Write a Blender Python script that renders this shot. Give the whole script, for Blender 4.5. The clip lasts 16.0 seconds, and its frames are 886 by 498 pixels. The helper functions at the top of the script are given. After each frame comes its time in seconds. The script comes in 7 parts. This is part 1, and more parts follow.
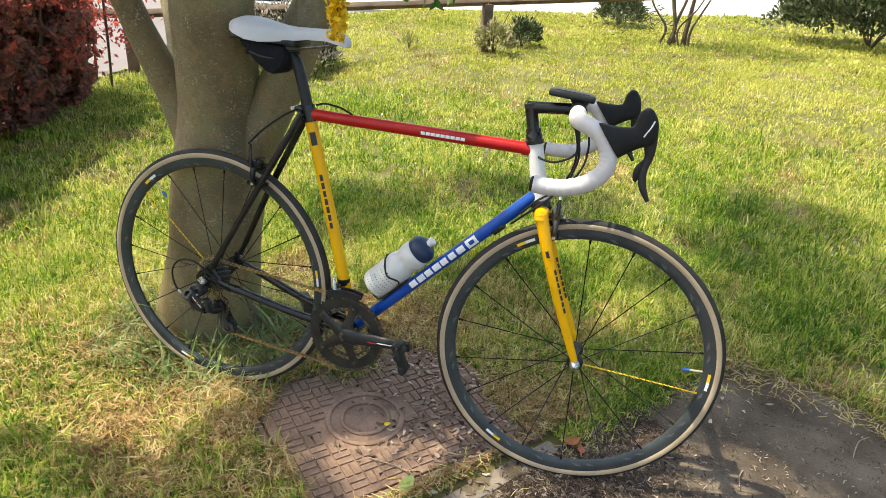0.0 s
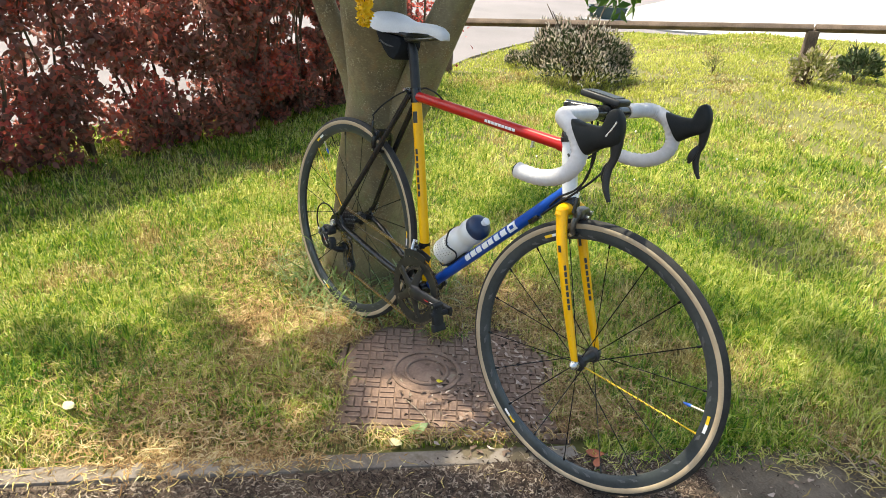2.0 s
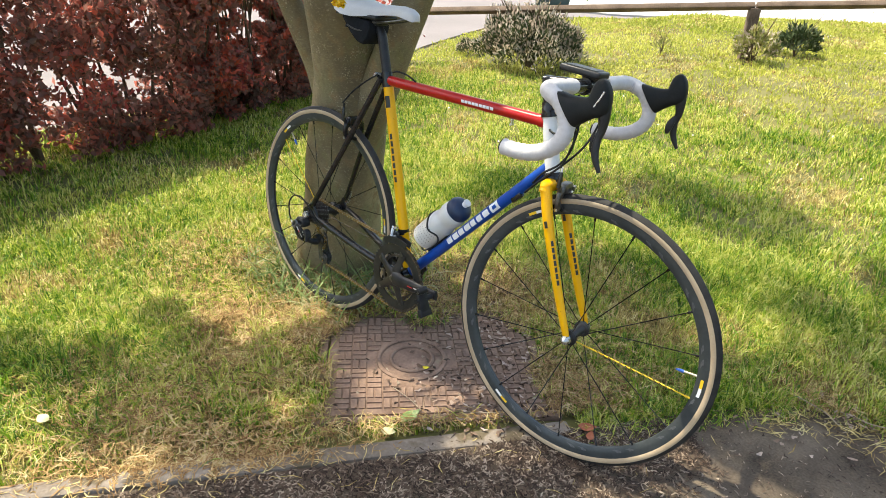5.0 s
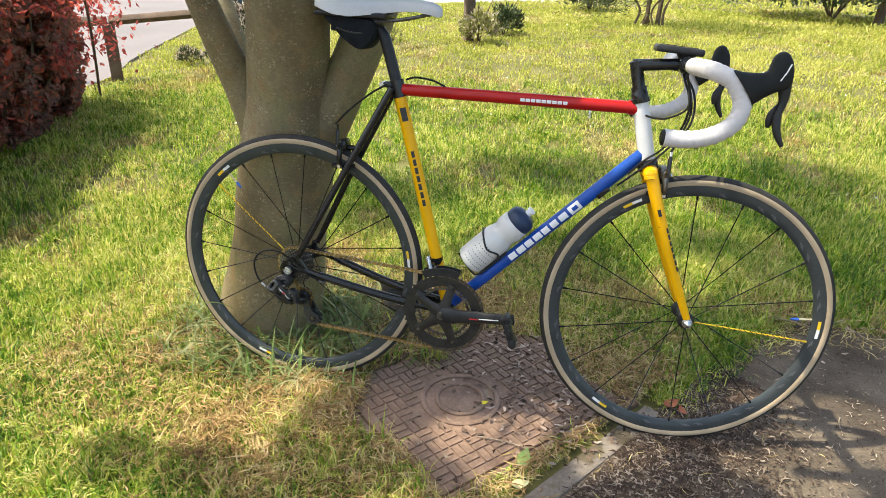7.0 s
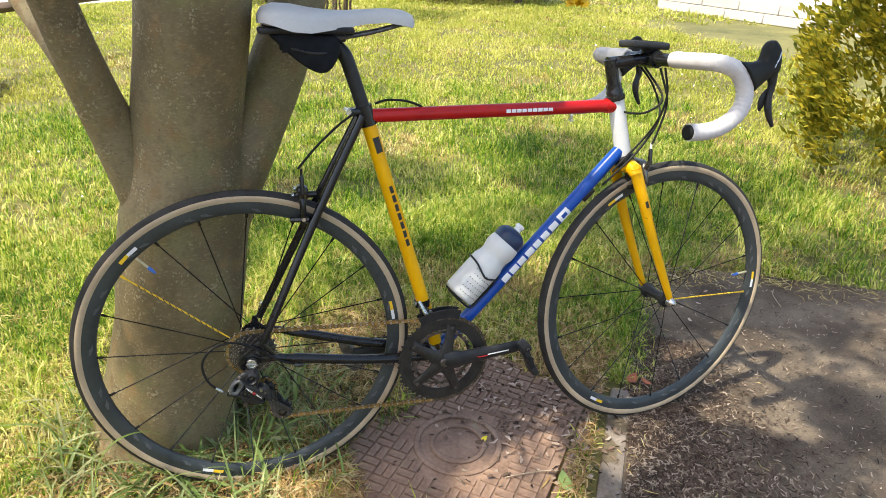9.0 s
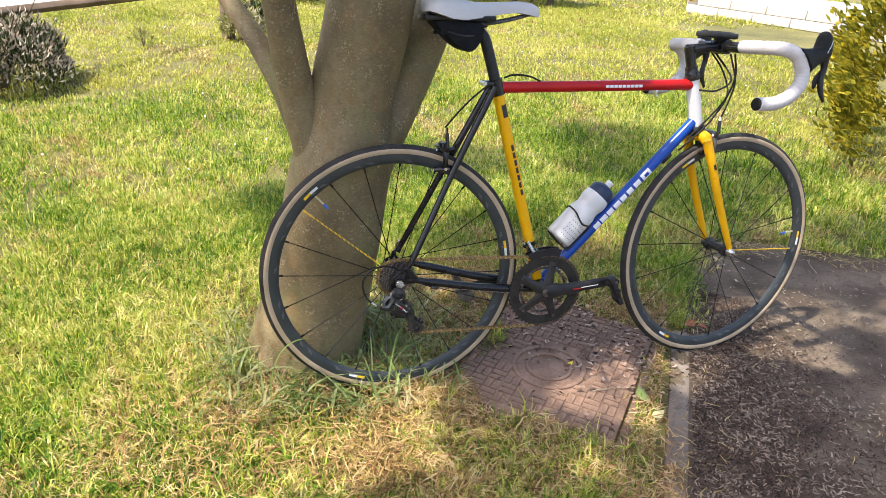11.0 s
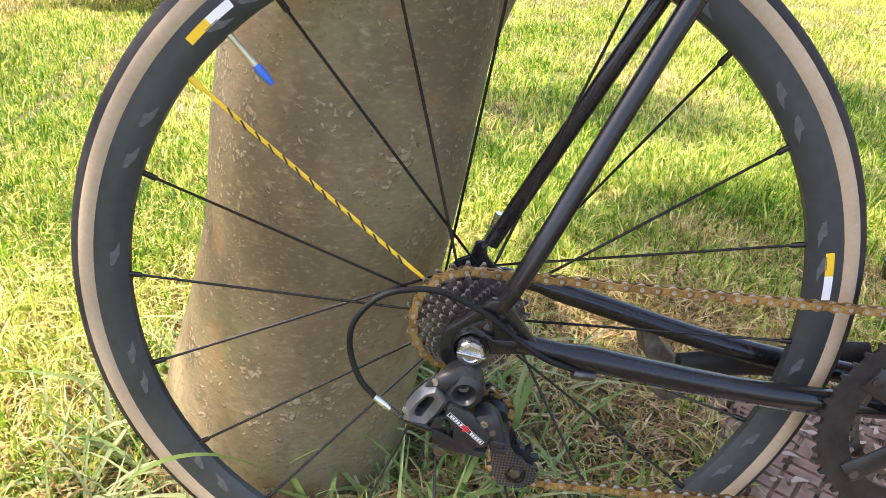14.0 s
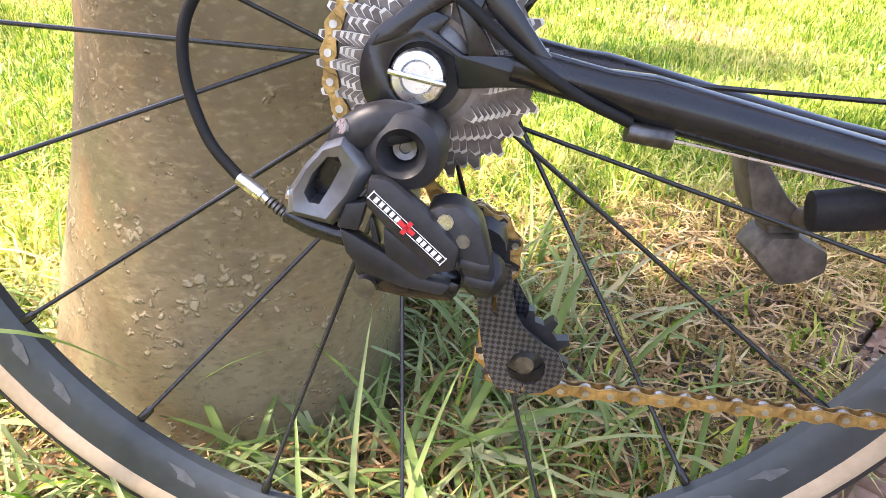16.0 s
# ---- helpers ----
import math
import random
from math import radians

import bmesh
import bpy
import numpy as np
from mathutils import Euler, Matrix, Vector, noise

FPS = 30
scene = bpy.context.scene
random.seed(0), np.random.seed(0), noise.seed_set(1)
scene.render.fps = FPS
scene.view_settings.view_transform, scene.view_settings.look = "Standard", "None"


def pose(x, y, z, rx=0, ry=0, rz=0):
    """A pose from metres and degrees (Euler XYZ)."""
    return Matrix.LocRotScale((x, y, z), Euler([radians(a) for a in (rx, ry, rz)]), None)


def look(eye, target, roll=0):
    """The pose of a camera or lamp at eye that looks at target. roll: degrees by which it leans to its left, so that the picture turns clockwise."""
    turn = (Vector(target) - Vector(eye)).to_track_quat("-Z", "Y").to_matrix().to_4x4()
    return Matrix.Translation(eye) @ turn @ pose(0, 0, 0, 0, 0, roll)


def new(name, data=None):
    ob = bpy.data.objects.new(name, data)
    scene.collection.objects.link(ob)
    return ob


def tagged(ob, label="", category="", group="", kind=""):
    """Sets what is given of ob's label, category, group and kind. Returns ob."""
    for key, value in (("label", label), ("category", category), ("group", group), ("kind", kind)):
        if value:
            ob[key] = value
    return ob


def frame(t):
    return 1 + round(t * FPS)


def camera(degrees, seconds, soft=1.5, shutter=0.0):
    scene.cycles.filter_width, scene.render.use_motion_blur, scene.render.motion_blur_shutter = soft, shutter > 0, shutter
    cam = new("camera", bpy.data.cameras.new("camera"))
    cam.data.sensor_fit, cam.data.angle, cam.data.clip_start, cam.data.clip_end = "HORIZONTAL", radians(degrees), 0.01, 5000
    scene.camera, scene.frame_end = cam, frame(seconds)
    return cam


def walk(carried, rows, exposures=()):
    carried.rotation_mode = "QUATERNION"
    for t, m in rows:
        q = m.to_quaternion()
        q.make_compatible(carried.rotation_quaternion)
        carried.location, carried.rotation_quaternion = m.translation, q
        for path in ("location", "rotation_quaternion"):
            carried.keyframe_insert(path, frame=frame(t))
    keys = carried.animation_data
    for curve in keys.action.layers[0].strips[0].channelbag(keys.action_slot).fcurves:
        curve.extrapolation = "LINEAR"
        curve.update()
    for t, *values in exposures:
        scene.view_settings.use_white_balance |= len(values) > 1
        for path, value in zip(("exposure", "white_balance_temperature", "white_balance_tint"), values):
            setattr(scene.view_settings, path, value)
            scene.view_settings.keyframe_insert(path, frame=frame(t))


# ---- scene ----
cam = camera(67.5, 16.0, soft=0.6)
# seconds, eye, target, lean
PATH = [
    (0.0, (1.015, -1.323, 1.229), (0.523, 0.406, 0.351), 4.70),
    (0.5, (1.190, -1.281, 1.243), (0.452, 0.356, 0.363), 4.50),
    (1.0, (1.370, -1.186, 1.253), (0.442, 0.348, 0.368), 4.00),
    (1.5, (1.491, -1.161, 1.259), (0.398, 0.259, 0.371), 4.20),
    (2.0, (1.690, -1.114, 1.249), (0.379, 0.106, 0.359), 3.70),
    (2.5, (1.824, -1.074, 1.312), (0.447, 0.071, 0.421), 2.90),
    (3.0, (1.942, -1.027, 1.313), (0.536, 0.082, 0.421), 1.90),
    (3.5, (2.017, -0.911, 1.297), (0.620, 0.207, 0.404), 1.30),
    (4.0, (1.966, -0.926, 1.275), (0.584, 0.214, 0.387), 1.90),
    (4.2, (1.921, -0.978, 1.268), (0.547, 0.169, 0.377), 2.10),
    (6.3, (1.020, -1.352, 1.144), (0.422, 0.347, 0.274), 2.50),
    (6.5, (0.928, -1.389, 1.155), (0.425, 0.344, 0.292), 2.50),
    (7.0, (0.708, -1.413, 1.144), (0.319, 0.343, 0.269), 2.00),
    (7.5, (0.440, -1.460, 1.142), (0.224, 0.336, 0.289), 2.30),
    (8.0, (0.279, -1.422, 1.146), (0.290, 0.387, 0.293), 1.80),
    (8.5, (0.149, -1.231, 1.123), (0.476, 0.534, 0.241), 2.00),
    (8.7, (0.102, -1.182, 1.126), (0.563, 0.557, 0.251), 2.10),
    (10.8, (-0.324, -1.414, 1.137), (0.360, 0.261, 0.285), 2.90),
    (11.0, (-0.307, -1.459, 1.135), (0.199, 0.274, 0.273), 3.00),
    (11.5, (-0.254, -1.469, 1.117), (0.028, 0.313, 0.255), 3.30),
    (12.0, (-0.184, -1.419, 1.089), (0.035, 0.364, 0.210), 3.20),
    (12.5, (-0.092, -1.204, 0.973), (0.093, 0.587, 0.104), 2.80),
    (13.0, (-0.054, -0.917, 0.872), (0.121, 0.867, -0.014), 2.80),
    (13.5, (0.004, -0.629, 0.768), (0.185, 1.138, -0.151), 3.30),
    (14.0, (-0.035, -0.455, 0.645), (0.004, 1.317, -0.282), 3.40),
    (14.5, (-0.057, -0.386, 0.487), (-0.125, 1.403, -0.406), 1.90),
    (15.0, (-0.038, -0.353, 0.421), (-0.156, 1.436, -0.465), 1.20),
    (15.5, (-0.019, -0.327, 0.410), (-0.159, 1.464, -0.470), 0.80),
    (16.0, (0.030, -0.297, 0.394), (-0.108, 1.492, -0.490), 0.70),
]
EXPOSURES = [(0.0, 0.72, 7150, 3), (2.0, 0.84, 7000, 3), (4.0, 0.9, 7050, 4), (8.0, 0.77, 6850, 4), (11.0, 0.82, 6650, 13), (12.5, 0.66, 6500, 11), (13.5, 1.2, 6450, 13), (14.5, 1.62, 6750, 20), (16.0, 1.95, 6700, 22)]
walk(cam, [(t, look(e, a, r)) for t, e, a, r in PATH], EXPOSURES)

# ---- daylight: high sun from the hedge side, clear sky ----
SUN_EL, SUN_AZ = radians(60), radians(190)      # azimuth of the sun, counted from +x towards +y
SUN = Vector((math.cos(SUN_AZ) * math.cos(SUN_EL), math.sin(SUN_AZ) * math.cos(SUN_EL), math.sin(SUN_EL)))
world = bpy.data.worlds.new("sky")
scene.world = world
world.use_nodes = True
wn = world.node_tree.nodes
sky = wn.new("ShaderNodeTexSky")
sky.sky_type, sky.sun_disc = "NISHITA", False
sky.sun_elevation, sky.sun_rotation = SUN_EL, radians(90) - SUN_AZ
sky.air_density, sky.dust_density, sky.ozone_density = 1.0, 3.0, 0.6
world.node_tree.links.new(sky.outputs[0], wn["Background"].inputs[0])
wn["Background"].inputs[1].default_value = 0.22
lamp = bpy.data.lights.new("sun", "SUN")
lamp.energy, lamp.angle, lamp.color = 4.6, radians(0.55), (1.0, 0.93, 0.8)
sun = new("sun", lamp)
sun.matrix_world = look(SUN * 20, (0, 0, 0))


# ---- materials ----
def nodes_of(name):
    m = bpy.data.materials.new(name)
    m.use_nodes = True
    return m, m.node_tree.nodes, m.node_tree.links, m.node_tree.nodes["Principled BSDF"]


def surface(name, dark, light, scale=8.0, rough=0.6, metal=0.0, bump=0.0, fine=60.0, coat=0.0, rough_var=0.1, spots=None, contrast=0.5, object_random=0.0, spec=0.5):
    """A surface whose colour wanders between two tones at two scales, with grain in the relief and the gloss."""
    m, n, l, b = nodes_of(name)
    co = n.new("ShaderNodeTexCoord")
    big, small = n.new("ShaderNodeTexNoise"), n.new("ShaderNodeTexNoise")
    big.inputs["Scale"].default_value, big.inputs["Detail"].default_value = scale, 5
    small.inputs["Scale"].default_value, small.inputs["Detail"].default_value = fine, 4
    for t in (big, small):
        l.new(co.outputs["Object"], t.inputs["Vector"])
    add = n.new("ShaderNodeMath")
    add.operation = "MULTIPLY_ADD"
    l.new(small.outputs["Fac"], add.inputs[0])
    add.inputs[1].default_value = 0.5
    l.new(big.outputs["Fac"], add.inputs[2])
    ramp = n.new("ShaderNodeMapRange")
    ramp.inputs["From Min"].default_value, ramp.inputs["From Max"].default_value = 0.75 - contrast / 2, 0.75 + contrast / 2
    l.new(add.outputs[0], ramp.inputs["Value"])
    mix = n.new("ShaderNodeMix")
    mix.data_type = "RGBA"
    mix.inputs["A"].default_value, mix.inputs["B"].default_value = (*dark, 1), (*light, 1)
    l.new(ramp.outputs[0], mix.inputs["Factor"])
    out = mix.outputs["Result"]
    if spots:
        colour, amount, size, blur = (*spots, 0.06)[:4]
        sp = n.new("ShaderNodeTexNoise")
        sp.inputs["Scale"].default_value, sp.inputs["Detail"].default_value = size, 6
        l.new(co.outputs["Object"], sp.inputs["Vector"])
        r2 = n.new("ShaderNodeMapRange")
        r2.inputs["From Min"].default_value, r2.inputs["From Max"].default_value = 1 - amount, 1 - amount + blur
        l.new(sp.outputs["Fac"], r2.inputs["Value"])
        m2 = n.new("ShaderNodeMix")
        m2.data_type = "RGBA"
        l.new(out, m2.inputs["A"])
        m2.inputs["B"].default_value = (*colour, 1)
        l.new(r2.outputs[0], m2.inputs["Factor"])
        out = m2.outputs["Result"]
    if object_random:
        info, hsv, k = n.new("ShaderNodeObjectInfo"), n.new("ShaderNodeHueSaturation"), n.new("ShaderNodeMapRange")
        k.inputs["To Min"].default_value, k.inputs["To Max"].default_value = 1 - object_random, 1 + object_random
        l.new(info.outputs["Random"], k.inputs["Value"])
        l.new(k.outputs[0], hsv.inputs["Value"])
        l.new(out, hsv.inputs["Color"])
        out = hsv.outputs[0]
    l.new(out, b.inputs["Base Color"])
    rr = n.new("ShaderNodeMapRange")
    rr.inputs["To Min"].default_value, rr.inputs["To Max"].default_value = max(rough - rough_var, 0.03), min(rough + rough_var, 1)
    l.new(small.outputs["Fac"], rr.inputs["Value"])
    l.new(rr.outputs[0], b.inputs["Roughness"])
    b.inputs["Metallic"].default_value = metal
    b.inputs["Coat Weight"].default_value = coat
    b.inputs["Specular IOR Level"].default_value = spec
    b.inputs["Coat Roughness"].default_value = 0.08
    if bump:
        bp = n.new("ShaderNodeBump")
        bp.inputs["Strength"].default_value, bp.inputs["Distance"].default_value = min(bump, 1.0), 0.004
        l.new(add.outputs[0], bp.inputs["Height"])
        l.new(bp.outputs[0], b.inputs["Normal"])
    return m


def leafy(name, tones, clear=0.35, rough=0.5, patch=1.2, swing=1.1, single=0.75, spec=0.22, clump=0.0):
    """Leaves or blades: the tone changes from leaf to leaf and slowly from place to place; light comes through."""
    m, n, l, b = nodes_of(name)
    geo, co, noi = n.new("ShaderNodeNewGeometry"), n.new("ShaderNodeTexCoord"), n.new("ShaderNodeTexNoise")
    noi.inputs["Scale"].default_value, noi.inputs["Detail"].default_value, noi.inputs["Roughness"].default_value = patch, 6, 0.62
    l.new(co.outputs["Object"], noi.inputs["Vector"])
    mad = n.new("ShaderNodeMath")
    mad.operation = "MULTIPLY_ADD"
    l.new(noi.outputs["Fac"], mad.inputs[0])
    mad.inputs[1].default_value = swing
    half = n.new("ShaderNodeMath")
    half.operation = "MULTIPLY_ADD"
    l.new(geo.outputs["Random Per Island"], half.inputs[0])
    half.inputs[1].default_value, half.inputs[2].default_value = single, 0.5 - swing / 2 - single / 2
    l.new(half.outputs[0], mad.inputs[2])
    tone = mad.outputs[0]
    if clump:
        tuft, more = n.new("ShaderNodeTexNoise"), n.new("ShaderNodeMath")
        tuft.inputs["Scale"].default_value, tuft.inputs["Detail"].default_value = 34, 2
        l.new(co.outputs["Object"], tuft.inputs["Vector"])
        more.operation = "MULTIPLY_ADD"
        l.new(tuft.outputs["Fac"], more.inputs[0])
        more.inputs[1].default_value = clump
        l.new(tone, more.inputs[2])
        less = n.new("ShaderNodeMath")
        less.operation = "SUBTRACT"
        l.new(more.outputs[0], less.inputs[0])
        less.inputs[1].default_value = clump / 2
        tone = less.outputs[0]
    ramp = n.new("ShaderNodeValToRGB")
    el = ramp.color_ramp.elements
    while len(el) < len(tones):
        el.new(0.5)
    for i, c in enumerate(tones):
        el[i].position, el[i].color = i / (len(tones) - 1), (*c, 1)
    l.new(tone, ramp.inputs[0])
    l.new(ramp.outputs[0], b.inputs["Base Color"])
    b.inputs["Roughness"].default_value = rough
    b.inputs["Specular IOR Level"].default_value = spec
    tr, mixs = n.new("ShaderNodeBsdfTranslucent"), n.new("ShaderNodeMixShader")
    l.new(ramp.outputs[0], tr.inputs["Color"])
    mixs.inputs[0].default_value = clear
    l.new(b.outputs[0], mixs.inputs[1])
    l.new(tr.outputs[0], mixs.inputs[2])
    l.new(mixs.outputs[0], n["Material Output"].inputs["Surface"])
    return m


M_RED = surface("red_paint", (0.36, 0.006, 0.007), (0.46, 0.01, 0.01), 20, 0.3, coat=0.12, spec=0.3, rough_var=0.05, fine=200)
M_YELLOW = surface("yellow_paint", (0.8, 0.4, 0.003), (0.88, 0.46, 0.005), 18, 0.34, coat=0.1, spec=0.3, rough_var=0.05, fine=200, spots=((0.12, 0.06, 0.02), 0.30, 55))
M_BLUE = surface("blue_paint", (0.004, 0.05, 0.27), (0.006, 0.07, 0.38), 20, 0.3, coat=0.12, spec=0.3, rough_var=0.05, fine=200)
M_WHITE = surface("white_paint", (0.72, 0.72, 0.74), (0.82, 0.82, 0.83), 16, 0.3, coat=0.5, rough_var=0.05, fine=150)
M_BLACK = surface("black_paint", (0.009, 0.009, 0.010), (0.016, 0.016, 0.017), 24, 0.2, coat=0.1, spec=0.4, rough_var=0.08, fine=180)
M_CARBON = surface("dull_black_composite", (0.013, 0.013, 0.014), (0.034, 0.034, 0.036), 40, 0.38, spec=0.25, rough_var=0.12, fine=300, bump=0.05)
M_RIM = surface("black_anodised_rim", (0.030, 0.036, 0.038), (0.056, 0.064, 0.067), 14, 0.42, metal=0.15, spec=0.4, rough_var=0.12, fine=120)
M_WORN = surface("worn_rim_grey", (0.07, 0.074, 0.078), (0.12, 0.125, 0.13), 60, 0.5, fine=300, spec=0.3)
M_TREAD = surface("black_tyre_rubber", (0.02, 0.019, 0.018), (0.045, 0.043, 0.041), 30, 0.7, spec=0.2, rough_var=0.1, fine=260, bump=0.25)
M_TAN = surface("tan_tyre_sidewall", (0.37, 0.278, 0.175), (0.48, 0.375, 0.255), 16, 0.75, rough_var=0.1, fine=300, bump=0.15)
M_RUBBER = surface("black_hood_rubber", (0.009, 0.010, 0.010), (0.018, 0.019, 0.019), 40, 0.55, spec=0.18, rough_var=0.1, fine=400, bump=0.15)
M_TAPE = surface("white_bar_tape", (0.5, 0.475, 0.48), (0.61, 0.585, 0.59), 25, 0.62, rough_var=0.1, fine=250, bump=0.25)
M_SADDLE = surface("white_saddle_leather", (0.48, 0.47, 0.47), (0.58, 0.57, 0.57), 12, 0.5, rough_var=0.1, fine=300, bump=0.1)
M_CLOTH = surface("black_nylon_cloth", (0.008, 0.009, 0.012), (0.016, 0.018, 0.021), 60, 0.85, spec=0.15, rough_var=0.08, fine=500, bump=0.3)
M_STEEL = surface("brushed_steel", (0.5, 0.5, 0.5), (0.7, 0.7, 0.7), 60, 0.28, metal=1.0, rough_var=0.12, fine=200)
M_DARKSTEEL = surface("greasy_dark_steel", (0.05, 0.048, 0.045), (0.22, 0.21, 0.2), 60, 0.38, metal=0.85, rough_var=0.15, fine=260, bump=0.1)
M_SPROCKET = surface("worn_sprocket_steel", (0.07, 0.06, 0.055), (0.23, 0.2, 0.185), 70, 0.4, metal=0.85, rough_var=0.15, fine=200, bump=0.1)
M_TOOTH = surface("polished_tooth_steel", (0.3, 0.29, 0.28), (0.62, 0.6, 0.58), 90, 0.34, metal=0.9, rough_var=0.12, fine=300)
M_GREY = surface("grey_forged_alloy", (0.1, 0.102, 0.108), (0.2, 0.203, 0.212), 60, 0.42, metal=0.6, rough_var=0.1, fine=200)
def woven(name):
    """Carbon cloth: fine squares of two greys under a clear gloss."""
    m, n, l, b = nodes_of(name)
    co, mp, ck = n.new("ShaderNodeTexCoord"), n.new("ShaderNodeMapping"), n.new("ShaderNodeTexChecker")
    mp.inputs["Rotation"].default_value = (0, radians(40), 0)
    ck.inputs["Scale"].default_value = 480
    ck.inputs["Color1"].default_value, ck.inputs["Color2"].default_value = (0.008, 0.008, 0.009, 1), (0.06, 0.06, 0.063, 1)
    l.new(co.outputs["Object"], mp.inputs["Vector"])
    l.new(mp.outputs[0], ck.inputs["Vector"])
    l.new(ck.outputs["Color"], b.inputs["Base Color"])
    bp = n.new("ShaderNodeBump")
    bp.inputs["Strength"].default_value, bp.inputs["Distance"].default_value = 0.3, 0.001
    l.new(ck.outputs["Fac"], bp.inputs["Height"])
    l.new(bp.outputs[0], b.inputs["Normal"])
    b.inputs["Roughness"].default_value = 0.32
    return m


M_WEAVE = woven("woven_carbon")
M_RUST = surface("rusty_chain_steel", (0.13, 0.075, 0.024), (0.48, 0.31, 0.11), 70, 0.42, metal=0.7, rough_var=0.15, fine=300, bump=0.3, object_random=0.25)
# dark copy of the chain steel, with the shade at the chainring in its colour
M_SHADECHAIN = surface("shaded_chain_steel", (0.03, 0.022, 0.016), (0.13, 0.095, 0.06), 70, 0.5, metal=0.4, rough_var=0.15, fine=300, bump=0.3, object_random=0.3)
M_RING = surface("worn_black_alloy", (0.018, 0.017, 0.016), (0.046, 0.043, 0.040), 45, 0.42, metal=0.2, spec=0.35, rough_var=0.12, fine=240, bump=0.08)
# far pedal: dirt, and the sunlight on it worked into a lighter grey
M_SUNDUST = surface("sunlit_dusty_worn_alloy", (0.045, 0.038, 0.032), (0.19, 0.16, 0.13), 45, 0.6, metal=0.1, spec=0.3, fine=200, bump=0.2)
M_CABLE = surface("black_cable_sleeve", (0.008, 0.008, 0.008), (0.016, 0.016, 0.016), 60, 0.6, fine=200, spec=0.2)
M_BOTTLE, _n, _l, _b = nodes_of("milky_bottle_plastic")
_b.inputs["Base Color"].default_value, _b.inputs["Roughness"].default_value = (0.64, 0.635, 0.62, 1), 0.4
_b.inputs["Subsurface Weight"].default_value, _b.inputs["Subsurface Radius"].default_value = 0.25, (0.01, 0.01, 0.01)
M_CAP = surface("navy_bottle_cap", (0.008, 0.022, 0.06), (0.012, 0.032, 0.085), 30, 0.4, fine=200)
M_DECAL_W = surface("white_decal", (0.74, 0.74, 0.76), (0.85, 0.85, 0.86), 60, 0.4, fine=400)
M_DECAL_K = surface("black_decal", (0.012, 0.012, 0.012), (0.03, 0.03, 0.03), 60, 0.45, fine=400)
M_DECAL_R = surface("red_decal", (0.5, 0.02, 0.03), (0.6, 0.03, 0.04), 60, 0.4, fine=400)
M_DECAL_Y = surface("yellow_decal", (0.8, 0.5, 0.02), (0.88, 0.58, 0.03), 60, 0.4, fine=400)
M_BRASS = surface("pale_brass", (0.5, 0.44, 0.28), (0.66, 0.6, 0.42), 60, 0.4, metal=0.6, fine=200)
M_BLUEBIT = surface("blue_valve_cap", (0.03, 0.12, 0.5), (0.05, 0.17, 0.6), 60, 0.4, fine=300)


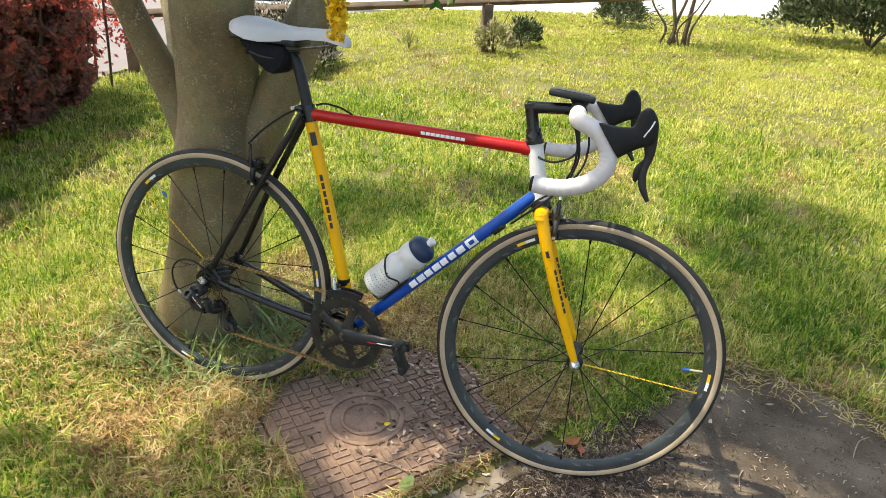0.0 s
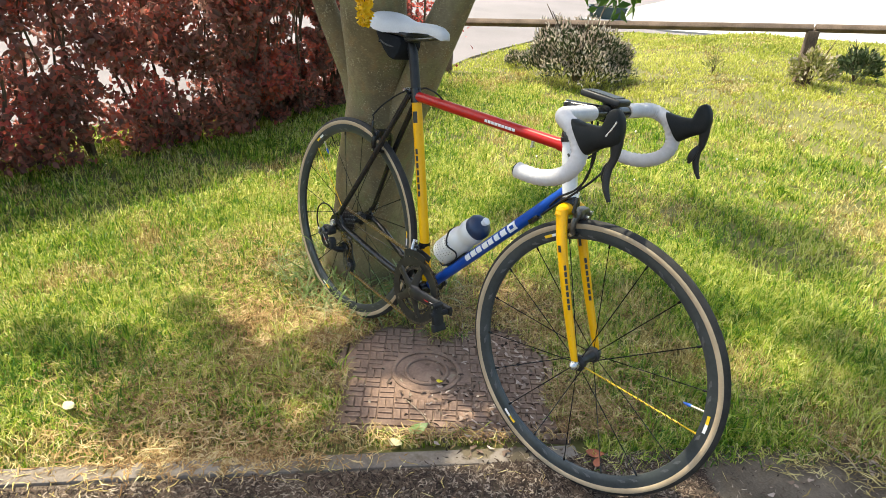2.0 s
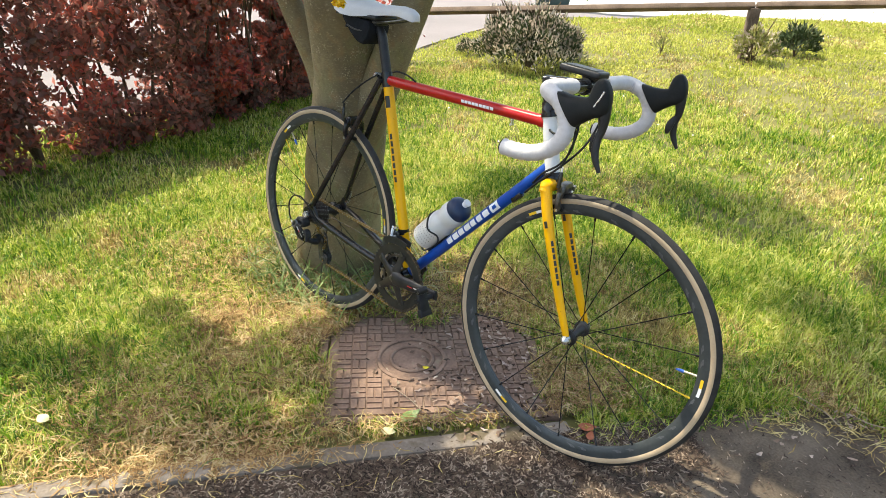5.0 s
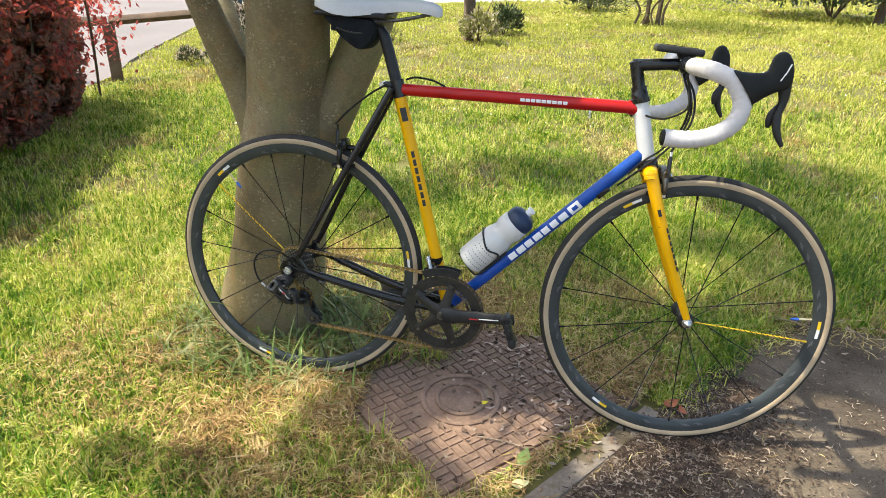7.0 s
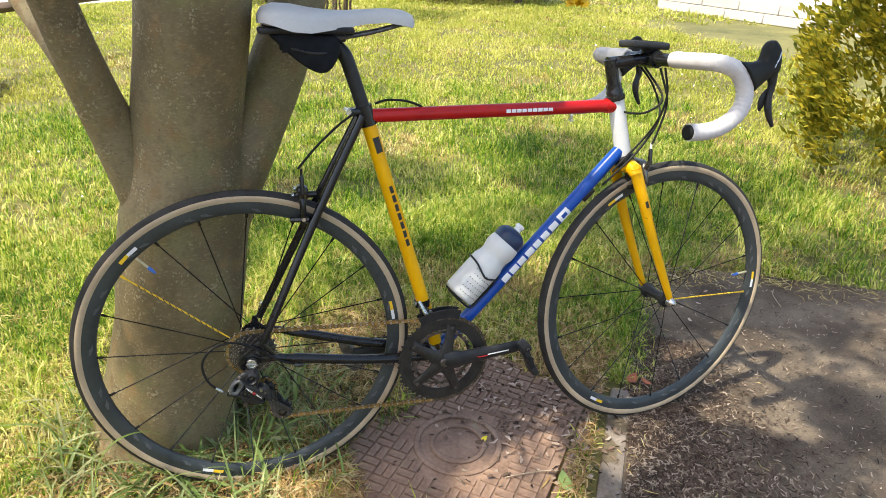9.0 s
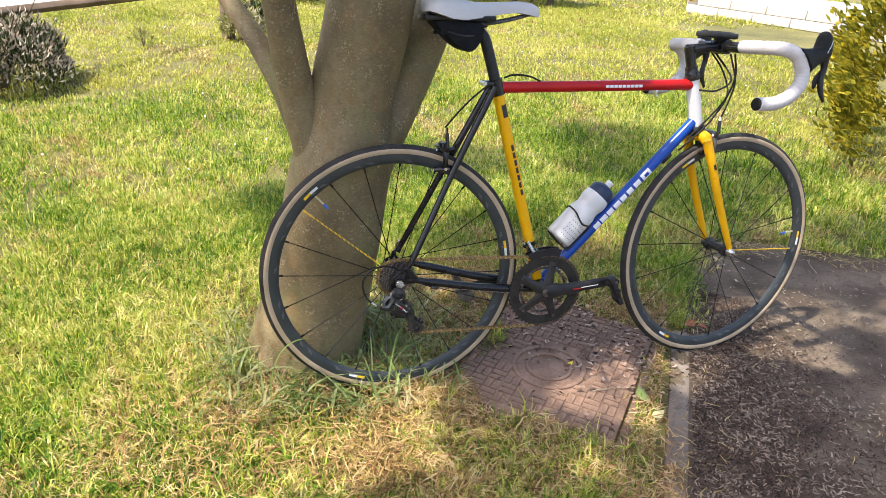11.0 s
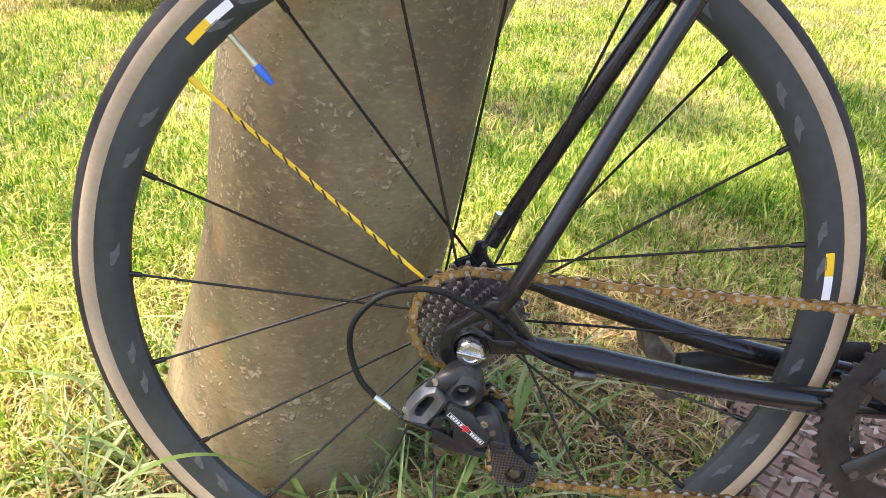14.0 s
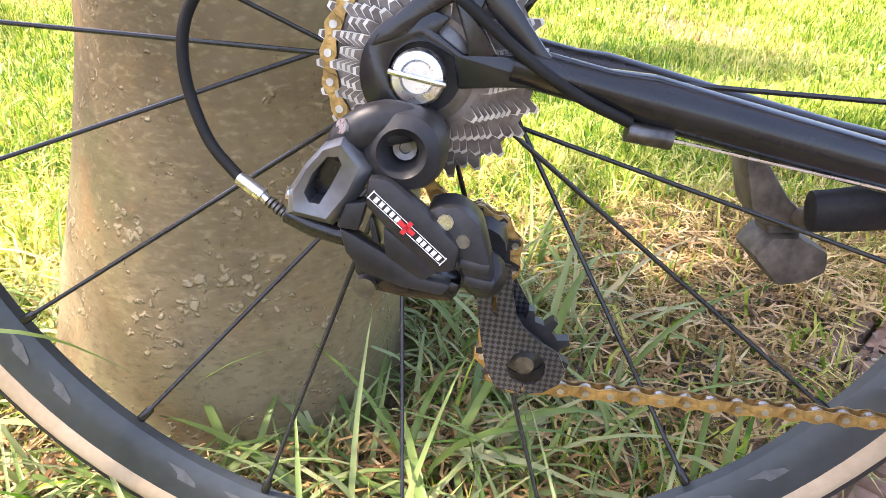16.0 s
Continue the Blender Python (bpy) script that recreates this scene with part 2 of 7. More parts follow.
def bark(name):
    """Smooth brown bark: olive and grey-brown clouds, level rows of pale flecks, fine ridges."""
    m, n, l, b = nodes_of(name)
    co = n.new("ShaderNodeTexCoord")

    def wander(scale, detail, stretch):
        mp, t = n.new("ShaderNodeMapping"), n.new("ShaderNodeTexNoise")
        mp.inputs["Scale"].default_value = stretch
        t.inputs["Scale"].default_value, t.inputs["Detail"].default_value = scale, detail
        l.new(co.outputs["Object"], mp.inputs["Vector"])
        l.new(mp.outputs[0], t.inputs["Vector"])
        return t.outputs["Fac"]

    def between(fac, lo, hi, a, c):
        r, mx = n.new("ShaderNodeMapRange"), n.new("ShaderNodeMix")
        r.inputs["From Min"].default_value, r.inputs["From Max"].default_value = lo, hi
        l.new(fac, r.inputs["Value"])
        mx.data_type = "RGBA"
        l.new(r.outputs[0], mx.inputs["Factor"])
        for key, v in (("A", a), ("B", c)):
            if isinstance(v, tuple):
                mx.inputs[key].default_value = (*v, 1)
            else:
                l.new(v, mx.inputs[key])
        return mx.outputs["Result"]

    clouds, ridges, flecks, moss = wander(4.5, 5, (1, 1, 0.6)), wander(55, 7, (1, 1, 0.7)), wander(70, 3, (0.8, 0.8, 1.35)), wander(7, 4, (1, 1, 0.8))
    c = between(clouds, 0.36, 0.66, (0.128, 0.096, 0.047), (0.325, 0.258, 0.138))
    c = between(moss, 0.52, 0.70, c, (0.19, 0.18, 0.07))
    c = between(ridges, 0.5, 0.88, c, (0.13, 0.096, 0.052))
    c = between(flecks, 0.66, 0.74, c, (0.33, 0.265, 0.15))
    c = between(wander(150, 4, (1, 1, 1.2)), 0.67, 0.74, c, (0.09, 0.06, 0.034))
    c = between(wander(22, 4, (1, 1, 0.8)), 0.55, 0.68, c, (0.22, 0.145, 0.065))
    # fine scurf, then ragged pores in loose swarms
    grain = wander(170, 6, (0.7, 0.7, 1.5))
    c = between(grain, 0.54, 0.8, c, (0.28, 0.225, 0.127))
    c = between(grain, 0.45, 0.24, c, (0.145, 0.106, 0.056))
    vo, swarm, pore, ragged, jolt = n.new("ShaderNodeTexVoronoi"), n.new("ShaderNodeMath"), n.new("ShaderNodeMapRange"), n.new("ShaderNodeMix"), n.new("ShaderNodeTexNoise")
    vo.inputs["Scale"].default_value = 125
    jolt.inputs["Scale"].default_value, jolt.inputs["Detail"].default_value = 150, 3
    ragged.data_type = "RGBA"
    ragged.blend_type = "ADD"
    ragged.inputs["Factor"].default_value = 0.012
    l.new(co.outputs["Object"], jolt.inputs["Vector"])
    l.new(co.outputs["Object"], ragged.inputs["A"])
    l.new(jolt.outputs["Color"], ragged.inputs["B"])
    l.new(ragged.outputs["Result"], vo.inputs["Vector"])
    swarm.operation = "MULTIPLY_ADD"
    l.new(wander(19, 4, (1, 1, 1)), swarm.inputs[0])
    swarm.inputs[1].default_value = -1.7
    l.new(vo.outputs["Distance"], swarm.inputs[2])
    pore.inputs["From Min"].default_value, pore.inputs["From Max"].default_value = -0.62, -0.86
    l.new(swarm.outputs[0], pore.inputs["Value"])
    nicks = pore.outputs[0]
    c = between(nicks, 0.2, 1.0, c, (0.34, 0.28, 0.17))
    l.new(c, b.inputs["Base Color"])
    b.inputs["Roughness"].default_value = 0.7
    h = n.new("ShaderNodeMath")
    h.operation = "MULTIPLY_ADD"
    l.new(ridges, h.inputs[0])
    h.inputs[1].default_value = 0.8
    l.new(flecks, h.inputs[2])
    h2 = n.new("ShaderNodeMath")
    h2.operation = "ADD"
    l.new(h.outputs[0], h2.inputs[0])
    l.new(nicks, h2.inputs[1])
    bp = n.new("ShaderNodeBump")
    bp.inputs["Strength"].default_value, bp.inputs["Distance"].default_value = 0.85, 0.0018
    l.new(h2.outputs[0], bp.inputs["Height"])
    l.new(bp.outputs[0], b.inputs["Normal"])
    return m


M_BARK = bark("smooth_brown_bark")
M_TWIG = surface("thin_brown_twig", (0.06, 0.04, 0.025), (0.14, 0.1, 0.06), 30, 0.8, fine=150, bump=0.3)
M_SOIL = surface("turf_soil", (0.075, 0.075, 0.022), (0.19, 0.175, 0.055), 2.2, 0.95, fine=35, bump=1.0, rough_var=0.03)
M_ASPHALT = surface("worn_asphalt", (0.058, 0.044, 0.031), (0.188, 0.148, 0.108), 5.0, 0.9, fine=170, bump=1.0, rough_var=0.05, contrast=0.42, spots=((0.06, 0.044, 0.035), 0.5, 7.0, 0.3), spec=0.25)
M_ROAD = surface("pale_dusty_road", (0.15, 0.133, 0.135), (0.225, 0.2, 0.203), 0.8, 0.9, fine=60, bump=0.3, rough_var=0.05)
M_PAVING = surface("pale_concrete_paving", (0.36, 0.34, 0.335), (0.46, 0.44, 0.43), 1.2, 0.9, fine=50, bump=0.2, rough_var=0.05)
M_CONCRETE = surface("pale_concrete", (0.12, 0.094, 0.072), (0.28, 0.232, 0.188), 7, 0.9, fine=120, bump=0.7, rough_var=0.05, spots=((0.13, 0.1, 0.06), 0.46, 11))
M_COVER = surface("rust_brown_cast_iron", (0.14, 0.085, 0.06), (0.33, 0.22, 0.16), 9, 0.8, spec=0.25, fine=110, bump=0.5, rough_var=0.1, spots=((0.28, 0.22, 0.15), 0.36, 18))
M_WOOD = surface("weathered_brown_timber", (0.07, 0.045, 0.03), (0.2, 0.14, 0.1), 6, 0.85, fine=90, bump=0.5)
M_WALLBRICK = surface("white_painted_brick", (0.44, 0.4, 0.365), (0.58, 0.54, 0.5), 4, 0.8, fine=60, bump=0.3, object_random=0.05)
M_MORTAR = surface("grey_mortar", (0.14, 0.125, 0.11), (0.24, 0.22, 0.2), 8, 0.95, fine=80, bump=0.3)
M_GRASS = leafy("lawn_blades", [(0.062, 0.16, 0.010), (0.155, 0.295, 0.017), (0.335, 0.44, 0.045), (0.565, 0.565, 0.115), (0.74, 0.7, 0.25)], 0.42, 0.42, 1.6, 1.9, 0.9, 0.4, 1.7)
# far lawn: dry tones, paler and yellower with distance haze mixed in
M_FARGRASS = leafy("hazy_mown_blades", [(0.22, 0.28, 0.035), (0.38, 0.41, 0.065), (0.54, 0.53, 0.12), (0.68, 0.64, 0.21)], 0.5, 0.55, 0.7, 1.7, 0.8, 0.3)
M_LONG = leafy("broad_grass_blades", [(0.1, 0.17, 0.04), (0.19, 0.27, 0.075), (0.33, 0.38, 0.17), (0.54, 0.5, 0.29)], 0.35, 0.35, 3)
M_STRAW = leafy("dry_straw_blades", [(0.24, 0.16, 0.055), (0.42, 0.32, 0.115), (0.56, 0.45, 0.175), (0.74, 0.64, 0.32)], 0.2, 0.7, 3, 1.3, 0.9, 0.22, 1.4)
M_THATCH = leafy("brown_thatch", [(0.14, 0.075, 0.03), (0.3, 0.175, 0.07), (0.46, 0.3, 0.13), (0.6, 0.46, 0.25)], 0.15, 0.75, 4, 1.1, 0.9, 0.22, 1.4)
M_LITTER = leafy("brown_leaf_litter", [(0.03, 0.02, 0.015), (0.07, 0.046, 0.034), (0.14, 0.096, 0.068), (0.42, 0.34, 0.26)], 0.1, 0.8, 6, 1.2, 0.9)
M_COPPER = leafy("copper_hedge_leaves", [(0.13, 0.088, 0.072), (0.25, 0.14, 0.116), (0.42, 0.19, 0.155), (0.74, 0.15, 0.09)], 0.6, 0.38, 1.6)
M_REDLEAF = leafy("young_red_leaves", [(0.22, 0.05, 0.05), (0.42, 0.085, 0.075), (0.72, 0.17, 0.12)], 0.55, 0.4, 3)
M_LABURNUM = leafy("tree_leaves", [(0.04, 0.09, 0.012), (0.07, 0.14, 0.02), (0.11, 0.19, 0.03)], 0.35, 0.45, 2)
M_PETAL = leafy("yellow_petals", [(0.7, 0.42, 0.01), (0.85, 0.56, 0.02), (0.9, 0.66, 0.08)], 0.3, 0.5, 10)
M_HEATH = leafy("grey_green_sprigs", [(0.035, 0.055, 0.022), (0.07, 0.095, 0.04), (0.13, 0.14, 0.075)], 0.2, 0.6, 3)
M_BLOOM = leafy("pale_pink_blooms", [(0.36, 0.27, 0.22), (0.58, 0.49, 0.4), (0.76, 0.69, 0.56)], 0.3, 0.6, 3)
M_GOLDCON = leafy("golden_conifer_sprays", [(0.075, 0.1, 0.012), (0.25, 0.23, 0.02), (0.6, 0.46, 0.04)], 0.4, 0.55, 2.2)
M_DARKLEAF = leafy("dark_shrub_leaves", [(0.03, 0.05, 0.02), (0.07, 0.1, 0.04), (0.24, 0.25, 0.16)], 0.2, 0.4, 2)
M_PALELEAF = leafy("pale_yellow_green_leaves", [(0.14, 0.17, 0.05), (0.3, 0.3, 0.1), (0.55, 0.5, 0.22)], 0.35, 0.5, 3)
M_SCRAP = leafy("faded_leaf_scraps", [(0.13, 0.08, 0.055), (0.29, 0.2, 0.15), (0.55, 0.44, 0.36)], 0.15, 0.7, 6, 0.8, 1.0)
M_TEAL = surface("dark_teal_plastic", (0.01, 0.028, 0.03), (0.018, 0.05, 0.052), 8, 0.5)
M_DAISY = surface("white_petals", (0.75, 0.75, 0.72), (0.85, 0.85, 0.82), 60, 0.6)


# ---- building tools ----
def finish(bm, angle=38):
    bmesh.ops.recalc_face_normals(bm, faces=bm.faces)
    lim = radians(angle)
    for f in bm.faces:
        f.smooth = True
    for e in bm.edges:
        if len(e.link_faces) == 2 and e.calc_face_angle(0) > lim:
            e.smooth = False


def solid(name, bm, material, angle=38):
    finish(bm, angle)
    me = bpy.data.meshes.new(name)
    bm.to_mesh(me)
    bm.free()
    me.materials.append(material)
    return me


def part(name, bm, material, parent, label="", angle=38):
    ob = new(name, solid(name, bm, material, angle))
    ob.parent = parent
    return tagged(ob, label)


def shared(name, me, parent, m=None):
    ob = new(name, me)
    ob.parent = parent
    if m is not None:
        ob.matrix_basis = m
    return ob


def thing(name, label, category, m=None, group="", kind=""):
    ob = new(name)
    ob.empty_display_size = 0.1
    if m is not None:
        ob.matrix_basis = m
    return tagged(ob, label, category, group, kind)


def smooth_path(pts, k=6):
    """A rounded line through the points."""
    p = [Vector(q) for q in pts]
    p = [2 * p[0] - p[1]] + p + [2 * p[-1] - p[-2]]
    out = []
    for i in range(1, len(p) - 2):
        a, b, c, d = p[i - 1:i + 3]
        for j in range(k):
            t = j / k
            out.append(0.5 * (2 * b + (c - a) * t + (2 * a - 5 * b + 4 * c - d) * t * t + (3 * b - a - 3 * c + d) * t ** 3))
    out.append(p[-2])
    return out


def tube(bm, pts, r, n=12, caps=True, flat=1.0, up=None, rough=0.0):
    """A round bar along the points; r is one radius or one for each point; flat squeezes it along 'up'."""
    p = [Vector(q) for q in pts]
    rs = r if isinstance(r, (list, tuple)) else [r] * len(p)
    d0 = (p[1] - p[0]).normalized()
    u = Vector(up) if up else (Vector((0, 1, 0)) if abs(d0.y) < 0.9 else Vector((1, 0, 0)))
    rings = []
    for i, q in enumerate(p):
        d = (p[min(i + 1, len(p) - 1)] - p[max(i - 1, 0)]).normalized()
        u = (u - d * u.dot(d)).normalized()
        v = d.cross(u)
        ring = []
        for j in range(n):
            a = 2 * math.pi * j / n
            k = rs[i] * (1 + (rough * noise.noise(Vector((q.x * 9 + math.cos(a) * 1.3, q.y * 9 + math.sin(a) * 1.3, q.z * 4))) if rough else 0))
            ring.append(bm.verts.new(q + u * math.cos(a) * k * flat + v * math.sin(a) * k))
        rings.append(ring)
    for a, b in zip(rings, rings[1:]):
        for j in range(n):
            bm.faces.new((a[j], a[(j + 1) % n], b[(j + 1) % n], b[j]))
    if caps:
        bm.faces.new(rings[0][::-1])
        bm.faces.new(rings[-1])
    return bm


def lathe(bm, profile, n=48, closed=False, m=None):
    """Turns (radius, y) pairs round the y axis."""
    m = m or Matrix()
    rings = [[bm.verts.new(m @ Vector((r * math.cos(2 * math.pi * j / n), y, r * math.sin(2 * math.pi * j / n)))) for j in range(n)] for r, y in profile]
    pairs = list(zip(rings, rings[1:])) + ([(rings[-1], rings[0])] if closed else [])
    for a, b in pairs:
        for j in range(n):
            bm.faces.new((a[j], a[(j + 1) % n], b[(j + 1) % n], b[j]))
    if not closed:
        for ring, (r, y) in ((rings[0], profile[0]), (rings[-1], profile[-1])):
            bm.faces.new(ring)
    return bm


def block(bm, size, m=None, bevel=0.0, segments=2):
    b2 = bmesh.new()
    bmesh.ops.create_cube(b2, size=1.0)
    bmesh.ops.scale(b2, vec=size, verts=b2.verts)
    if bevel:
        bmesh.ops.bevel(b2, geom=b2.edges[:], offset=bevel, segments=segments, affect="EDGES", profile=0.5)
    bmesh.ops.transform(b2, matrix=m or Matrix(), verts=b2.verts)
    put(bm, b2)
    return bm


def put(bm, other):
    """Adds another bmesh to bm and frees it."""
    me = bpy.data.meshes.new("tmp")
    other.to_mesh(me)
    other.free()
    bm.from_mesh(me)
    bpy.data.meshes.remove(me)


def plate(bm, outline, y0, y1, m=None, bevel=0.0):
    """A flat piece with that (x, z) outline, from y0 to y1."""
    b2 = bmesh.new()
    a = [b2.verts.new((x, y0, z)) for x, z in outline]
    f = b2.faces.new(a)
    g = bmesh.ops.extrude_face_region(b2, geom=[f])
    bmesh.ops.translate(b2, vec=(0, y1 - y0, 0), verts=[v for v in g["geom"] if isinstance(v, bmesh.types.BMVert)])
    bmesh.ops.recalc_face_normals(b2, faces=b2.faces)
    if bevel:
        bmesh.ops.bevel(b2, geom=b2.edges[:], offset=bevel, segments=2, affect="EDGES", profile=0.5)
    if m is not None:
        bmesh.ops.transform(b2, matrix=m, verts=b2.verts)
    put(bm, b2)
    return bm


def mesh_of(name, verts, tris, material, smooth=False):
    """A mesh from arrays of corners and triangles."""
    me = bpy.data.meshes.new(name)
    nv, nt = len(verts), len(tris)
    me.vertices.add(nv)
    me.vertices.foreach_set("co", np.asarray(verts, np.float32).ravel())
    me.loops.add(nt * 3)
    me.loops.foreach_set("vertex_index", np.asarray(tris, np.int32).ravel())
    me.polygons.add(nt)
    me.polygons.foreach_set("loop_start", np.arange(0, nt * 3, 3, dtype=np.int32))
    me.polygons.foreach_set("loop_total", np.full(nt, 3, np.int32))
    me.update(calc_edges=True)
    if smooth:
        me.polygons.foreach_set("use_smooth", np.ones(nt, bool))
    me.materials.append(material)
    return me


def blades(rng, xy, height, width, lean, z=0.0, droop=0.5, way=None):
    """Bent grass blades at the places xy: corners and triangles."""
    n = len(xy)
    h = height * rng.uniform(0.45, 1.35, n)
    w = width * rng.uniform(0.6, 1.4, n)
    a, b = rng.uniform(0, 2 * np.pi, n), rng.uniform(0, 2 * np.pi, n)
    if way is not None:
        a = way
    tilt = lean * rng.uniform(0.2, 1.3, n)
    out = np.stack([np.cos(a), np.sin(a)], 1)
    side = np.stack([np.cos(b), np.sin(b)], 1) * w[:, None] / 2
    v = np.zeros((n, 5, 3))
    zz = np.broadcast_to(z, (n,))
    mid = out * (h * np.sin(tilt) * 0.45)[:, None]
    tip = out * (h * np.sin(tilt * (1 + droop)))[:, None]
    v[:, 0, :2], v[:, 1, :2] = xy - side, xy + side
    v[:, 2, :2], v[:, 3, :2] = xy + mid - side * 0.8, xy + mid + side * 0.8
    v[:, 4, :2] = xy + tip
    v[:, 0, 2] = v[:, 1, 2] = zz - 0.01
    v[:, 2, 2] = v[:, 3, 2] = zz + h * np.cos(tilt) * 0.6
    v[:, 4, 2] = zz + np.maximum(h * np.cos(tilt * (1 + droop)), 0.004)
    t = (np.arange(n)[:, None, None] * 5 + np.array([[0, 1, 3], [0, 3, 2], [2, 3, 4]])[None])
    return v.reshape(-1, 3), t.reshape(-1, 3)


def ribbons(rng, xy, height, width, lean, steps=7):
    """Long arching blades with a keel, tapering to the tip: corners and triangles."""
    n = len(xy)
    L, a = height * rng.uniform(0.5, 1.5, n), rng.uniform(0, 2 * np.pi, n)
    t0, bend, w = lean * rng.uniform(0.1, 0.9, n), rng.uniform(0.7, 2.2, n), width * rng.uniform(0.6, 1.3, n)
    out = np.stack([np.cos(a), np.sin(a), np.zeros(n)], 1)
    side = np.stack([-np.sin(a), np.cos(a), np.zeros(n)], 1)
    p = np.concatenate([xy, np.full((n, 1), -0.01)], 1)
    v = np.zeros((n, steps + 1, 3, 3))
    for i in range(steps + 1):
        f = i / steps
        ang = t0 + bend * f
        taper = (1 - f ** 2.2) * min(1.0, 0.5 + 2.5 * f)
        up = np.stack([-np.cos(a) * np.cos(ang), -np.sin(a) * np.cos(ang), np.sin(ang)], 1)
        half = side * (w * taper / 2)[:, None]
        v[:, i, 0], v[:, i, 1], v[:, i, 2] = p - half + up * (w * taper * 0.18)[:, None], p, p + half + up * (w * taper * 0.18)[:, None]
        p = p + (out * np.sin(ang)[:, None] + np.array([0, 0, 1]) * np.cos(ang)[:, None]) * (L / steps)[:, None]
        p[:, 2] = np.maximum(p[:, 2], 0.006)
    quad = np.array([[0, 1, 4], [0, 4, 3], [1, 2, 5], [1, 5, 4]])
    t = (np.arange(n)[:, None, None, None] * (steps + 1) * 3 + np.arange(steps)[None, :, None, None] * 3 + quad[None, None])
    return v.reshape(-1, 3), t.reshape(-1, 3)


def bits(rng, xy, length, width, z=0.004):
    """Flat scraps lying on the ground at xy, a little curled: corners and triangles."""
    n = len(xy)
    a = rng.uniform(0, 2 * np.pi, n)
    L, w = length * rng.uniform(0.4, 1.5, n) / 2, width * rng.uniform(0.5, 1.5, n) / 2
    d, s = np.stack([np.cos(a), np.sin(a)], 1), np.stack([-np.sin(a), np.cos(a)], 1)
    bend = s * (L * rng.uniform(-0.5, 0.5, n))[:, None]
    v = np.zeros((n, 6, 3))
    v[:, 0, :2], v[:, 1, :2] = xy - d * L[:, None] - s * (w * 0.5)[:, None] + bend, xy - d * L[:, None] + s * (w * 0.5)[:, None] + bend
    v[:, 2, :2], v[:, 3, :2] = xy - s * w[:, None], xy + s * w[:, None]
    v[:, 4, :2], v[:, 5, :2] = xy + d * L[:, None] - s * (w * 0.4)[:, None] + bend, xy + d * L[:, None] + s * (w * 0.4)[:, None] + bend
    base = np.broadcast_to(z, (n,))[:, None] + rng.uniform(0, 1, (n, 3)) * np.minimum(L, 0.012)[:, None] * 0.7
    v[:, :, 2] = np.repeat(base, 2, 1) + rng.uniform(-1, 1, (n, 6)) * w[:, None] * 0.35
    v[:, :, 2] = np.maximum(v[:, :, 2], 0.002)
    t = (np.arange(n)[:, None, None] * 6 + np.array([[0, 2, 3], [0, 3, 1], [2, 4, 5], [2, 5, 3]])[None])
    return v.reshape(-1, 3), t.reshape(-1, 3)


def strip_along(path, width):
    """One blade laid along a path."""
    p = np.array([list(q) for q in path])
    d = np.gradient(p, axis=0)
    s = np.cross(d, np.array([0.3, 0.2, 1.0]))
    s /= np.linalg.norm(s, axis=1)[:, None]
    w = width * np.sin(np.linspace(0.5, np.pi, len(p)))[:, None] / 2
    v = np.stack([p - s * w, p + s * w], 1).reshape(-1, 3)
    k = np.arange(len(p) - 1)[:, None] * 2
    return v, np.concatenate([k + np.array([[0, 1, 3]]), k + np.array([[0, 3, 2]])])


def leaves(rng, centres, length, width, spread=1.0, fold=0.25, axis=None):
    """Folded, pointed leaves at the centres, turned every way: corners and triangles."""
    n = len(centres)
    d = rng.normal(size=(n, 3)) * spread
    if axis is not None:
        d = d + axis
    d /= np.linalg.norm(d, axis=1)[:, None]
    q = rng.normal(size=(n, 3))
    s = np.cross(d, q)
    s /= np.linalg.norm(s, axis=1)[:, None]
    u = np.cross(s, d)
    L = (length * rng.uniform(0.6, 1.35, n))[:, None]
    W = (width * rng.uniform(0.7, 1.3, n))[:, None]
    c = np.asarray(centres)
    v = np.stack([c - d * L / 2, c + s * W / 2 + u * W * fold, c + d * L / 2, c - s * W / 2 + u * W * fold, c - d * L * 0.05], 1)
    t = (np.arange(n)[:, None, None] * 5 + np.array([[0, 4, 1], [1, 4, 2], [0, 3, 4], [3, 2, 4]])[None])
    return v.reshape(-1, 3), t.reshape(-1, 3)


def gather(*lots):
    vs, ts, k = [], [], 0
    for v, t in lots:
        vs.append(v)
        ts.append(t + k)
        k += len(v)
    return np.concatenate(vs), np.concatenate(ts)


# ---- ground, path, road ----
KERB_A, KERB_D = Vector((0.243, -0.972)), Vector((0.5625, 0.8268))
KERB_N = Vector((KERB_D.y, -KERB_D.x))          # towards the asphalt
COVER_C, COVER_A = Vector((0.458, -0.004)), radians(49)    # middle of the round plug
PLATE = Vector((0.06, -0.005))                              # middle of the plate from there
TRUNK_C = Vector((-0.155, 0.225))
ASPHALT = [(-1.60, -3.68), (1.25, 0.50), (1.36, 0.62), (1.49, 0.70), (1.66, 0.68), (1.83, 0.60), (2.02, 0.49), (2.35, 0.32), (3.0, 0.06), (6.0, -1.0), (12, -3.2), (12, -14), (-8, -14)]
ROAD = [(-2.6, 0.0), (-2.85, 2.0), (-2.93, 2.65), (-3.0, 3.14), (-3.3, 3.75), (-3.5, 4.35), (-3.69, 4.99), (-3.9, 5.7), (-3.98, 6.2), (-3.7, 7.2), (-2.6, 8.3), (0.0, 10.6), (2.5, 13.0), (6, 17), (20, 40), (-60, 60), (-60, -30), (-2.35, -8)]


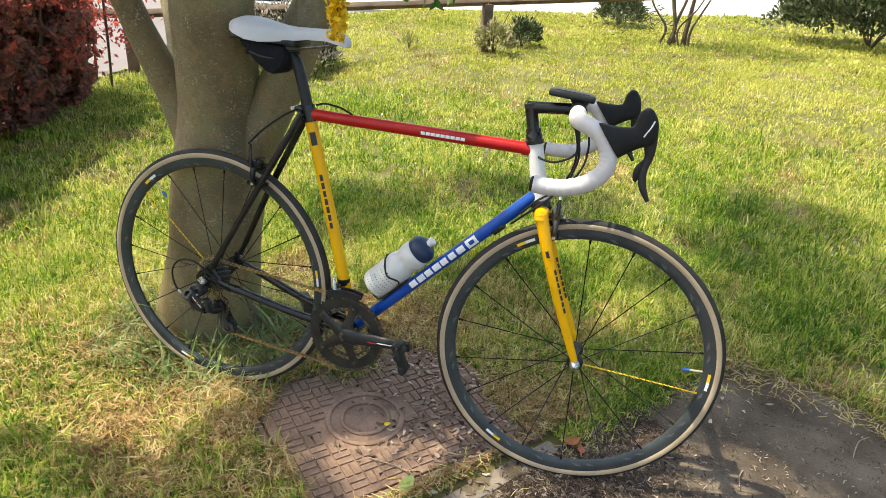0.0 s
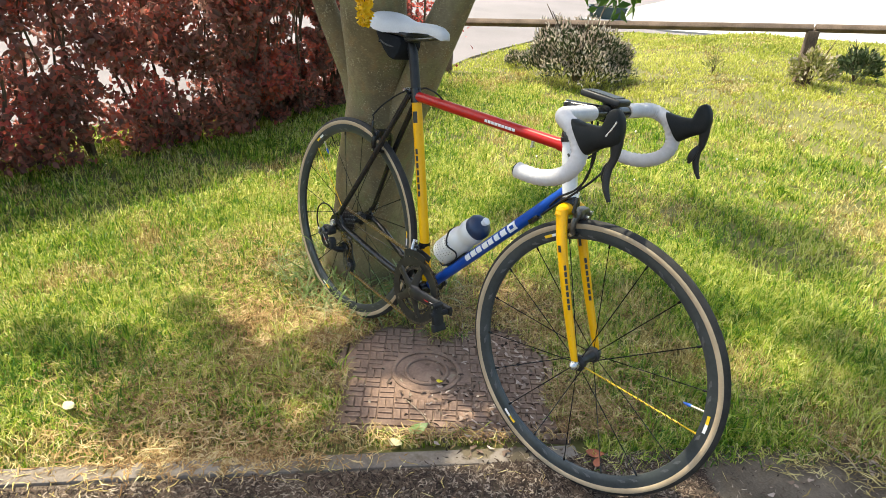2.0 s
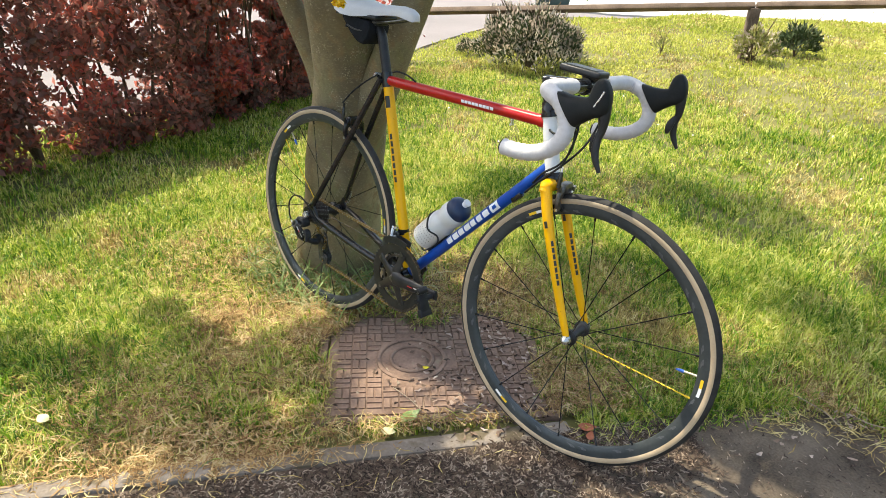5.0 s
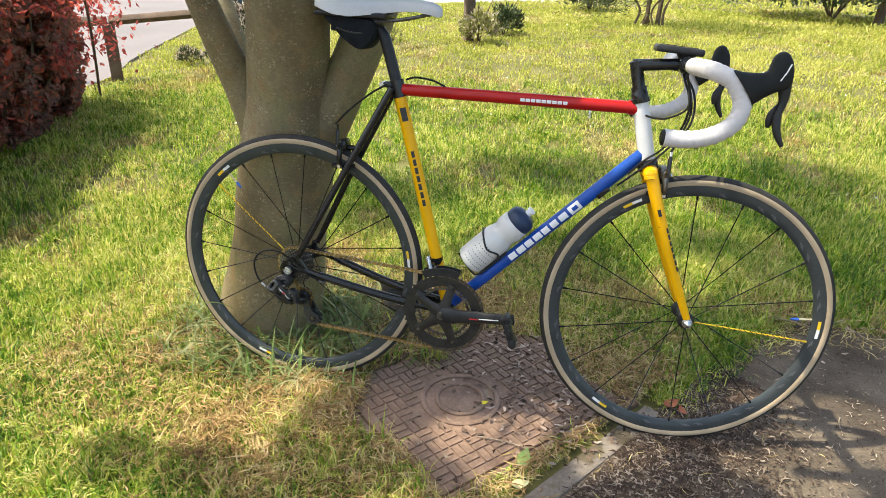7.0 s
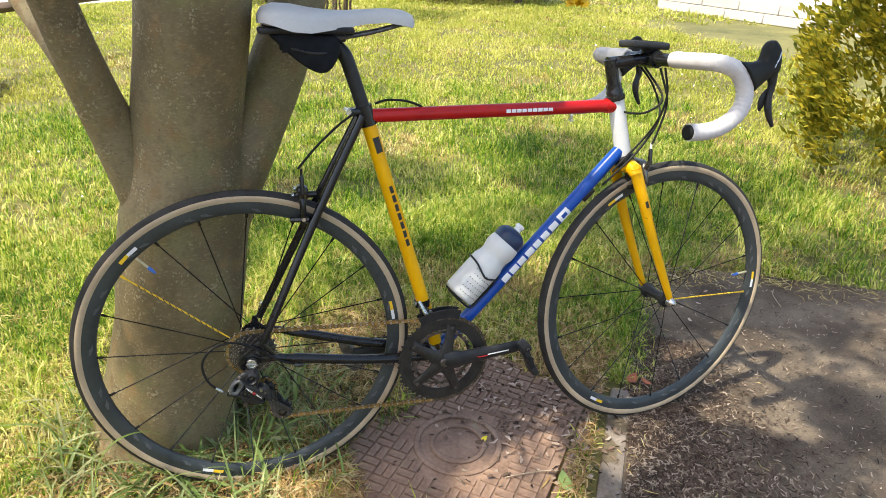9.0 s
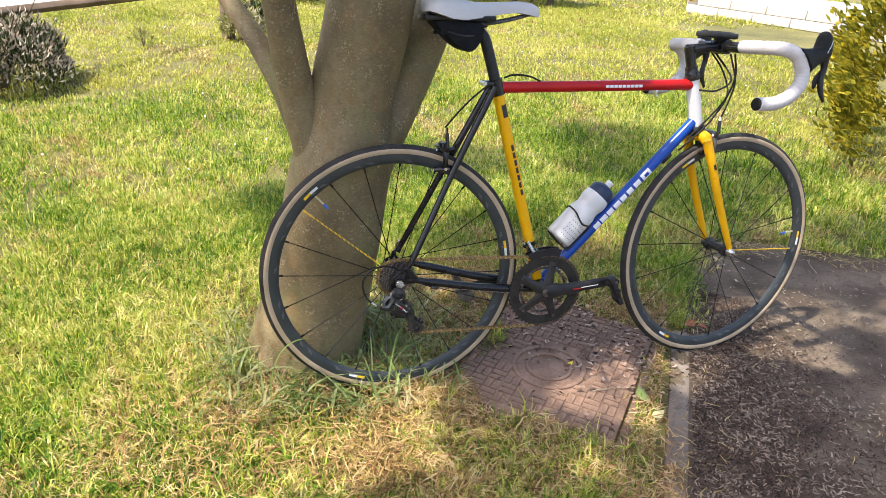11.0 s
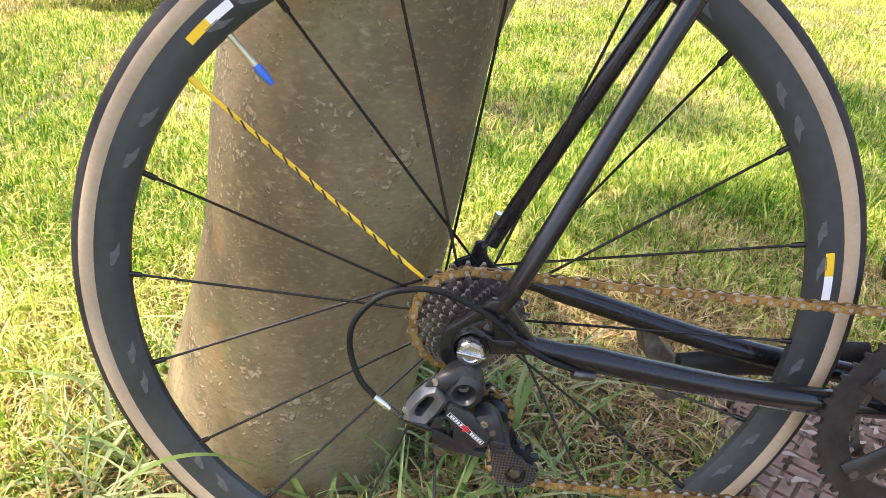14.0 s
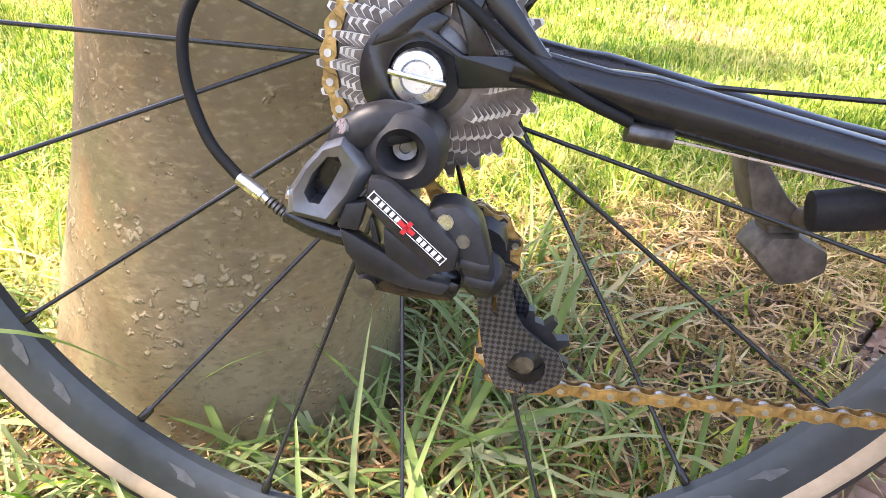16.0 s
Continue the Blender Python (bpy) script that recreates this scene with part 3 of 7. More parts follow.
def inside(xy, poly):
    x, y = xy[:, 0], xy[:, 1]
    r = np.zeros(len(xy), bool)
    for (x0, y0), (x1, y1) in zip(poly, poly[1:] + poly[:1]):
        if y0 != y1:
            r ^= ((y0 > y) != (y1 > y)) & (x < (x1 - x0) * (y - y0) / (y1 - y0) + x0)
    return r


def slab(poly, z0, z1):
    bm = bmesh.new()
    f = bm.faces.new([bm.verts.new((x, y, z0)) for x, y in poly])
    g = bmesh.ops.extrude_face_region(bm, geom=[f])
    bmesh.ops.translate(bm, vec=(0, 0, z1 - z0), verts=[v for v in g["geom"] if isinstance(v, bmesh.types.BMVert)])
    return bm


def rise(xy):
    """The lawn swells gently towards the fence and falls back to the road beyond it."""
    xy = np.asarray(xy, float)
    x, y = xy[:, 0], xy[:, 1]

    def step(v):
        v = np.clip(v, 0, 1)
        return v * v * (3 - 2 * v)
    away = np.full(len(xy), 1e9)
    for a, b in zip(ROAD, ROAD[1:] + ROAD[:1]):
        a, b = np.array(a), np.array(b)
        f = np.clip((xy - a) @ (b - a) / ((b - a) @ (b - a)), 0, 1)
        away = np.minimum(away, np.hypot(*(xy - a - f[:, None] * (b - a)).T))
    away = np.where(inside(xy, ROAD), 0, away)
    return 0.2 * step((x + 0.526 * y + 0.1) / 2.0) * step((y - 2.2) / 2.0) * step(away / 1.1)


def level(x, y):
    return float(rise(np.array([[x, y]]))[0])


def ground():
    """One sheet to the horizon, finely bumpy where the camera is near."""
    def ticks():
        near = np.linspace(-5, 5, 201)
        far = np.array([5.5, 6, 6.5, 7, 7.5, 8, 8.5, 9, 9.5, 10, 11, 13, 16, 25, 45, 90, 200, 400])
        return np.concatenate([-far[::-1], near, far])
    xs, ys = ticks(), ticks() + 1.0
    gx, gy = np.meshgrid(xs, ys, indexing="ij")
    gz = np.zeros_like(gx)
    for i, x in enumerate(xs):
        for j, y in enumerate(ys):
            if abs(x) < 5.5 and abs(y) < 7:
                gz[i, j] = 0.010 * noise.noise(Vector((x * 3.1, y * 3.1, 0))) + 0.006 * noise.noise(Vector((x * 11, y * 11, 4)))
    gz += rise(np.stack([gx.ravel(), gy.ravel()], 1)).reshape(gx.shape) - 0.014
    n, k = len(xs), len(ys)
    v = np.stack([gx, gy, gz], -1).reshape(-1, 3)
    a = (np.arange(n - 1)[:, None] * k + np.arange(k - 1)[None]).ravel()
    t = np.concatenate([np.stack([a, a + k, a + k + 1], 1), np.stack([a, a + k + 1, a + 1], 1)])
    ob = new("ground", mesh_of("ground", v, t, M_SOIL, True))
    return tagged(ob, "lawn soil with short thatch under the grass", "ground", kind="structure")


ground()
tagged(new("road", solid("road", slab(ROAD, -0.05, 0.004), M_ROAD)), "pale sunlit road beyond the low fence", "road", kind="structure")
tagged(new("pavement", solid("pavement", slab([(-4.75, 7.4), (-3.5, 7.75), (-2.6, 8.5), (0.0, 10.8), (2.5, 13.2), (6.0, 17.2), (12, 30), (-9.5, 24)], -0.02, 0.03), M_PAVING)), "pale concrete pavement across the road", "pavement", kind="structure")
tagged(new("path", solid("path", slab(ASPHALT, -0.06, 0.0), M_ASPHALT)), "worn dark asphalt path with moss and debris", "path", kind="structure")


def kerb():
    """Thin concrete edging in lengths along the path."""
    base = thing("kerb", "thin pale concrete edging sunk beside the path", "kerb", kind="structure")
    bm = block(bmesh.new(), (0.91, 0.056, 0.12), None, 0.009)
    me = solid("edging_stone", bm, M_CONCRETE)
    for i in range(3):
        p = KERB_A + KERB_D * (-1.45 + i * 0.915 + 0.455) + KERB_N * 0.0
        shared("edging_stone", me, base, pose(p.x, p.y, -0.053 + 0.003 * (i % 2), 0, 0.4 * (-1) ** i, math.degrees(math.atan2(KERB_D.y, KERB_D.x))))


kerb()


def manhole():
    """Square iron cover with a woven tread and a round plug."""
    m = Matrix.Translation((COVER_C.x, COVER_C.y, 0)) @ Matrix.Rotation(COVER_A, 4, "Z")
    top = thing("manhole_cover", "rust-brown iron inspection cover with a woven tread, set in the turf", "manhole cover", m)
    px, py = PLATE
    bm = block(bmesh.new(), (0.62, 0.48, 0.03), Matrix.Translation((px, py, -0.014)), 0.004)
    part("cover_plate", bm, M_COVER, top)
    for sx, sy, x, y in ((0.68, 0.026, 0, 0.259), (0.68, 0.026, 0, -0.259), (0.026, 0.49, 0.329, 0), (0.026, 0.49, -0.329, 0)):
        part("cover_frame", block(bmesh.new(), (sx, sy, 0.036), Matrix.Translation((px + x, py + y, -0.016)), 0.004), M_COVER, top, "rusty iron frame, half overgrown")
    bm = bmesh.new()
    bmesh.ops.create_cube(bm, size=1.0)
    bmesh.ops.scale(bm, vec=(0.0425, 0.0198, 0.008), verts=bm.verts)
    for v in bm.verts:
        if v.co.z > 0:
            v.co.x *= 0.93
            v.co.y *= 0.84
    tread = solid("tread_bar", bm, M_COVER)
    cell = 0.045
    for i in range(-5, 9):
        for j in range(-5, 6):
            x, y = (i + 0.5) * cell, (j + 0.5) * cell
            if abs(x - px) > 0.29 or abs(y - py) > 0.222 or math.hypot(x, y) < 0.125:
                continue
            across = (i + j) % 2
            for k in (-1, 1):
                off = k * cell / 4
                shared("tread_bar", tread, top, pose(x + (off if across else 0), y + (0 if across else off), 0.001 + 0.0006 * math.sin(7 * x + 11 * y), 0, 0, 90 if across else 0))
    turn = Matrix.Rotation(radians(90), 4, "X")
    bm = bmesh.new()
    lathe(bm, [(0.094, -0.002), (0.094, 0.005), (0.097, 0.007), (0.105, 0.007), (0.108, 0.005), (0.108, -0.002)], 48, True, turn)
    part("ring", bm, M_COVER, top)
    bm = bmesh.new()
    lathe(bm, [(0.058, -0.002), (0.058, 0.005), (0.061, 0.0075), (0.066, 0.0075), (0.069, 0.005), (0.069, -0.002)], 48, True, turn)
    lathe(bm, [(0.05, -0.002), (0.05, 0.0015), (0.001, 0.003)], 40, False, turn)
    part("plug", bm, M_COVER, top)


manhole()


# ---- the tree that the bicycle leans on ----
def tree():
    rng = np.random.default_rng(4)
    top = thing("tree", "smooth brown-barked laburnum tree splitting into several stems, in leaf", "tree")
    bm = bmesh.new()
    p = smooth_path([(-0.222, 0.245, -0.06), (-0.208, 0.240, 0.05), (-0.185, 0.236, 0.14), (-0.153, 0.230, 0.30), (-0.133, 0.226, 0.42), (-0.105, 0.222, 0.57), (-0.081, 0.203, 0.75), (-0.054, 0.166, 0.9), (-0.038, 0.142, 1.0), (-0.015, 0.125, 1.15), (0.0, 0.13, 1.5), (0.03, 0.2, 2.0)], 6)
    knots = [(-.06, .195), (0.0, .172), (0.05, .160), (.14, .150), (.22, .142), (.30, .136), (.42, .137), (.57, .130), (.74, .106), (.9, .101), (1.1, .099), (1.5, .095), (2.0, .08)]
    rs = [float(np.interp(q.z, [a for a, b in knots], [b for a, b in knots])) for q in p]
    tube(bm, p, rs, 48, rough=0.055)
    part("trunk", bm, M_BARK, top, "brown bark with pale flecks", 80)
    limbs = [
        ([(-0.13, 0.226, 0.42), (-0.150, 0.220, 0.54), (-0.182, 0.208, 0.65), (-0.212, 0.188, 0.76), (-0.231, 0.150, 0.86), (-0.250, 0.105, 0.98), (-0.285, 0.045, 1.2), (-0.42, -0.05, 1.9)], [0.08, 0.070, 0.055, 0.046, 0.041, 0.036, 0.034, 0.03]),
        ([(-0.195, 0.235, 0.66), (-0.24, 0.265, 0.765), (-0.30, 0.33, 0.865), (-0.36, 0.39, 0.955), (-0.46, 0.47, 1.12), (-0.72, 0.66, 1.6)], [0.045, 0.036, 0.027, 0.024, 0.022, 0.018]),
        ([(-0.12, 0.228, 0.36), (-0.078, 0.230, 0.5), (-0.022, 0.236, 0.62), (0.052, 0.245, 0.75), (0.115, 0.258, 0.89), (0.20, 0.30, 1.12), (0.32, 0.42, 1.6), (0.42, 0.55, 2.1)], [0.085, 0.088, 0.076, 0.062, 0.058, 0.052, 0.046, 0.04]),
    ]
    for pts, r in limbs:
        q = smooth_path(pts, 6)
        rr = [float(np.interp(i / (len(q) - 1), np.linspace(0, 1, len(r)), r)) for i in range(len(q))]
        part("limb", tube(bmesh.new(), q, rr, 26, rough=0.05), M_BARK, top, angle=80)
    # boughs and leaf clumps of the crown, which throws the dappled shade
    clumps = []
    shade = [(0.42, 0.25, 0.36), (0.72, 1.92, 0.36), (0.96, 0.34, 0.37), (1.82, 2.22, 0.37), (-0.14, 1.46, 0.36), (0.93, -0.58, 0.37), (2.14, 1.37, 0.37), (0.61, 0.84, 0.37),
             (1.57, 0.61, 0.36), (1.63, 1.66, 0.37), (0.58, -0.54, 0.30), (2.25, 0.54, 0.37), (-0.12, 1.1, 0.24), (-0.36, -1.14, 0.2), (0.25, -0.53, 0.28), (0.38, -0.02, 0.15), (1.15, -0.22, 0.24), (0.3, 1.9, 0.3), (1.78, 0.36, 0.22), (0.14, 0.32, 0.15), (1.5, -0.14, 0.18), (0.42, -0.1, 0.11), (0.7, 0.0, 0.13), (0.42, -0.3, 0.1), (0.69, -0.27, 0.1), (1.52, 1.08, 0.24), (1.8, 1.05, 0.25), (1.27, 1.22, 0.15)]
    near_shade = [(0.22, -0.14, 0.16), (0.32, -0.30, 0.13), (0.36, 0.04, 0.15), (0.52, 0.10, 0.15), (0.70, -0.14, 0.12), (0.76, 0.06, 0.13), (0.50, -0.36, 0.14), (0.66, -0.34, 0.13), (0.18, 0.10, 0.14), (0.86, -0.28, 0.14), (0.16, -0.36, 0.12),
                  (-0.15, -0.72, 0.16), (0.08, -0.6, 0.17), (-0.05, -0.42, 0.12), (0.14, -0.78, 0.12), (-0.35, -0.85, 0.14), (-0.26, -0.44, 0.1), (0.3, -0.5, 0.13)]
    for i, (x, y, r) in enumerate(shade):
        h = 4.0 + 1.8 * ((i * 37) % 11) / 10
        c = Vector((x, y, 0)) + SUN * (h / SUN.z)
        clumps.append((c, r))
        if x > 0.5:
            h = 2.35 + 0.5 * ((i * 29) % 7) / 6
            clumps.append((Vector((x, y, 0)) + SUN * (h / SUN.z), r * 0.95))
    for i, (x, y, r) in enumerate(near_shade):
        h = 2.45 + 0.45 * ((i * 31) % 7) / 6
        clumps.append((Vector((x, y, 0)) + SUN * (h / SUN.z), r))
    bough = bmesh.new()
    for c, r in clumps:
        root = Vector((-0.42, -0.05, 1.9)) if c.y < 0.15 else (Vector((0.42, 0.55, 2.1)) if c.x > 0.2 else Vector((0.03, 0.2, 2.0)))
        mid = root.lerp(c, 0.45) + Vector((0, 0, 0.5))
        q = smooth_path([root - Vector((0, 0, 0.05)), mid, c], 5)
        tube(bough, q, [0.002 + 0.007 * (1 - i / (len(q) - 1)) ** 2.5 for i in range(len(q))], 6)
    part("boughs", bough, M_BARK, top)
    cen = []
    for c, r in clumps:
        n = int(1500 * (r / 0.3) ** 2)
        d = rng.normal(size=(n, 3))
        d /= np.linalg.norm(d, axis=1)[:, None]
        lump = np.array([0.8 + 0.75 * noise.noise(Vector(q) * 1.6 + c) for q in d])
        reach = r * rng.uniform(0.1, 1, n) ** 0.5 * lump * np.where(rng.uniform(0, 1, n) < 0.12, 1.5, 1.0)
        cen.append(np.array(c) + d * reach[:, None] * np.array([1, 1, 0.6]))
    # loose sprays between the clumps, leaving the sunny gaps open
    n = 16000
    d = rng.normal(size=(n, 3))
    d /= np.linalg.norm(d, axis=1)[:, None]
    p = np.array([0.3, 0.45, 3.5]) + d * rng.uniform(0.2, 1, n)[:, None] ** 0.5 * np.array([1.65, 1.6, 1.15])
    ok = np.array([noise.noise(Vector(q) * 2.2) + 0.5 * noise.noise(Vector(q) * 5) for q in p]) > 0.12
    foot = p[:, :2] - p[:, 2:] * np.array([SUN.x, SUN.y]) / SUN.z
    for x, y in ((0.55, -0.17), (0.8, -0.11), (1.43, 0.13), (1.06, 0.9), (1.34, 1.32), (1.16, 1.59), (0.48, 1.44), (1.28, 2.59), (0.26, -0.19), (0.28, 2.6), (-0.1, 0.2)):
        ok &= np.hypot(foot[:, 0] - x, foot[:, 1] - y) > 0.19
    ok &= (foot[:, 0] > 0.3) & (p[:, 2] > 2.25)
    cen.append(p[ok])
    low = np.array([-0.1, 0.25, 1.95]) + rng.normal(size=(2600, 3)) * np.array([0.34, 0.3, 0.13])
    foot = low[:, :2] - low[:, 2:] * np.array([SUN.x, SUN.y]) / SUN.z
    ok = low[:, 2] > 1.65
    for x, y in ((0.55, -0.17), (0.8, -0.11), (1.43, 0.13), (1.06, 0.9)):
        ok &= np.hypot(foot[:, 0] - x, foot[:, 1] - y) > 0.19
    cen.append(low[ok])
    c = np.array(Vector((-0.1, 0.2, 0)) + SUN * (5.0 / SUN.z))
    cen.append(c + rng.normal(size=(520, 3)) * np.array([0.17, 0.17, 0.14]))
    cen = np.concatenate(cen)
    foot = cen[:, :2] - cen[:, 2:] * np.array([SUN.x, SUN.y]) / SUN.z
    ok = np.ones(len(cen), bool)
    for x, y, r in ((0.585, -0.155, 0.14), (0.70, 0.02, 0.06), (1.36, 0.155, 0.14), (1.26, 0.13, 0.1), (1.22, -0.07, 0.09), (1.33, -0.12, 0.08), (0.41, -0.41, 0.06), (0.83, -0.10, 0.085), (0.01, -0.11, 0.1), (-0.08, -0.23, 0.1)):   # gaps in the leaves
        d = foot - np.array([x, y])
        ok &= np.hypot(d[:, 0], d[:, 1]) > r * (1 + 0.35 * np.sin(3 * np.arctan2(d[:, 1], d[:, 0]) + 9 * x))
    v, t = leaves(rng, cen[ok], 0.055, 0.028)
    ob = tagged(new("crown", mesh_of("crown", v, t, M_LABURNUM)), kind="stuff")
    ob.parent = top
    # low hanging flower tassel and a leafy twig
    for name, base, length, count, mat, label in (("flower_tassel", (0.502, -0.274, 1.04), 0.17, 330, M_PETAL, "hanging yellow laburnum flower tassel"),):
        b = np.array(base)
        s = rng.uniform(0, 1, count)
        a = rng.uniform(0, 2 * np.pi, count)
        rad = 0.030 * (0.35 + 0.65 * s) * rng.uniform(0.5, 1.1, count)
        c = b + np.stack([rad * np.cos(a), rad * np.sin(a), s * length], 1)
        v, t = leaves(rng, c, 0.016, 0.012, fold=0.35)
        ob = new(name, mesh_of(name, v, t, mat))
        ob.parent = top
        tagged(ob, label)
    bm = bmesh.new()
    tube(bm, smooth_path([(0.502, -0.274, 1.05), (0.503, -0.272, 1.22), (0.49, -0.25, 1.6), (0.35, -0.1, 2.3)], 6), 0.0012, 5)
    part("twig", bm, M_TWIG, top)
    bm = bmesh.new()
    tube(bm, smooth_path([(0.24, 0.99, 1.0), (0.235, 1.0, 1.15), (0.2, 0.98, 1.7), (0.15, 0.9, 2.4)], 6), 0.0016, 5)
    part("twig", bm, M_TWIG, top)
    c = np.array([0.24, 0.99, 1.03]) + rng.normal(size=(26, 3)) * np.array([0.05, 0.05, 0.035])
    v, t = leaves(rng, c, 0.06, 0.026, axis=np.array([0, 0, -0.8]))
    ob = tagged(new("hanging_leaves", mesh_of("hanging_leaves", v, t, M_LABURNUM)), "spray of fresh green leaves", kind="stuff")
    ob.parent = top


tree()


# ---- the racing bicycle ----
LEAN, STEER = 5.66, 5.7
HUB_R, HUB_F = Vector((0, 0, 0.335)), Vector((0.975, 0, 0.335))
BB, SEAT = Vector((0.405, 0, 0.268)), Vector((0.255, 0, 0.812))
HEAD_T, HEAD_B = Vector((0.803, 0, 0.822)), Vector((0.838, 0, 0.690))
AXIS = (HEAD_T - HEAD_B).normalized()
STEERED = Matrix.Translation(HEAD_T) @ Matrix.Rotation(radians(STEER), 4, AXIS) @ Matrix.Translation(-HEAD_T)
bike = thing("racing_bicycle", "red, white, blue and yellow racing bicycle leaning on the tree", "bicycle", pose(0, 0, 0, -LEAN, 0, 0))


def turned(bm):
    bmesh.ops.transform(bm, matrix=STEERED, verts=bm.verts)
    return bm


def bar(a, b, r, n=20):
    return tube(bmesh.new(), [a, b], r, n)


def wrap_patch(bm, a, b, r, s0, s1, a0, a1, lift=0.0006, n=4):
    """A thin sticker on the tube from a to b, between the shares s0, s1 of its length and two angles from the -y side upwards."""
    a, b = Vector(a), Vector(b)
    d = (b - a).normalized()
    out = Vector((0, -1, 0))
    up = d.cross(out)
    if up.z < 0:
        up = -up
    lo, hi = [], []
    for i in range(n + 1):
        g = a0 + (a1 - a0) * i / n
        o = (out * math.cos(g) + up * math.sin(g)) * (r + lift)
        lo.append(bm.verts.new(a.lerp(b, s0) + o))
        hi.append(bm.verts.new(a.lerp(b, s1) + o))
    for i in range(n):
        bm.faces.new((lo[i], lo[i + 1], hi[i + 1], hi[i]))


def frame_tubes():
    tt_a, tt_b = Vector((0.257, 0, 0.803)), Vector((0.806, 0, 0.806))
    dt_a, dt_b = BB, Vector((0.832, 0, 0.714))
    part("top_tube", bar(tt_a + Vector((0.012, 0, 0)), tt_b, 0.0138), M_RED, bike, "red painted steel tube")
    st = part("seat_tube", bar(BB + Vector((-0.004, 0, 0.02)), SEAT + Vector((0.003, 0, -0.012)), 0.0145), M_YELLOW, bike, "yellow painted steel tube, scuffed")
    dt = part("down_tube", bar(dt_a, dt_b, 0.0148), M_BLUE, bike, "blue painted steel tube")
    part("head_tube", bar(HEAD_B, HEAD_T, 0.0178, 24), M_WHITE, bike, "white painted steel tube")
    bm = bmesh.new()
    lathe(bm, [(0.014, -0.036), (0.021, -0.036), (0.0215, -0.032), (0.0215, 0.032), (0.021, 0.036), (0.014, 0.036)], 28, False, Matrix.Translation(BB))
    part("bottom_bracket_shell", bm, M_BLACK, bike)
    bm = bmesh.new()
    tube(bm, [SEAT + (BB - SEAT).normalized() * 0.028, SEAT - (BB - SEAT).normalized() * 0.012], 0.0168, 20)
    block(bm, (0.022, 0.03, 0.014), Matrix.Translation(SEAT + Vector((-0.02, 0, 0.0))), 0.004)
    part("seat_lug", bm, M_BLACK, bike, "black seat lug and clamp")
    bm = bmesh.new()
    tube(bm, [SEAT + Vector((-0.034, -0.018, 0.001)), SEAT + Vector((-0.034, 0.018, 0.001))], 0.0055, 10)
    part("clamp_bolt", bm, M_STEEL, bike)
    bm = bmesh.new()
    tube(bm, [tt_b - Vector((0.026, 0, 0.0)), tt_b + Vector((0.004, 0, 0))], 0.0158, 20)
    part("top_lug", bm, M_RED, bike)
    for s in (-1, 1):
        part("seat_stay", tube(bmesh.new(), smooth_path([SEAT + Vector((-0.008, s * 0.017, -0.006)), (0.141, s * 0.035, 0.605), (0.044, s * 0.062, 0.412), (0.022, s * 0.064, 0.370)], 5), [0.0085] * 6 + [0.008] * 5 + [0.0072] * 5, 14), M_BLACK, bike)
        part("chain_stay", tube(bmesh.new(), smooth_path([BB + Vector((-0.015, s * 0.024, 0.0)), (0.25, s * 0.04, 0.288), (0.09, s * 0.061, 0.327), (0.036, s * 0.064, 0.340)], 5), [0.0112] * 6 + [0.0105] * 5 + [0.008] * 5, 14), M_BLACK, bike)
        o = [(-0.018, 0.334), (-0.016, 0.345), (-0.008, 0.353), (0.004, 0.358), (0.008, 0.372), (0.017, 0.374), (0.020, 0.358), (0.030, 0.347), (0.050, 0.345), (0.052, 0.334), (0.030, 0.328), (0.014, 0.322), (0.012, 0.300), (0.0, 0.294), (-0.014, 0.297), (-0.018, 0.312)]
        if s > 0:
            o = o[:12] + [(0.004, 0.316), (-0.012, 0.32)]
        if s > 0:
            part("dropout", plate(bmesh.new(), o, s * 0.0625, s * 0.0685, None, 0.001), M_BLACK, bike)
            continue
        ring = [(0.0245 * math.cos(radians(a)), 0.335 + 0.0245 * math.sin(radians(a))) for a in range(62, 292, 10)] + [(0.0125 * math.cos(radians(a)), 0.335 + 0.0125 * math.sin(radians(a))) for a in range(284, 60, -14)]
        arms = []
        bm = plate(bmesh.new(), ring, -0.0685, -0.0625, None, 0.001)
        arms.append(([(-0.020, 0.345), (-0.016, 0.352), (0.008, 0.372), (0.014, 0.377), (0.026, 0.377), (0.026, 0.366), (0.013, 0.3625), (0.0, 0.3555), (-0.006, 0.349)], -0.0689, -0.0622))
        arms.append(([(0.013, 0.3625), (0.026, 0.366), (0.022, 0.357), (0.030, 0.343), (0.019, 0.341), (0.018, 0.347)], -0.0682, -0.0628))
        arms.append(([(0.018, 0.376), (0.030, 0.371), (0.049, 0.345), (0.062, 0.332), (0.050, 0.335), (0.041, 0.344), (0.026, 0.359)], -0.0691, -0.062))
        arms.append(([(-0.006, 0.349), (0.0, 0.3555), (0.017, 0.343), (0.030, 0.343), (0.041, 0.344), (0.050, 0.338), (0.056, 0.331), (0.031, 0.331), (0.015, 0.330), (0.013, 0.342), (0.0, 0.349)], -0.0687, -0.0624))
        arms.append(([(-0.014, 0.318), (0.008, 0.316), (0.010, 0.300), (0.0, 0.294), (-0.014, 0.297)], -0.0684, -0.0626))
        hook = part("dropout", bm, M_BLACK, bike, "black hooked dropout")
        for o, y0, y1 in arms:
            part("dropout_arm", plate(bmesh.new(), o, y0, y1, None, 0.001), M_BLACK, hook)
    bm = bmesh.new()
    tube(bm, [(0.10, -0.012, 0.607), (0.135, -0.033, 0.612)], 0.006, 8)
    tube(bm, [(0.128, -0.033, 0.612), (0.128, 0.033, 0.612)], 0.006, 8)
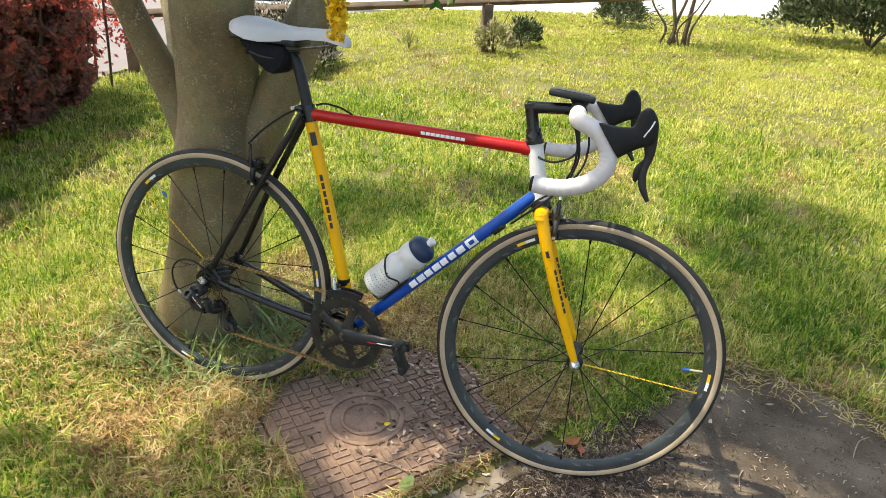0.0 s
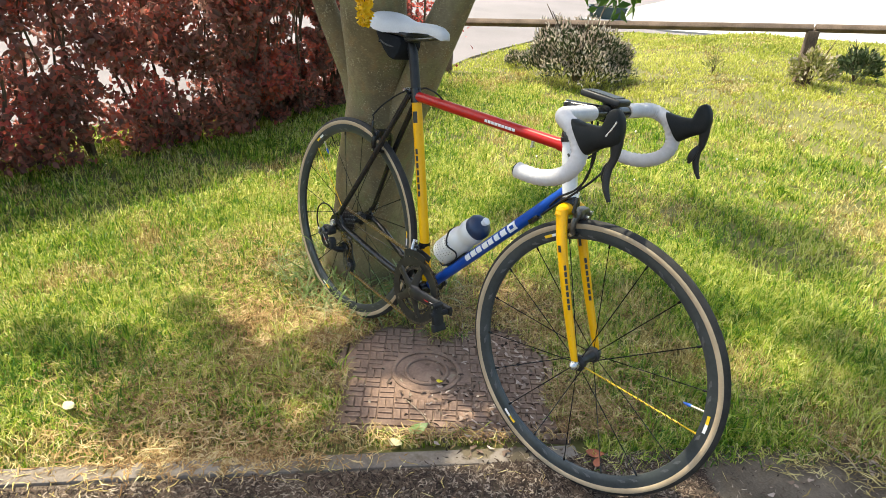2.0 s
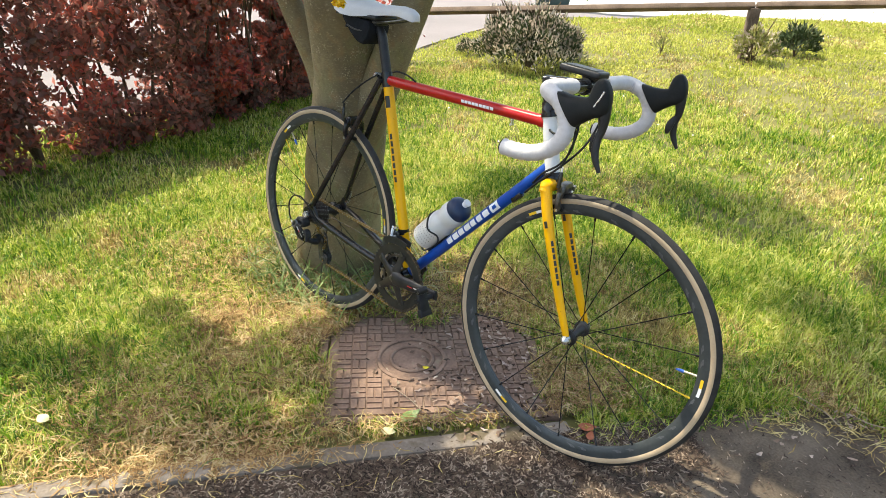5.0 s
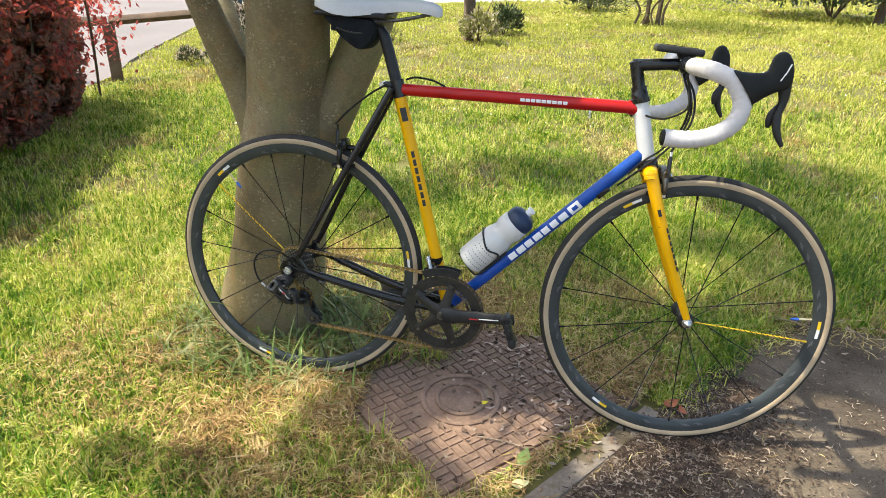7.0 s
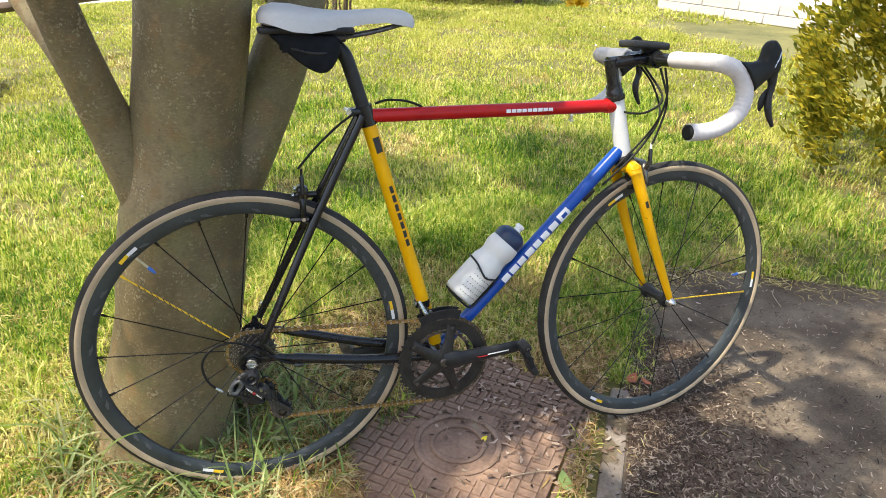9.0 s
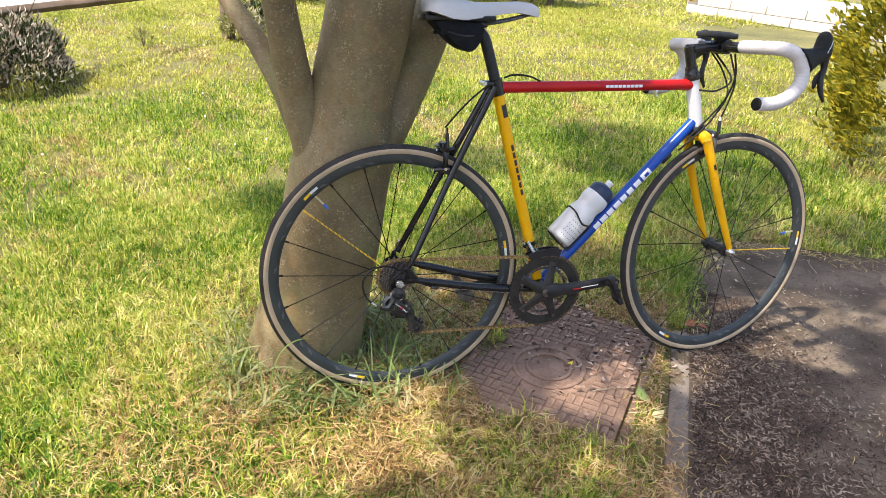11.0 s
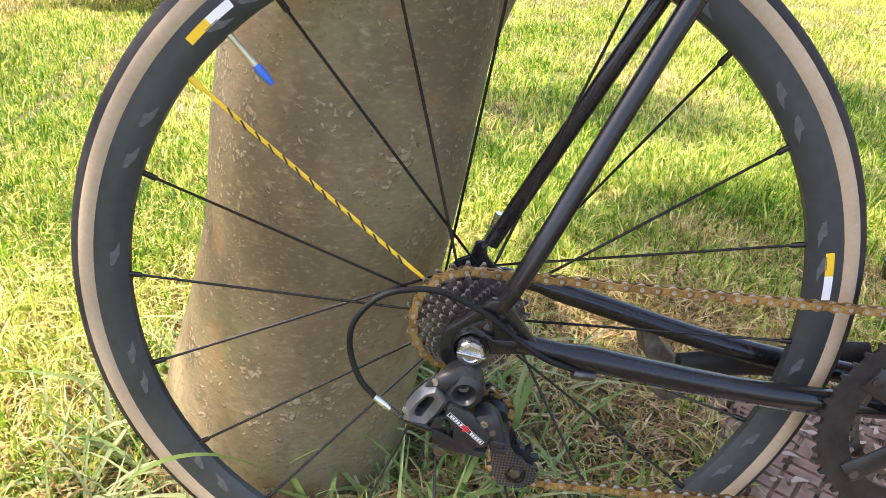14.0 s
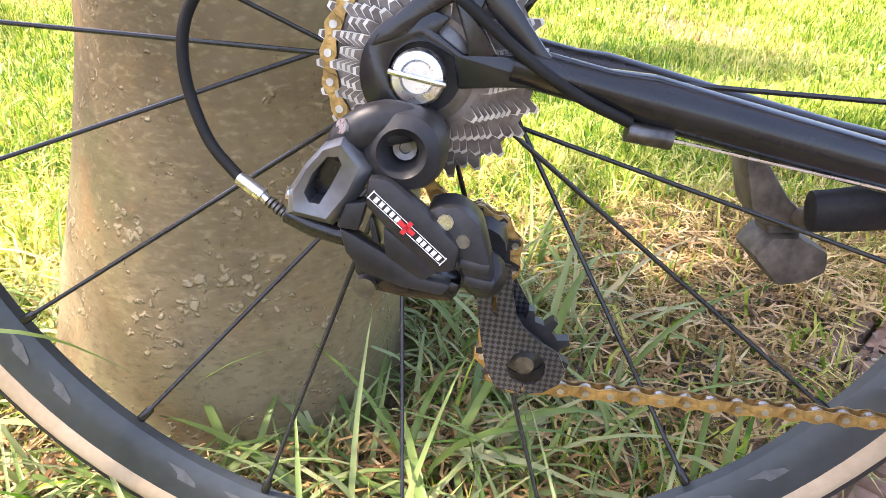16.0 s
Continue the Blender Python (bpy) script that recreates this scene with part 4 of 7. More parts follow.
    part("brake_bridge", bm, M_BLACK, bike)
    # stickers
    bm = bmesh.new()
    for i in range(7):
        wrap_patch(bm, dt_a, dt_b, 0.0148, 0.352 + i * 0.042, 0.352 + i * 0.042 + (0.034, 0.036, 0.033, 0.036, 0.031, 0.031, 0.036)[i], -0.5, 0.55)
    part("lettering", bm, M_DECAL_W, dt, "white block lettering")
    bm = bmesh.new()
    wrap_patch(bm, dt_a, dt_b, 0.0148, 0.652, 0.702, -0.75, 0.75)
    part("emblem", bm, M_DECAL_W, dt, "white square emblem")
    bm = bmesh.new()
    wrap_patch(bm, dt_a, dt_b, 0.0148, 0.666, 0.689, -0.3, 0.3, 0.001)
    part("emblem_mark", bm, M_BLUE, dt)
    bm = bmesh.new()
    s_top, s_bot = SEAT + Vector((0.003, 0, -0.012)), BB + Vector((-0.004, 0, 0.02))
    for i in range(7):
        wrap_patch(bm, s_top, s_bot, 0.0145, 0.27 + i * 0.038, 0.27 + i * 0.038 + 0.029, 0.0, 0.52)
    part("lettering", bm, M_DECAL_K, st, "dark block lettering")
    bm = bmesh.new()
    wrap_patch(bm, s_top, s_bot, 0.0145, 0.075, 0.135, -0.2, 0.8)
    part("badge", bm, M_DECAL_K, st, "small dark badge")
    bm = bmesh.new()
    wrap_patch(bm, s_top, s_bot, 0.0145, 0.82, 0.85, -0.4, 0.4)
    part("badge", bm, M_DECAL_K, st)
    bm = bmesh.new()
    for i in range(9):
        wrap_patch(bm, tt_a, tt_b, 0.0138, 0.525 + i * 0.0215, 0.525 + i * 0.0215 + 0.0178, -0.28, 0.22)
    part("lettering", bm, M_DECAL_W, bike.children[0], "small white lettering")
    # cable stops and the small bell-like clip under the top tube
    bm = bmesh.new()
    block(bm, (0.006, 0.008, 0.018), Matrix.Translation((0.70, 0, 0.786)), 0.0015)
    tube(bm, [(0.70, -0.006, 0.778), (0.70, 0.006, 0.778)], 0.003, 8)
    part("cable_clip", bm, M_STEEL, bike)
    bm = bmesh.new()
    block(bm, (0.035, 0.016, 0.014), Matrix.Translation((0.752, -0.004, 0.612)) @ Matrix.Rotation(radians(-46), 4, "Y"), 0.003)
    part("cable_stop", bm, M_BLACK, bike)


frame_tubes()


def fork():
    bm = bmesh.new()
    tube(bm, [HEAD_B + AXIS * 0.008, HEAD_B + AXIS * 0.004, HEAD_B - AXIS * 0.013, HEAD_B - AXIS * 0.017], [0.0195, 0.0225, 0.0232, 0.0205], 24)
    part("lower_headset", turned(bm), M_BLACK, bike)
    bm = bmesh.new()
    tube(bm, [HEAD_T - AXIS * 0.003, HEAD_T + AXIS * 0.006, HEAD_T + AXIS * 0.007, HEAD_T + AXIS * 0.016, HEAD_T + AXIS * 0.018, HEAD_T + AXIS * 0.03], [0.0205, 0.0205, 0.018, 0.018, 0.0165, 0.0165], 24)
    part("upper_headset", turned(bm), M_BLACK, bike)
    crown = HEAD_B - AXIS * 0.022
    bm = bmesh.new()
    tube(bm, [crown + Vector((0.001, -0.040, -0.012)), crown + Vector((0, -0.033, 0.000)), crown + Vector((0, -0.016, 0.004)), crown + Vector((0, 0.016, 0.004)), crown + Vector((0, 0.033, 0.000)), crown + Vector((0.001, 0.040, -0.012))], [0.0130, 0.0158, 0.0172, 0.0172, 0.0158, 0.0130], 16)
    part("fork_crown", turned(bm), M_YELLOW, bike)
    for s in (-1, 1):
        pts = [crown + Vector((0.0, s * 0.036, 0.004)), (0.868, s * 0.044, 0.60), (0.906, s * 0.047, 0.50), (0.944, s * 0.049, 0.41), (0.968, s * 0.050, 0.355), (0.976, s * 0.050, 0.337)]
        q = smooth_path(pts, 5)
        r = [0.0146 - 0.0074 * i / (len(q) - 1) for i in range(len(q))]
        blade = part("fork_blade", turned(tube(bmesh.new(), q, r, 18, flat=0.8)), M_YELLOW, bike, "yellow painted fork blade, chipped")
        bm = bmesh.new()
        a, b = Vector(pts[1]), Vector(pts[2])
        block(bm, (0.007, 0.001, 0.016), Matrix.Translation(a.lerp(b, 0.1) + Vector((0, -0.0118, 0))) @ Matrix.Rotation(radians(-21), 4, "Y"))
        part("badge", turned(bm), M_DECAL_K, blade)
        bm = bmesh.new()
        for k in range(7):
            wrap_patch(bm, pts[1], pts[3], 0.0108, 0.24 + 0.075 * k, 0.24 + 0.075 * k + 0.058, 0.45, 0.95, 0.0012)
        part("lettering", turned(bm), M_DECAL_K, blade, "small dark lettering")
        bm = bmesh.new()
        lathe(bm, [(0.002, s * 0.045), (0.011, s * 0.045), (0.012, s * 0.05), (0.0115, s * 0.056), (0.009, s * 0.060), (0.004, s * 0.066), (0.001, s * 0.067)], 20, False, Matrix.Translation(HUB_F))
        part("fork_end", turned(bm), M_STEEL if s < 0 else M_DARKSTEEL, bike)


fork()


# ---- wheels ----
def wheel(name, m, count, yellow, valve, marks, rear):
    """Rim with tyre, spokes, hub, valve and rim stickers; the axle runs along y."""
    prof = [(0.2895, -0.0035), (0.2895, 0.0035), (0.294, 0.0075), (0.303, 0.0098), (0.3165, 0.0102), (0.3165, -0.0102), (0.303, -0.0098), (0.294, -0.0075)]
    rim = part(name, lathe(bmesh.new(), prof, 120, True), M_RIM, bike, "black wheel with thin bladed spokes", 30)
    rim.matrix_basis = m
    prof = []
    for i in range(13):
        a = radians(-150 + 300 * i / 12)
        prof.append((0.3236 + 0.0132 * math.cos(a), 0.0120 * math.sin(a)))
    tread = [(r, y) for r, y in prof if r >= 0.3268]
    k0, k1 = tread[0], tread[-1]
    part("tyre_tread", lathe(bmesh.new(), tread + [(0.3255, k1[1] * 0.8), (0.3255, k0[1] * 0.8)], 120, True), M_TREAD, rim, "black rubber tread", 50)
    for s in (-1, 1):
        sk = [(0.3125, s * 0.0086), (0.3165, s * 0.0112), (0.320, s * 0.0121), (0.3232, s * 0.01235), (0.3262, s * 0.0118), (0.3285, s * 0.0103), (0.326, s * 0.008), (0.316, s * 0.007)]
        part("tyre_sidewall", lathe(bmesh.new(), sk, 120, True), M_TAN, rim, "tan tyre sidewall", 60)
    # hub
    bm = bmesh.new()
    if rear:
        lathe(bm, [(0.004, 0.064), (0.011, 0.064), (0.013, 0.05), (0.022, 0.042), (0.0235, 0.036), (0.022, 0.032), (0.014, 0.026), (0.013, 0.0), (0.014, -0.008), (0.025, -0.012), (0.026, -0.018), (0.018, -0.022), (0.016, -0.06), (0.004, -0.06)], 32)
    else:
        lathe(bm, [(0.004, 0.046), (0.011, 0.046), (0.012, 0.04), (0.019, 0.037), (0.0195, 0.030), (0.013, 0.026), (0.0115, 0.0), (0.013, -0.026), (0.0195, -0.030), (0.019, -0.037), (0.012, -0.04), (0.011, -0.046), (0.004, -0.046)], 32)
    part("hub", bm, M_CARBON, rim, "black alloy hub")
    # spokes
    def spoke_mesh(y, twist, mat, w=1.0):
        r0 = 0.0225 if rear else 0.018
        a = Vector((r0 * math.cos(twist), y, r0 * math.sin(twist)))
        b = Vector((0.2915, y * 0.08, 0))
        bm = tube(bmesh.new(), [a, a.lerp(b, 0.1), a.lerp(b, 0.14), a.lerp(b, 0.952), a.lerp(b, 0.957), b], [w * k for k in (0.0011, 0.0011, 0.0013, 0.0013, 0.0027 / w, 0.0027 / w)], 8, flat=0.7)
        return solid("spoke", bm, mat)
    kinds = {}
    for i in range(count):
        side = -1 if i % 2 == 0 else 1
        y = (-0.015 if side < 0 else 0.037) if rear else side * 0.034
        tw = 0.0
        if rear and side > 0:
            tw = radians(76 if (i // 2) % 2 == 0 else -76)
        is_y = i == 0
        key = (round(y, 3), round(tw, 3), is_y)
        if key not in kinds:
            kinds[key] = spoke_mesh(y, tw, M_DECAL_Y if is_y else M_BLACK, 1.35 if is_y else 1.0)
        ob = shared("spoke", kinds[key], rim, Matrix.Rotation(-radians(yellow + 360 / count * i), 4, "Y"))
        if is_y:
            tagged(ob, "single yellow spoke with black flecks")
            bm = bmesh.new()
            a, b = Vector((0.0225, y, 0)), Vector((0.2915, y * 0.08, 0))
            for k in range(14):
                f = 0.2 + 0.05 * k
                q = a.lerp(b, f)
                block(bm, (0.0085, 0.0004, 0.0014), Matrix.Translation(q + Vector((0, -0.0015, 0.0004 * (-1) ** k))) @ Matrix.Rotation(radians(25), 4, "Y"))
            fl = part("flecks", bm, M_DECAL_K, rim)
            fl.matrix_basis = Matrix.Rotation(-radians(yellow), 4, "Y")
    v = Matrix.Rotation(-radians(valve), 4, "Y")
    bm = bmesh.new()
    tube(bm, [(0.292, 0, 0), (0.252, 0, 0)], 0.0026, 10)
    ob = part("valve_stem", bm, M_BRASS, rim, "pale brass valve stem")
    ob.matrix_basis = v
    bm = bmesh.new()
    tube(bm, [(0.261, 0, 0), (0.258, 0, 0), (0.249, 0, 0), (0.243, 0, 0)], [0.0032, 0.0036, 0.0032, 0.0018], 10)
    ob = part("valve_cap", bm, M_BLUEBIT, rim, "blue valve cap")
    ob.matrix_basis = v
    bm = bmesh.new()
    edge = []
    for r, sk in ((0.2945, 0.0), (0.2985, 1.9), (0.3015, 2.2)):
        y = -(0.0075 + (r - 0.294) / 0.009 * 0.0023) - 0.0004
        edge.append([bm.verts.new((r * math.cos(radians(k + sk)), y, r * math.sin(radians(k + sk)))) for k in (-1.1, 0.0, 1.3)])
    for lo, hi in zip(edge, edge[1:]):
        for k in range(2):
            bm.faces.new((lo[k], lo[k + 1], hi[k + 1], hi[k]))
    mark = solid("wear_mark", bm, M_WORN)
    for k in range(44):
        if (k * 7) % 11 > 3:
            shared("wear_mark", mark, rim, Matrix.Rotation(radians(8.18 * k + 1.2 * math.sin(k * 2.3)), 4, "Y"))
    for g in marks:
        for lo, hi, mat in ((-4.2, 0.0, M_DECAL_W), (0.0, 4.0, M_DECAL_Y)):
            bm = bmesh.new()
            steps = 5
            inner, outer = [], []
            for k in range(steps + 1):
                a = radians(g + lo + (hi - lo) * k / steps)
                inner.append(bm.verts.new((0.3005 * math.cos(a), -0.0096, 0.3005 * math.sin(a))))
                outer.append(bm.verts.new((0.3072 * math.cos(a), -0.0104, 0.3072 * math.sin(a))))
            for k in range(steps):
                bm.faces.new((inner[k], inner[k + 1], outer[k + 1], outer[k]))
            part("rim_sticker", bm, mat, rim, "yellow rim sticker" if mat is M_DECAL_Y else "white rim sticker")
    return rim


rear_wheel = wheel("rear_wheel", Matrix.Translation(HUB_R), 20, 140.5, 131.5, (132, 9.5, 250), True)
front_wheel = wheel("front_wheel", STEERED @ Matrix.Translation(HUB_F), 18, -7, 4, (0, 121, 238), False)


# ---- drivetrain ----
def gear(bm, r, teeth, thick, hole, y, tooth=0.0022, bright=False):
    pts = []
    for i in range(teeth):
        for f, d in ((0.0, -tooth), (0.28, -tooth), (0.42, tooth), (0.62, tooth), (0.78, -tooth)):
            a = 2 * math.pi * (i + f) / teeth
            pts.append(((r + d) * math.cos(a), (r + d) * math.sin(a)))
    n = len(pts)
    if bright:
        root = r + 0.5 * tooth
        inner_pts = [(min(root / math.hypot(x, z), 1) * x, min(root / math.hypot(x, z), 1) * z) for x, z in pts]
        for yy in (y - thick / 2 - 0.0001, y + thick / 2 + 0.0001):
            a = [bm.verts.new((x, yy, z)) for x, z in pts]
            b = [bm.verts.new((x, yy, z)) for x, z in inner_pts]
            for i in range(n):
                bm.faces.new((a[i], a[(i + 1) % n], b[(i + 1) % n], b[i])).material_index = 1
    lo = [bm.verts.new((x, y - thick / 2, z)) for x, z in pts]
    hi = [bm.verts.new((x, y + thick / 2, z)) for x, z in pts]
    li = [bm.verts.new((hole * x / math.hypot(x, z), y - thick / 2, hole * z / math.hypot(x, z))) for x, z in pts]
    hi2 = [bm.verts.new((hole * x / math.hypot(x, z), y + thick / 2, hole * z / math.hypot(x, z))) for x, z in pts]
    for i in range(n):
        j = (i + 1) % n
        for a, b in ((lo, hi), (li, lo), (hi, hi2), (hi2, li)):
            f = bm.faces.new((a[i], a[j], b[j], b[i]))
            if bright and a is lo and b is hi and min(math.hypot(*pts[i]), math.hypot(*pts[j])) > r:
                f.material_index = 1
    return bm


RING_Y, CHAIN_TEETH = -0.046, 50
cassette_body = bmesh.new()
lathe(cassette_body, [(0.005, -0.020), (0.021, -0.020), (0.021, -0.058), (0.016, -0.0595), (0.005, -0.0595)], 32)
cassette = part("cassette", cassette_body, M_DARKSTEEL, bike, "greasy rear sprockets")
cassette.matrix_basis = Matrix.Translation(HUB_R)
TEETH = [25, 23, 21, 19, 18, 17, 16, 15, 14, 13]
for i, tcount in enumerate(TEETH):
    r = 0.0127 / (2 * math.sin(math.pi / tcount))
    sp = part("sprocket", gear(bmesh.new(), r, tcount, 0.0018, max(r - 0.0135, 0.0205), -0.022 - 0.0038 * i, 0.0027, True), M_SPROCKET, cassette)
    sp.data.materials.append(M_TOOTH)


def crankset():
    m = Matrix.Translation(BB)
    ring = part("chainring", gear(bmesh.new(), 0.1015, CHAIN_TEETH, 0.003, 0.0735, RING_Y), M_RING, bike, "dull dark outer chainring", 30)
    ring.matrix_basis = m
    ring2 = part("chainring", gear(bmesh.new(), 0.0688, 34, 0.0026, 0.0605, RING_Y + 0.008, 0.0024, True), M_SPROCKET, bike, "inner chainring with bright teeth")
    ring2.data.materials.append(M_TOOTH)
    ring2.matrix_basis = m
    bm = bmesh.new()
    for k in range(5):
        a = radians(4 + 72 * k)
        tube(bm, smooth_path([(0.008 * math.cos(a), -0.053, 0.008 * math.sin(a)), (0.030 * math.cos(a), -0.054, 0.030 * math.sin(a)), (0.058 * math.cos(a), -0.051, 0.058 * math.sin(a)), (0.084 * math.cos(a), -0.048, 0.084 * math.sin(a))], 4), [0.024, 0.022, 0.0195, 0.017, 0.0145, 0.0130, 0.0120, 0.0113, 0.0110, 0.0112, 0.0116, 0.0120, 0.0115], 14, flat=0.34)
    part("spider", bm, M_RING, ring, "black five-arm crank spider")
    for k in range(5):
        a = radians(4 + 72 * k)
        bm = bmesh.new()
        lathe(bm, [(0.001, -0.0535), (0.0042, -0.0535), (0.0042, -0.046), (0.001, -0.046)], 12, False, Matrix.Translation((0.0795 * math.cos(a), 0, 0.0795 * math.sin(a))))
        part("ring_bolt", bm, M_DARKSTEEL, ring)
    ca = radians(7)
    end = Vector((0.1725 * math.cos(ca), 0, 0.1725 * math.sin(ca)))
    for s in (-1, 1):
        e = end if s < 0 else -end
        y = s * 0.062
        pts = [Vector((0, s * 0.056, 0)), e * 0.25 + Vector((0, y, 0)), e * 0.6 + Vector((0, s * 0.066, 0)), e + Vector((0, s * 0.070, 0)), e * 1.06 + Vector((0, s * 0.070, 0))]
        arm = part("crank_arm", tube(bmesh.new(), smooth_path(pts, 4), [0.0215] * 4 + [0.0175] * 4 + [0.0145] * 4 + [0.0135] * 4 + [0.008], 16, flat=0.5, up=(0, 1, 0)), M_CARBON, bike, "black composite crank arm")
        arm.matrix_basis = m
        bm = bmesh.new()
        lathe(bm, [(0.001, s * 0.07), (0.012, s * 0.07), (0.012, s * 0.064), (0.001, s * 0.064)] if s > 0 else [(0.001, -0.0665), (0.0095, -0.0665), (0.0115, -0.064), (0.012, -0.058), (0.001, -0.058)], 20)
        part("axle_cap", bm, M_DARKSTEEL, arm)
        if s < 0:
            for lo, hi, mat, lab in ((0.42, 0.55, M_DECAL_R, "red stripe"), (0.56, 0.84, M_DECAL_W, "white lettering stripe")):
                bm = bmesh.new()
                u, v = e * lo, e * hi
                for w0, w1 in ((-0.0015, 0.0015),):
                    q = [u + Vector((0, -0.0742, w0)), v + Vector((0, -0.0775, w0)), v + Vector((0, -0.0775, w1)), u + Vector((0, -0.0742, w1))]
                    bm.faces.new([bm.verts.new(p) for p in q])
                part("stripe", bm, mat, arm, lab)
        # clipless pedal, hanging nose down
        pm = m @ Matrix.Translation(e + Vector((0, s * 0.08, 0))) @ Matrix.Rotation(radians(68 if s < 0 else 62), 4, "Y")
        bm = bmesh.new()
        tube(bm, [(0, 0, 0), (0, s * 0.058, 0)], [0.008, 0.0065], 12)
        block(bm, (0.052, 0.034, 0.014), Matrix.Translation((0.008, s * 0.034, 0)), 0.004)
        plate(bm, [(0.026, -0.006), (0.042, -0.008), (0.048, -0.002), (0.045, 0.008), (0.026, 0.006)], s * 0.034 - 0.02, s * 0.034 + 0.02, None, 0.002)
        plate(bm, [(-0.03, -0.008), (-0.016, -0.008), (-0.016, 0.012), (-0.026, 0.014), (-0.034, 0.008)], s * 0.034 - 0.016, s * 0.034 + 0.016, None, 0.002)
        if s > 0:
            bm.free()
            bm = bmesh.new()
            plate(bm, [(0.190, 0.272), (0.204, 0.271), (0.222, 0.247), (0.238, 0.233), (0.226, 0.226), (0.208, 0.228), (0.199, 0.240)], 0.094, 0.128, None, 0.003)
            plate(bm, [(0.204, 0.208), (0.214, 0.222), (0.232, 0.223), (0.252, 0.213), (0.253, 0.198), (0.238, 0.190), (0.224, 0.187)], 0.088, 0.132, None, 0.004)
            plate(bm, [(0.212, 0.232), (0.232, 0.232), (0.238, 0.214), (0.216, 0.214)], 0.098, 0.124, None, 0.002)
            tube(bm, [(0.234, 0.072, 0.243), (0.230, 0.112, 0.226)], [0.009, 0.007], 12)
            pm = Matrix.Identity(4)
        ped = part("pedal", bm, M_CARBON if s < 0 else M_SUNDUST, bike, "black clipless pedal hanging nose down" if s < 0 else "dusty grey clipless pedal with its tail up, sunlight in its colour")
        ped.matrix_basis = pm
        if s > 0:
            continue
        bm = bmesh.new()
        tube(bm, [(-0.022, s * 0.018, 0.004), (-0.022, s * 0.05, 0.004)], 0.0042, 8)
        part("pedal_spring", bm, M_STEEL, ped)


crankset()


def chain_link_mesh(outer, mat):
    bm = bmesh.new()
    y = 0.0031 if outer else 0.0021
    for s in (-1, 1):
        o = []
        for cx, a0 in ((0.00635, -90), (-0.00635, 90)):
            for k in range(5):
                a = radians(a0 + 45 * k)
                o.append((cx + 0.0041 * math.cos(a), 0.0041 * math.sin(a)))
            o.append((0, 0.0026 if cx > 0 else -0.0026))
        plate(bm, o, s * y - 0.0005, s * y + 0.0005)
    flat = len(bm.faces)
    for cx in (-0.00635, 0.00635):
        w = 0.0042 if outer else 0.0019
        lathe(bm, [(0.0019, -w), (0.0019, w)] if outer else [(0.0037, -w), (0.0037, w)], 8, False, Matrix.Translation((cx, 0, 0)))
    bm.faces.ensure_lookup_table()
    for f in bm.faces[flat:]:
        f.material_index = 1
    me = solid("chain_link", bm, mat)
    me.materials.append(M_TOOTH if mat is M_RUST else M_DARKSTEEL)
    return me


def chain():
    sp_y, sp_r = -0.0258, 0.0127 / (2 * math.sin(math.pi / 23))
    hub, ring = Vector((0, 0.335)), Vector((BB.x, BB.z))
    guide, tens = Vector((0.022, 0.246)), Vector((0.050, 0.193))
    pts = []
    def arc(c, r, a0, a1, y, n):
        for i in range(n + 1):
            a = radians(a0 + (a1 - a0) * i / n)
            pts.append(Vector((c.x + r * math.cos(a), y, c.y + r * math.sin(a))))
    arc(ring, 0.1015, -98, 98, RING_Y, 30)
    arc(hub, sp_r, 98, 262, sp_y, 18)
    arc(guide, 0.0215, 120, -20, sp_y, 8)
    arc(tens, 0.0215, 150, 280, sp_y, 10)
    pts.append(pts[0].copy())
    seg, out, run = 0.0127, [], 0.0
    cum = [0.0]
    for a, b in zip(pts, pts[1:]):
        cum.append(cum[-1] + (b - a).length)
    n = int(round(cum[-1] / seg / 2)) * 2
    def at(s):
        s = s % cum[-1]
        for i in range(len(cum) - 1):
            if cum[i + 1] >= s:
                return pts[i].lerp(pts[i + 1], (s - cum[i]) / max(cum[i + 1] - cum[i], 1e-9))
        return pts[-1]
    # links on the chainring take the copy with shade painted in, the rest rust
    links = {(o, g): chain_link_mesh(o, M_SHADECHAIN if g else M_RUST) for o in (True, False) for g in (True, False)}
    root = None
    for i in range(n):
        a, b = at(cum[-1] * i / n), at(cum[-1] * (i + 1) / n)
        d = (b - a).normalized()
        side = Vector((0, 1, 0))
        side = (side - d * side.dot(d)).normalized()
        up = d.cross(side)
        m = Matrix.Translation((a + b) / 2) @ Matrix((d, side, up)).transposed().to_4x4()
        if root is None:
            root = shared("chain", links[(True, True)], bike, m)
            tagged(root, "rusty golden-brown bicycle chain")
            inv = m.inverted()
        else:
            on_ring = (Vector((a.x, a.z)) - ring).length < 0.106
            shared("chain_link", links[(i % 2 == 0, on_ring)], root, inv @ m)


chain()


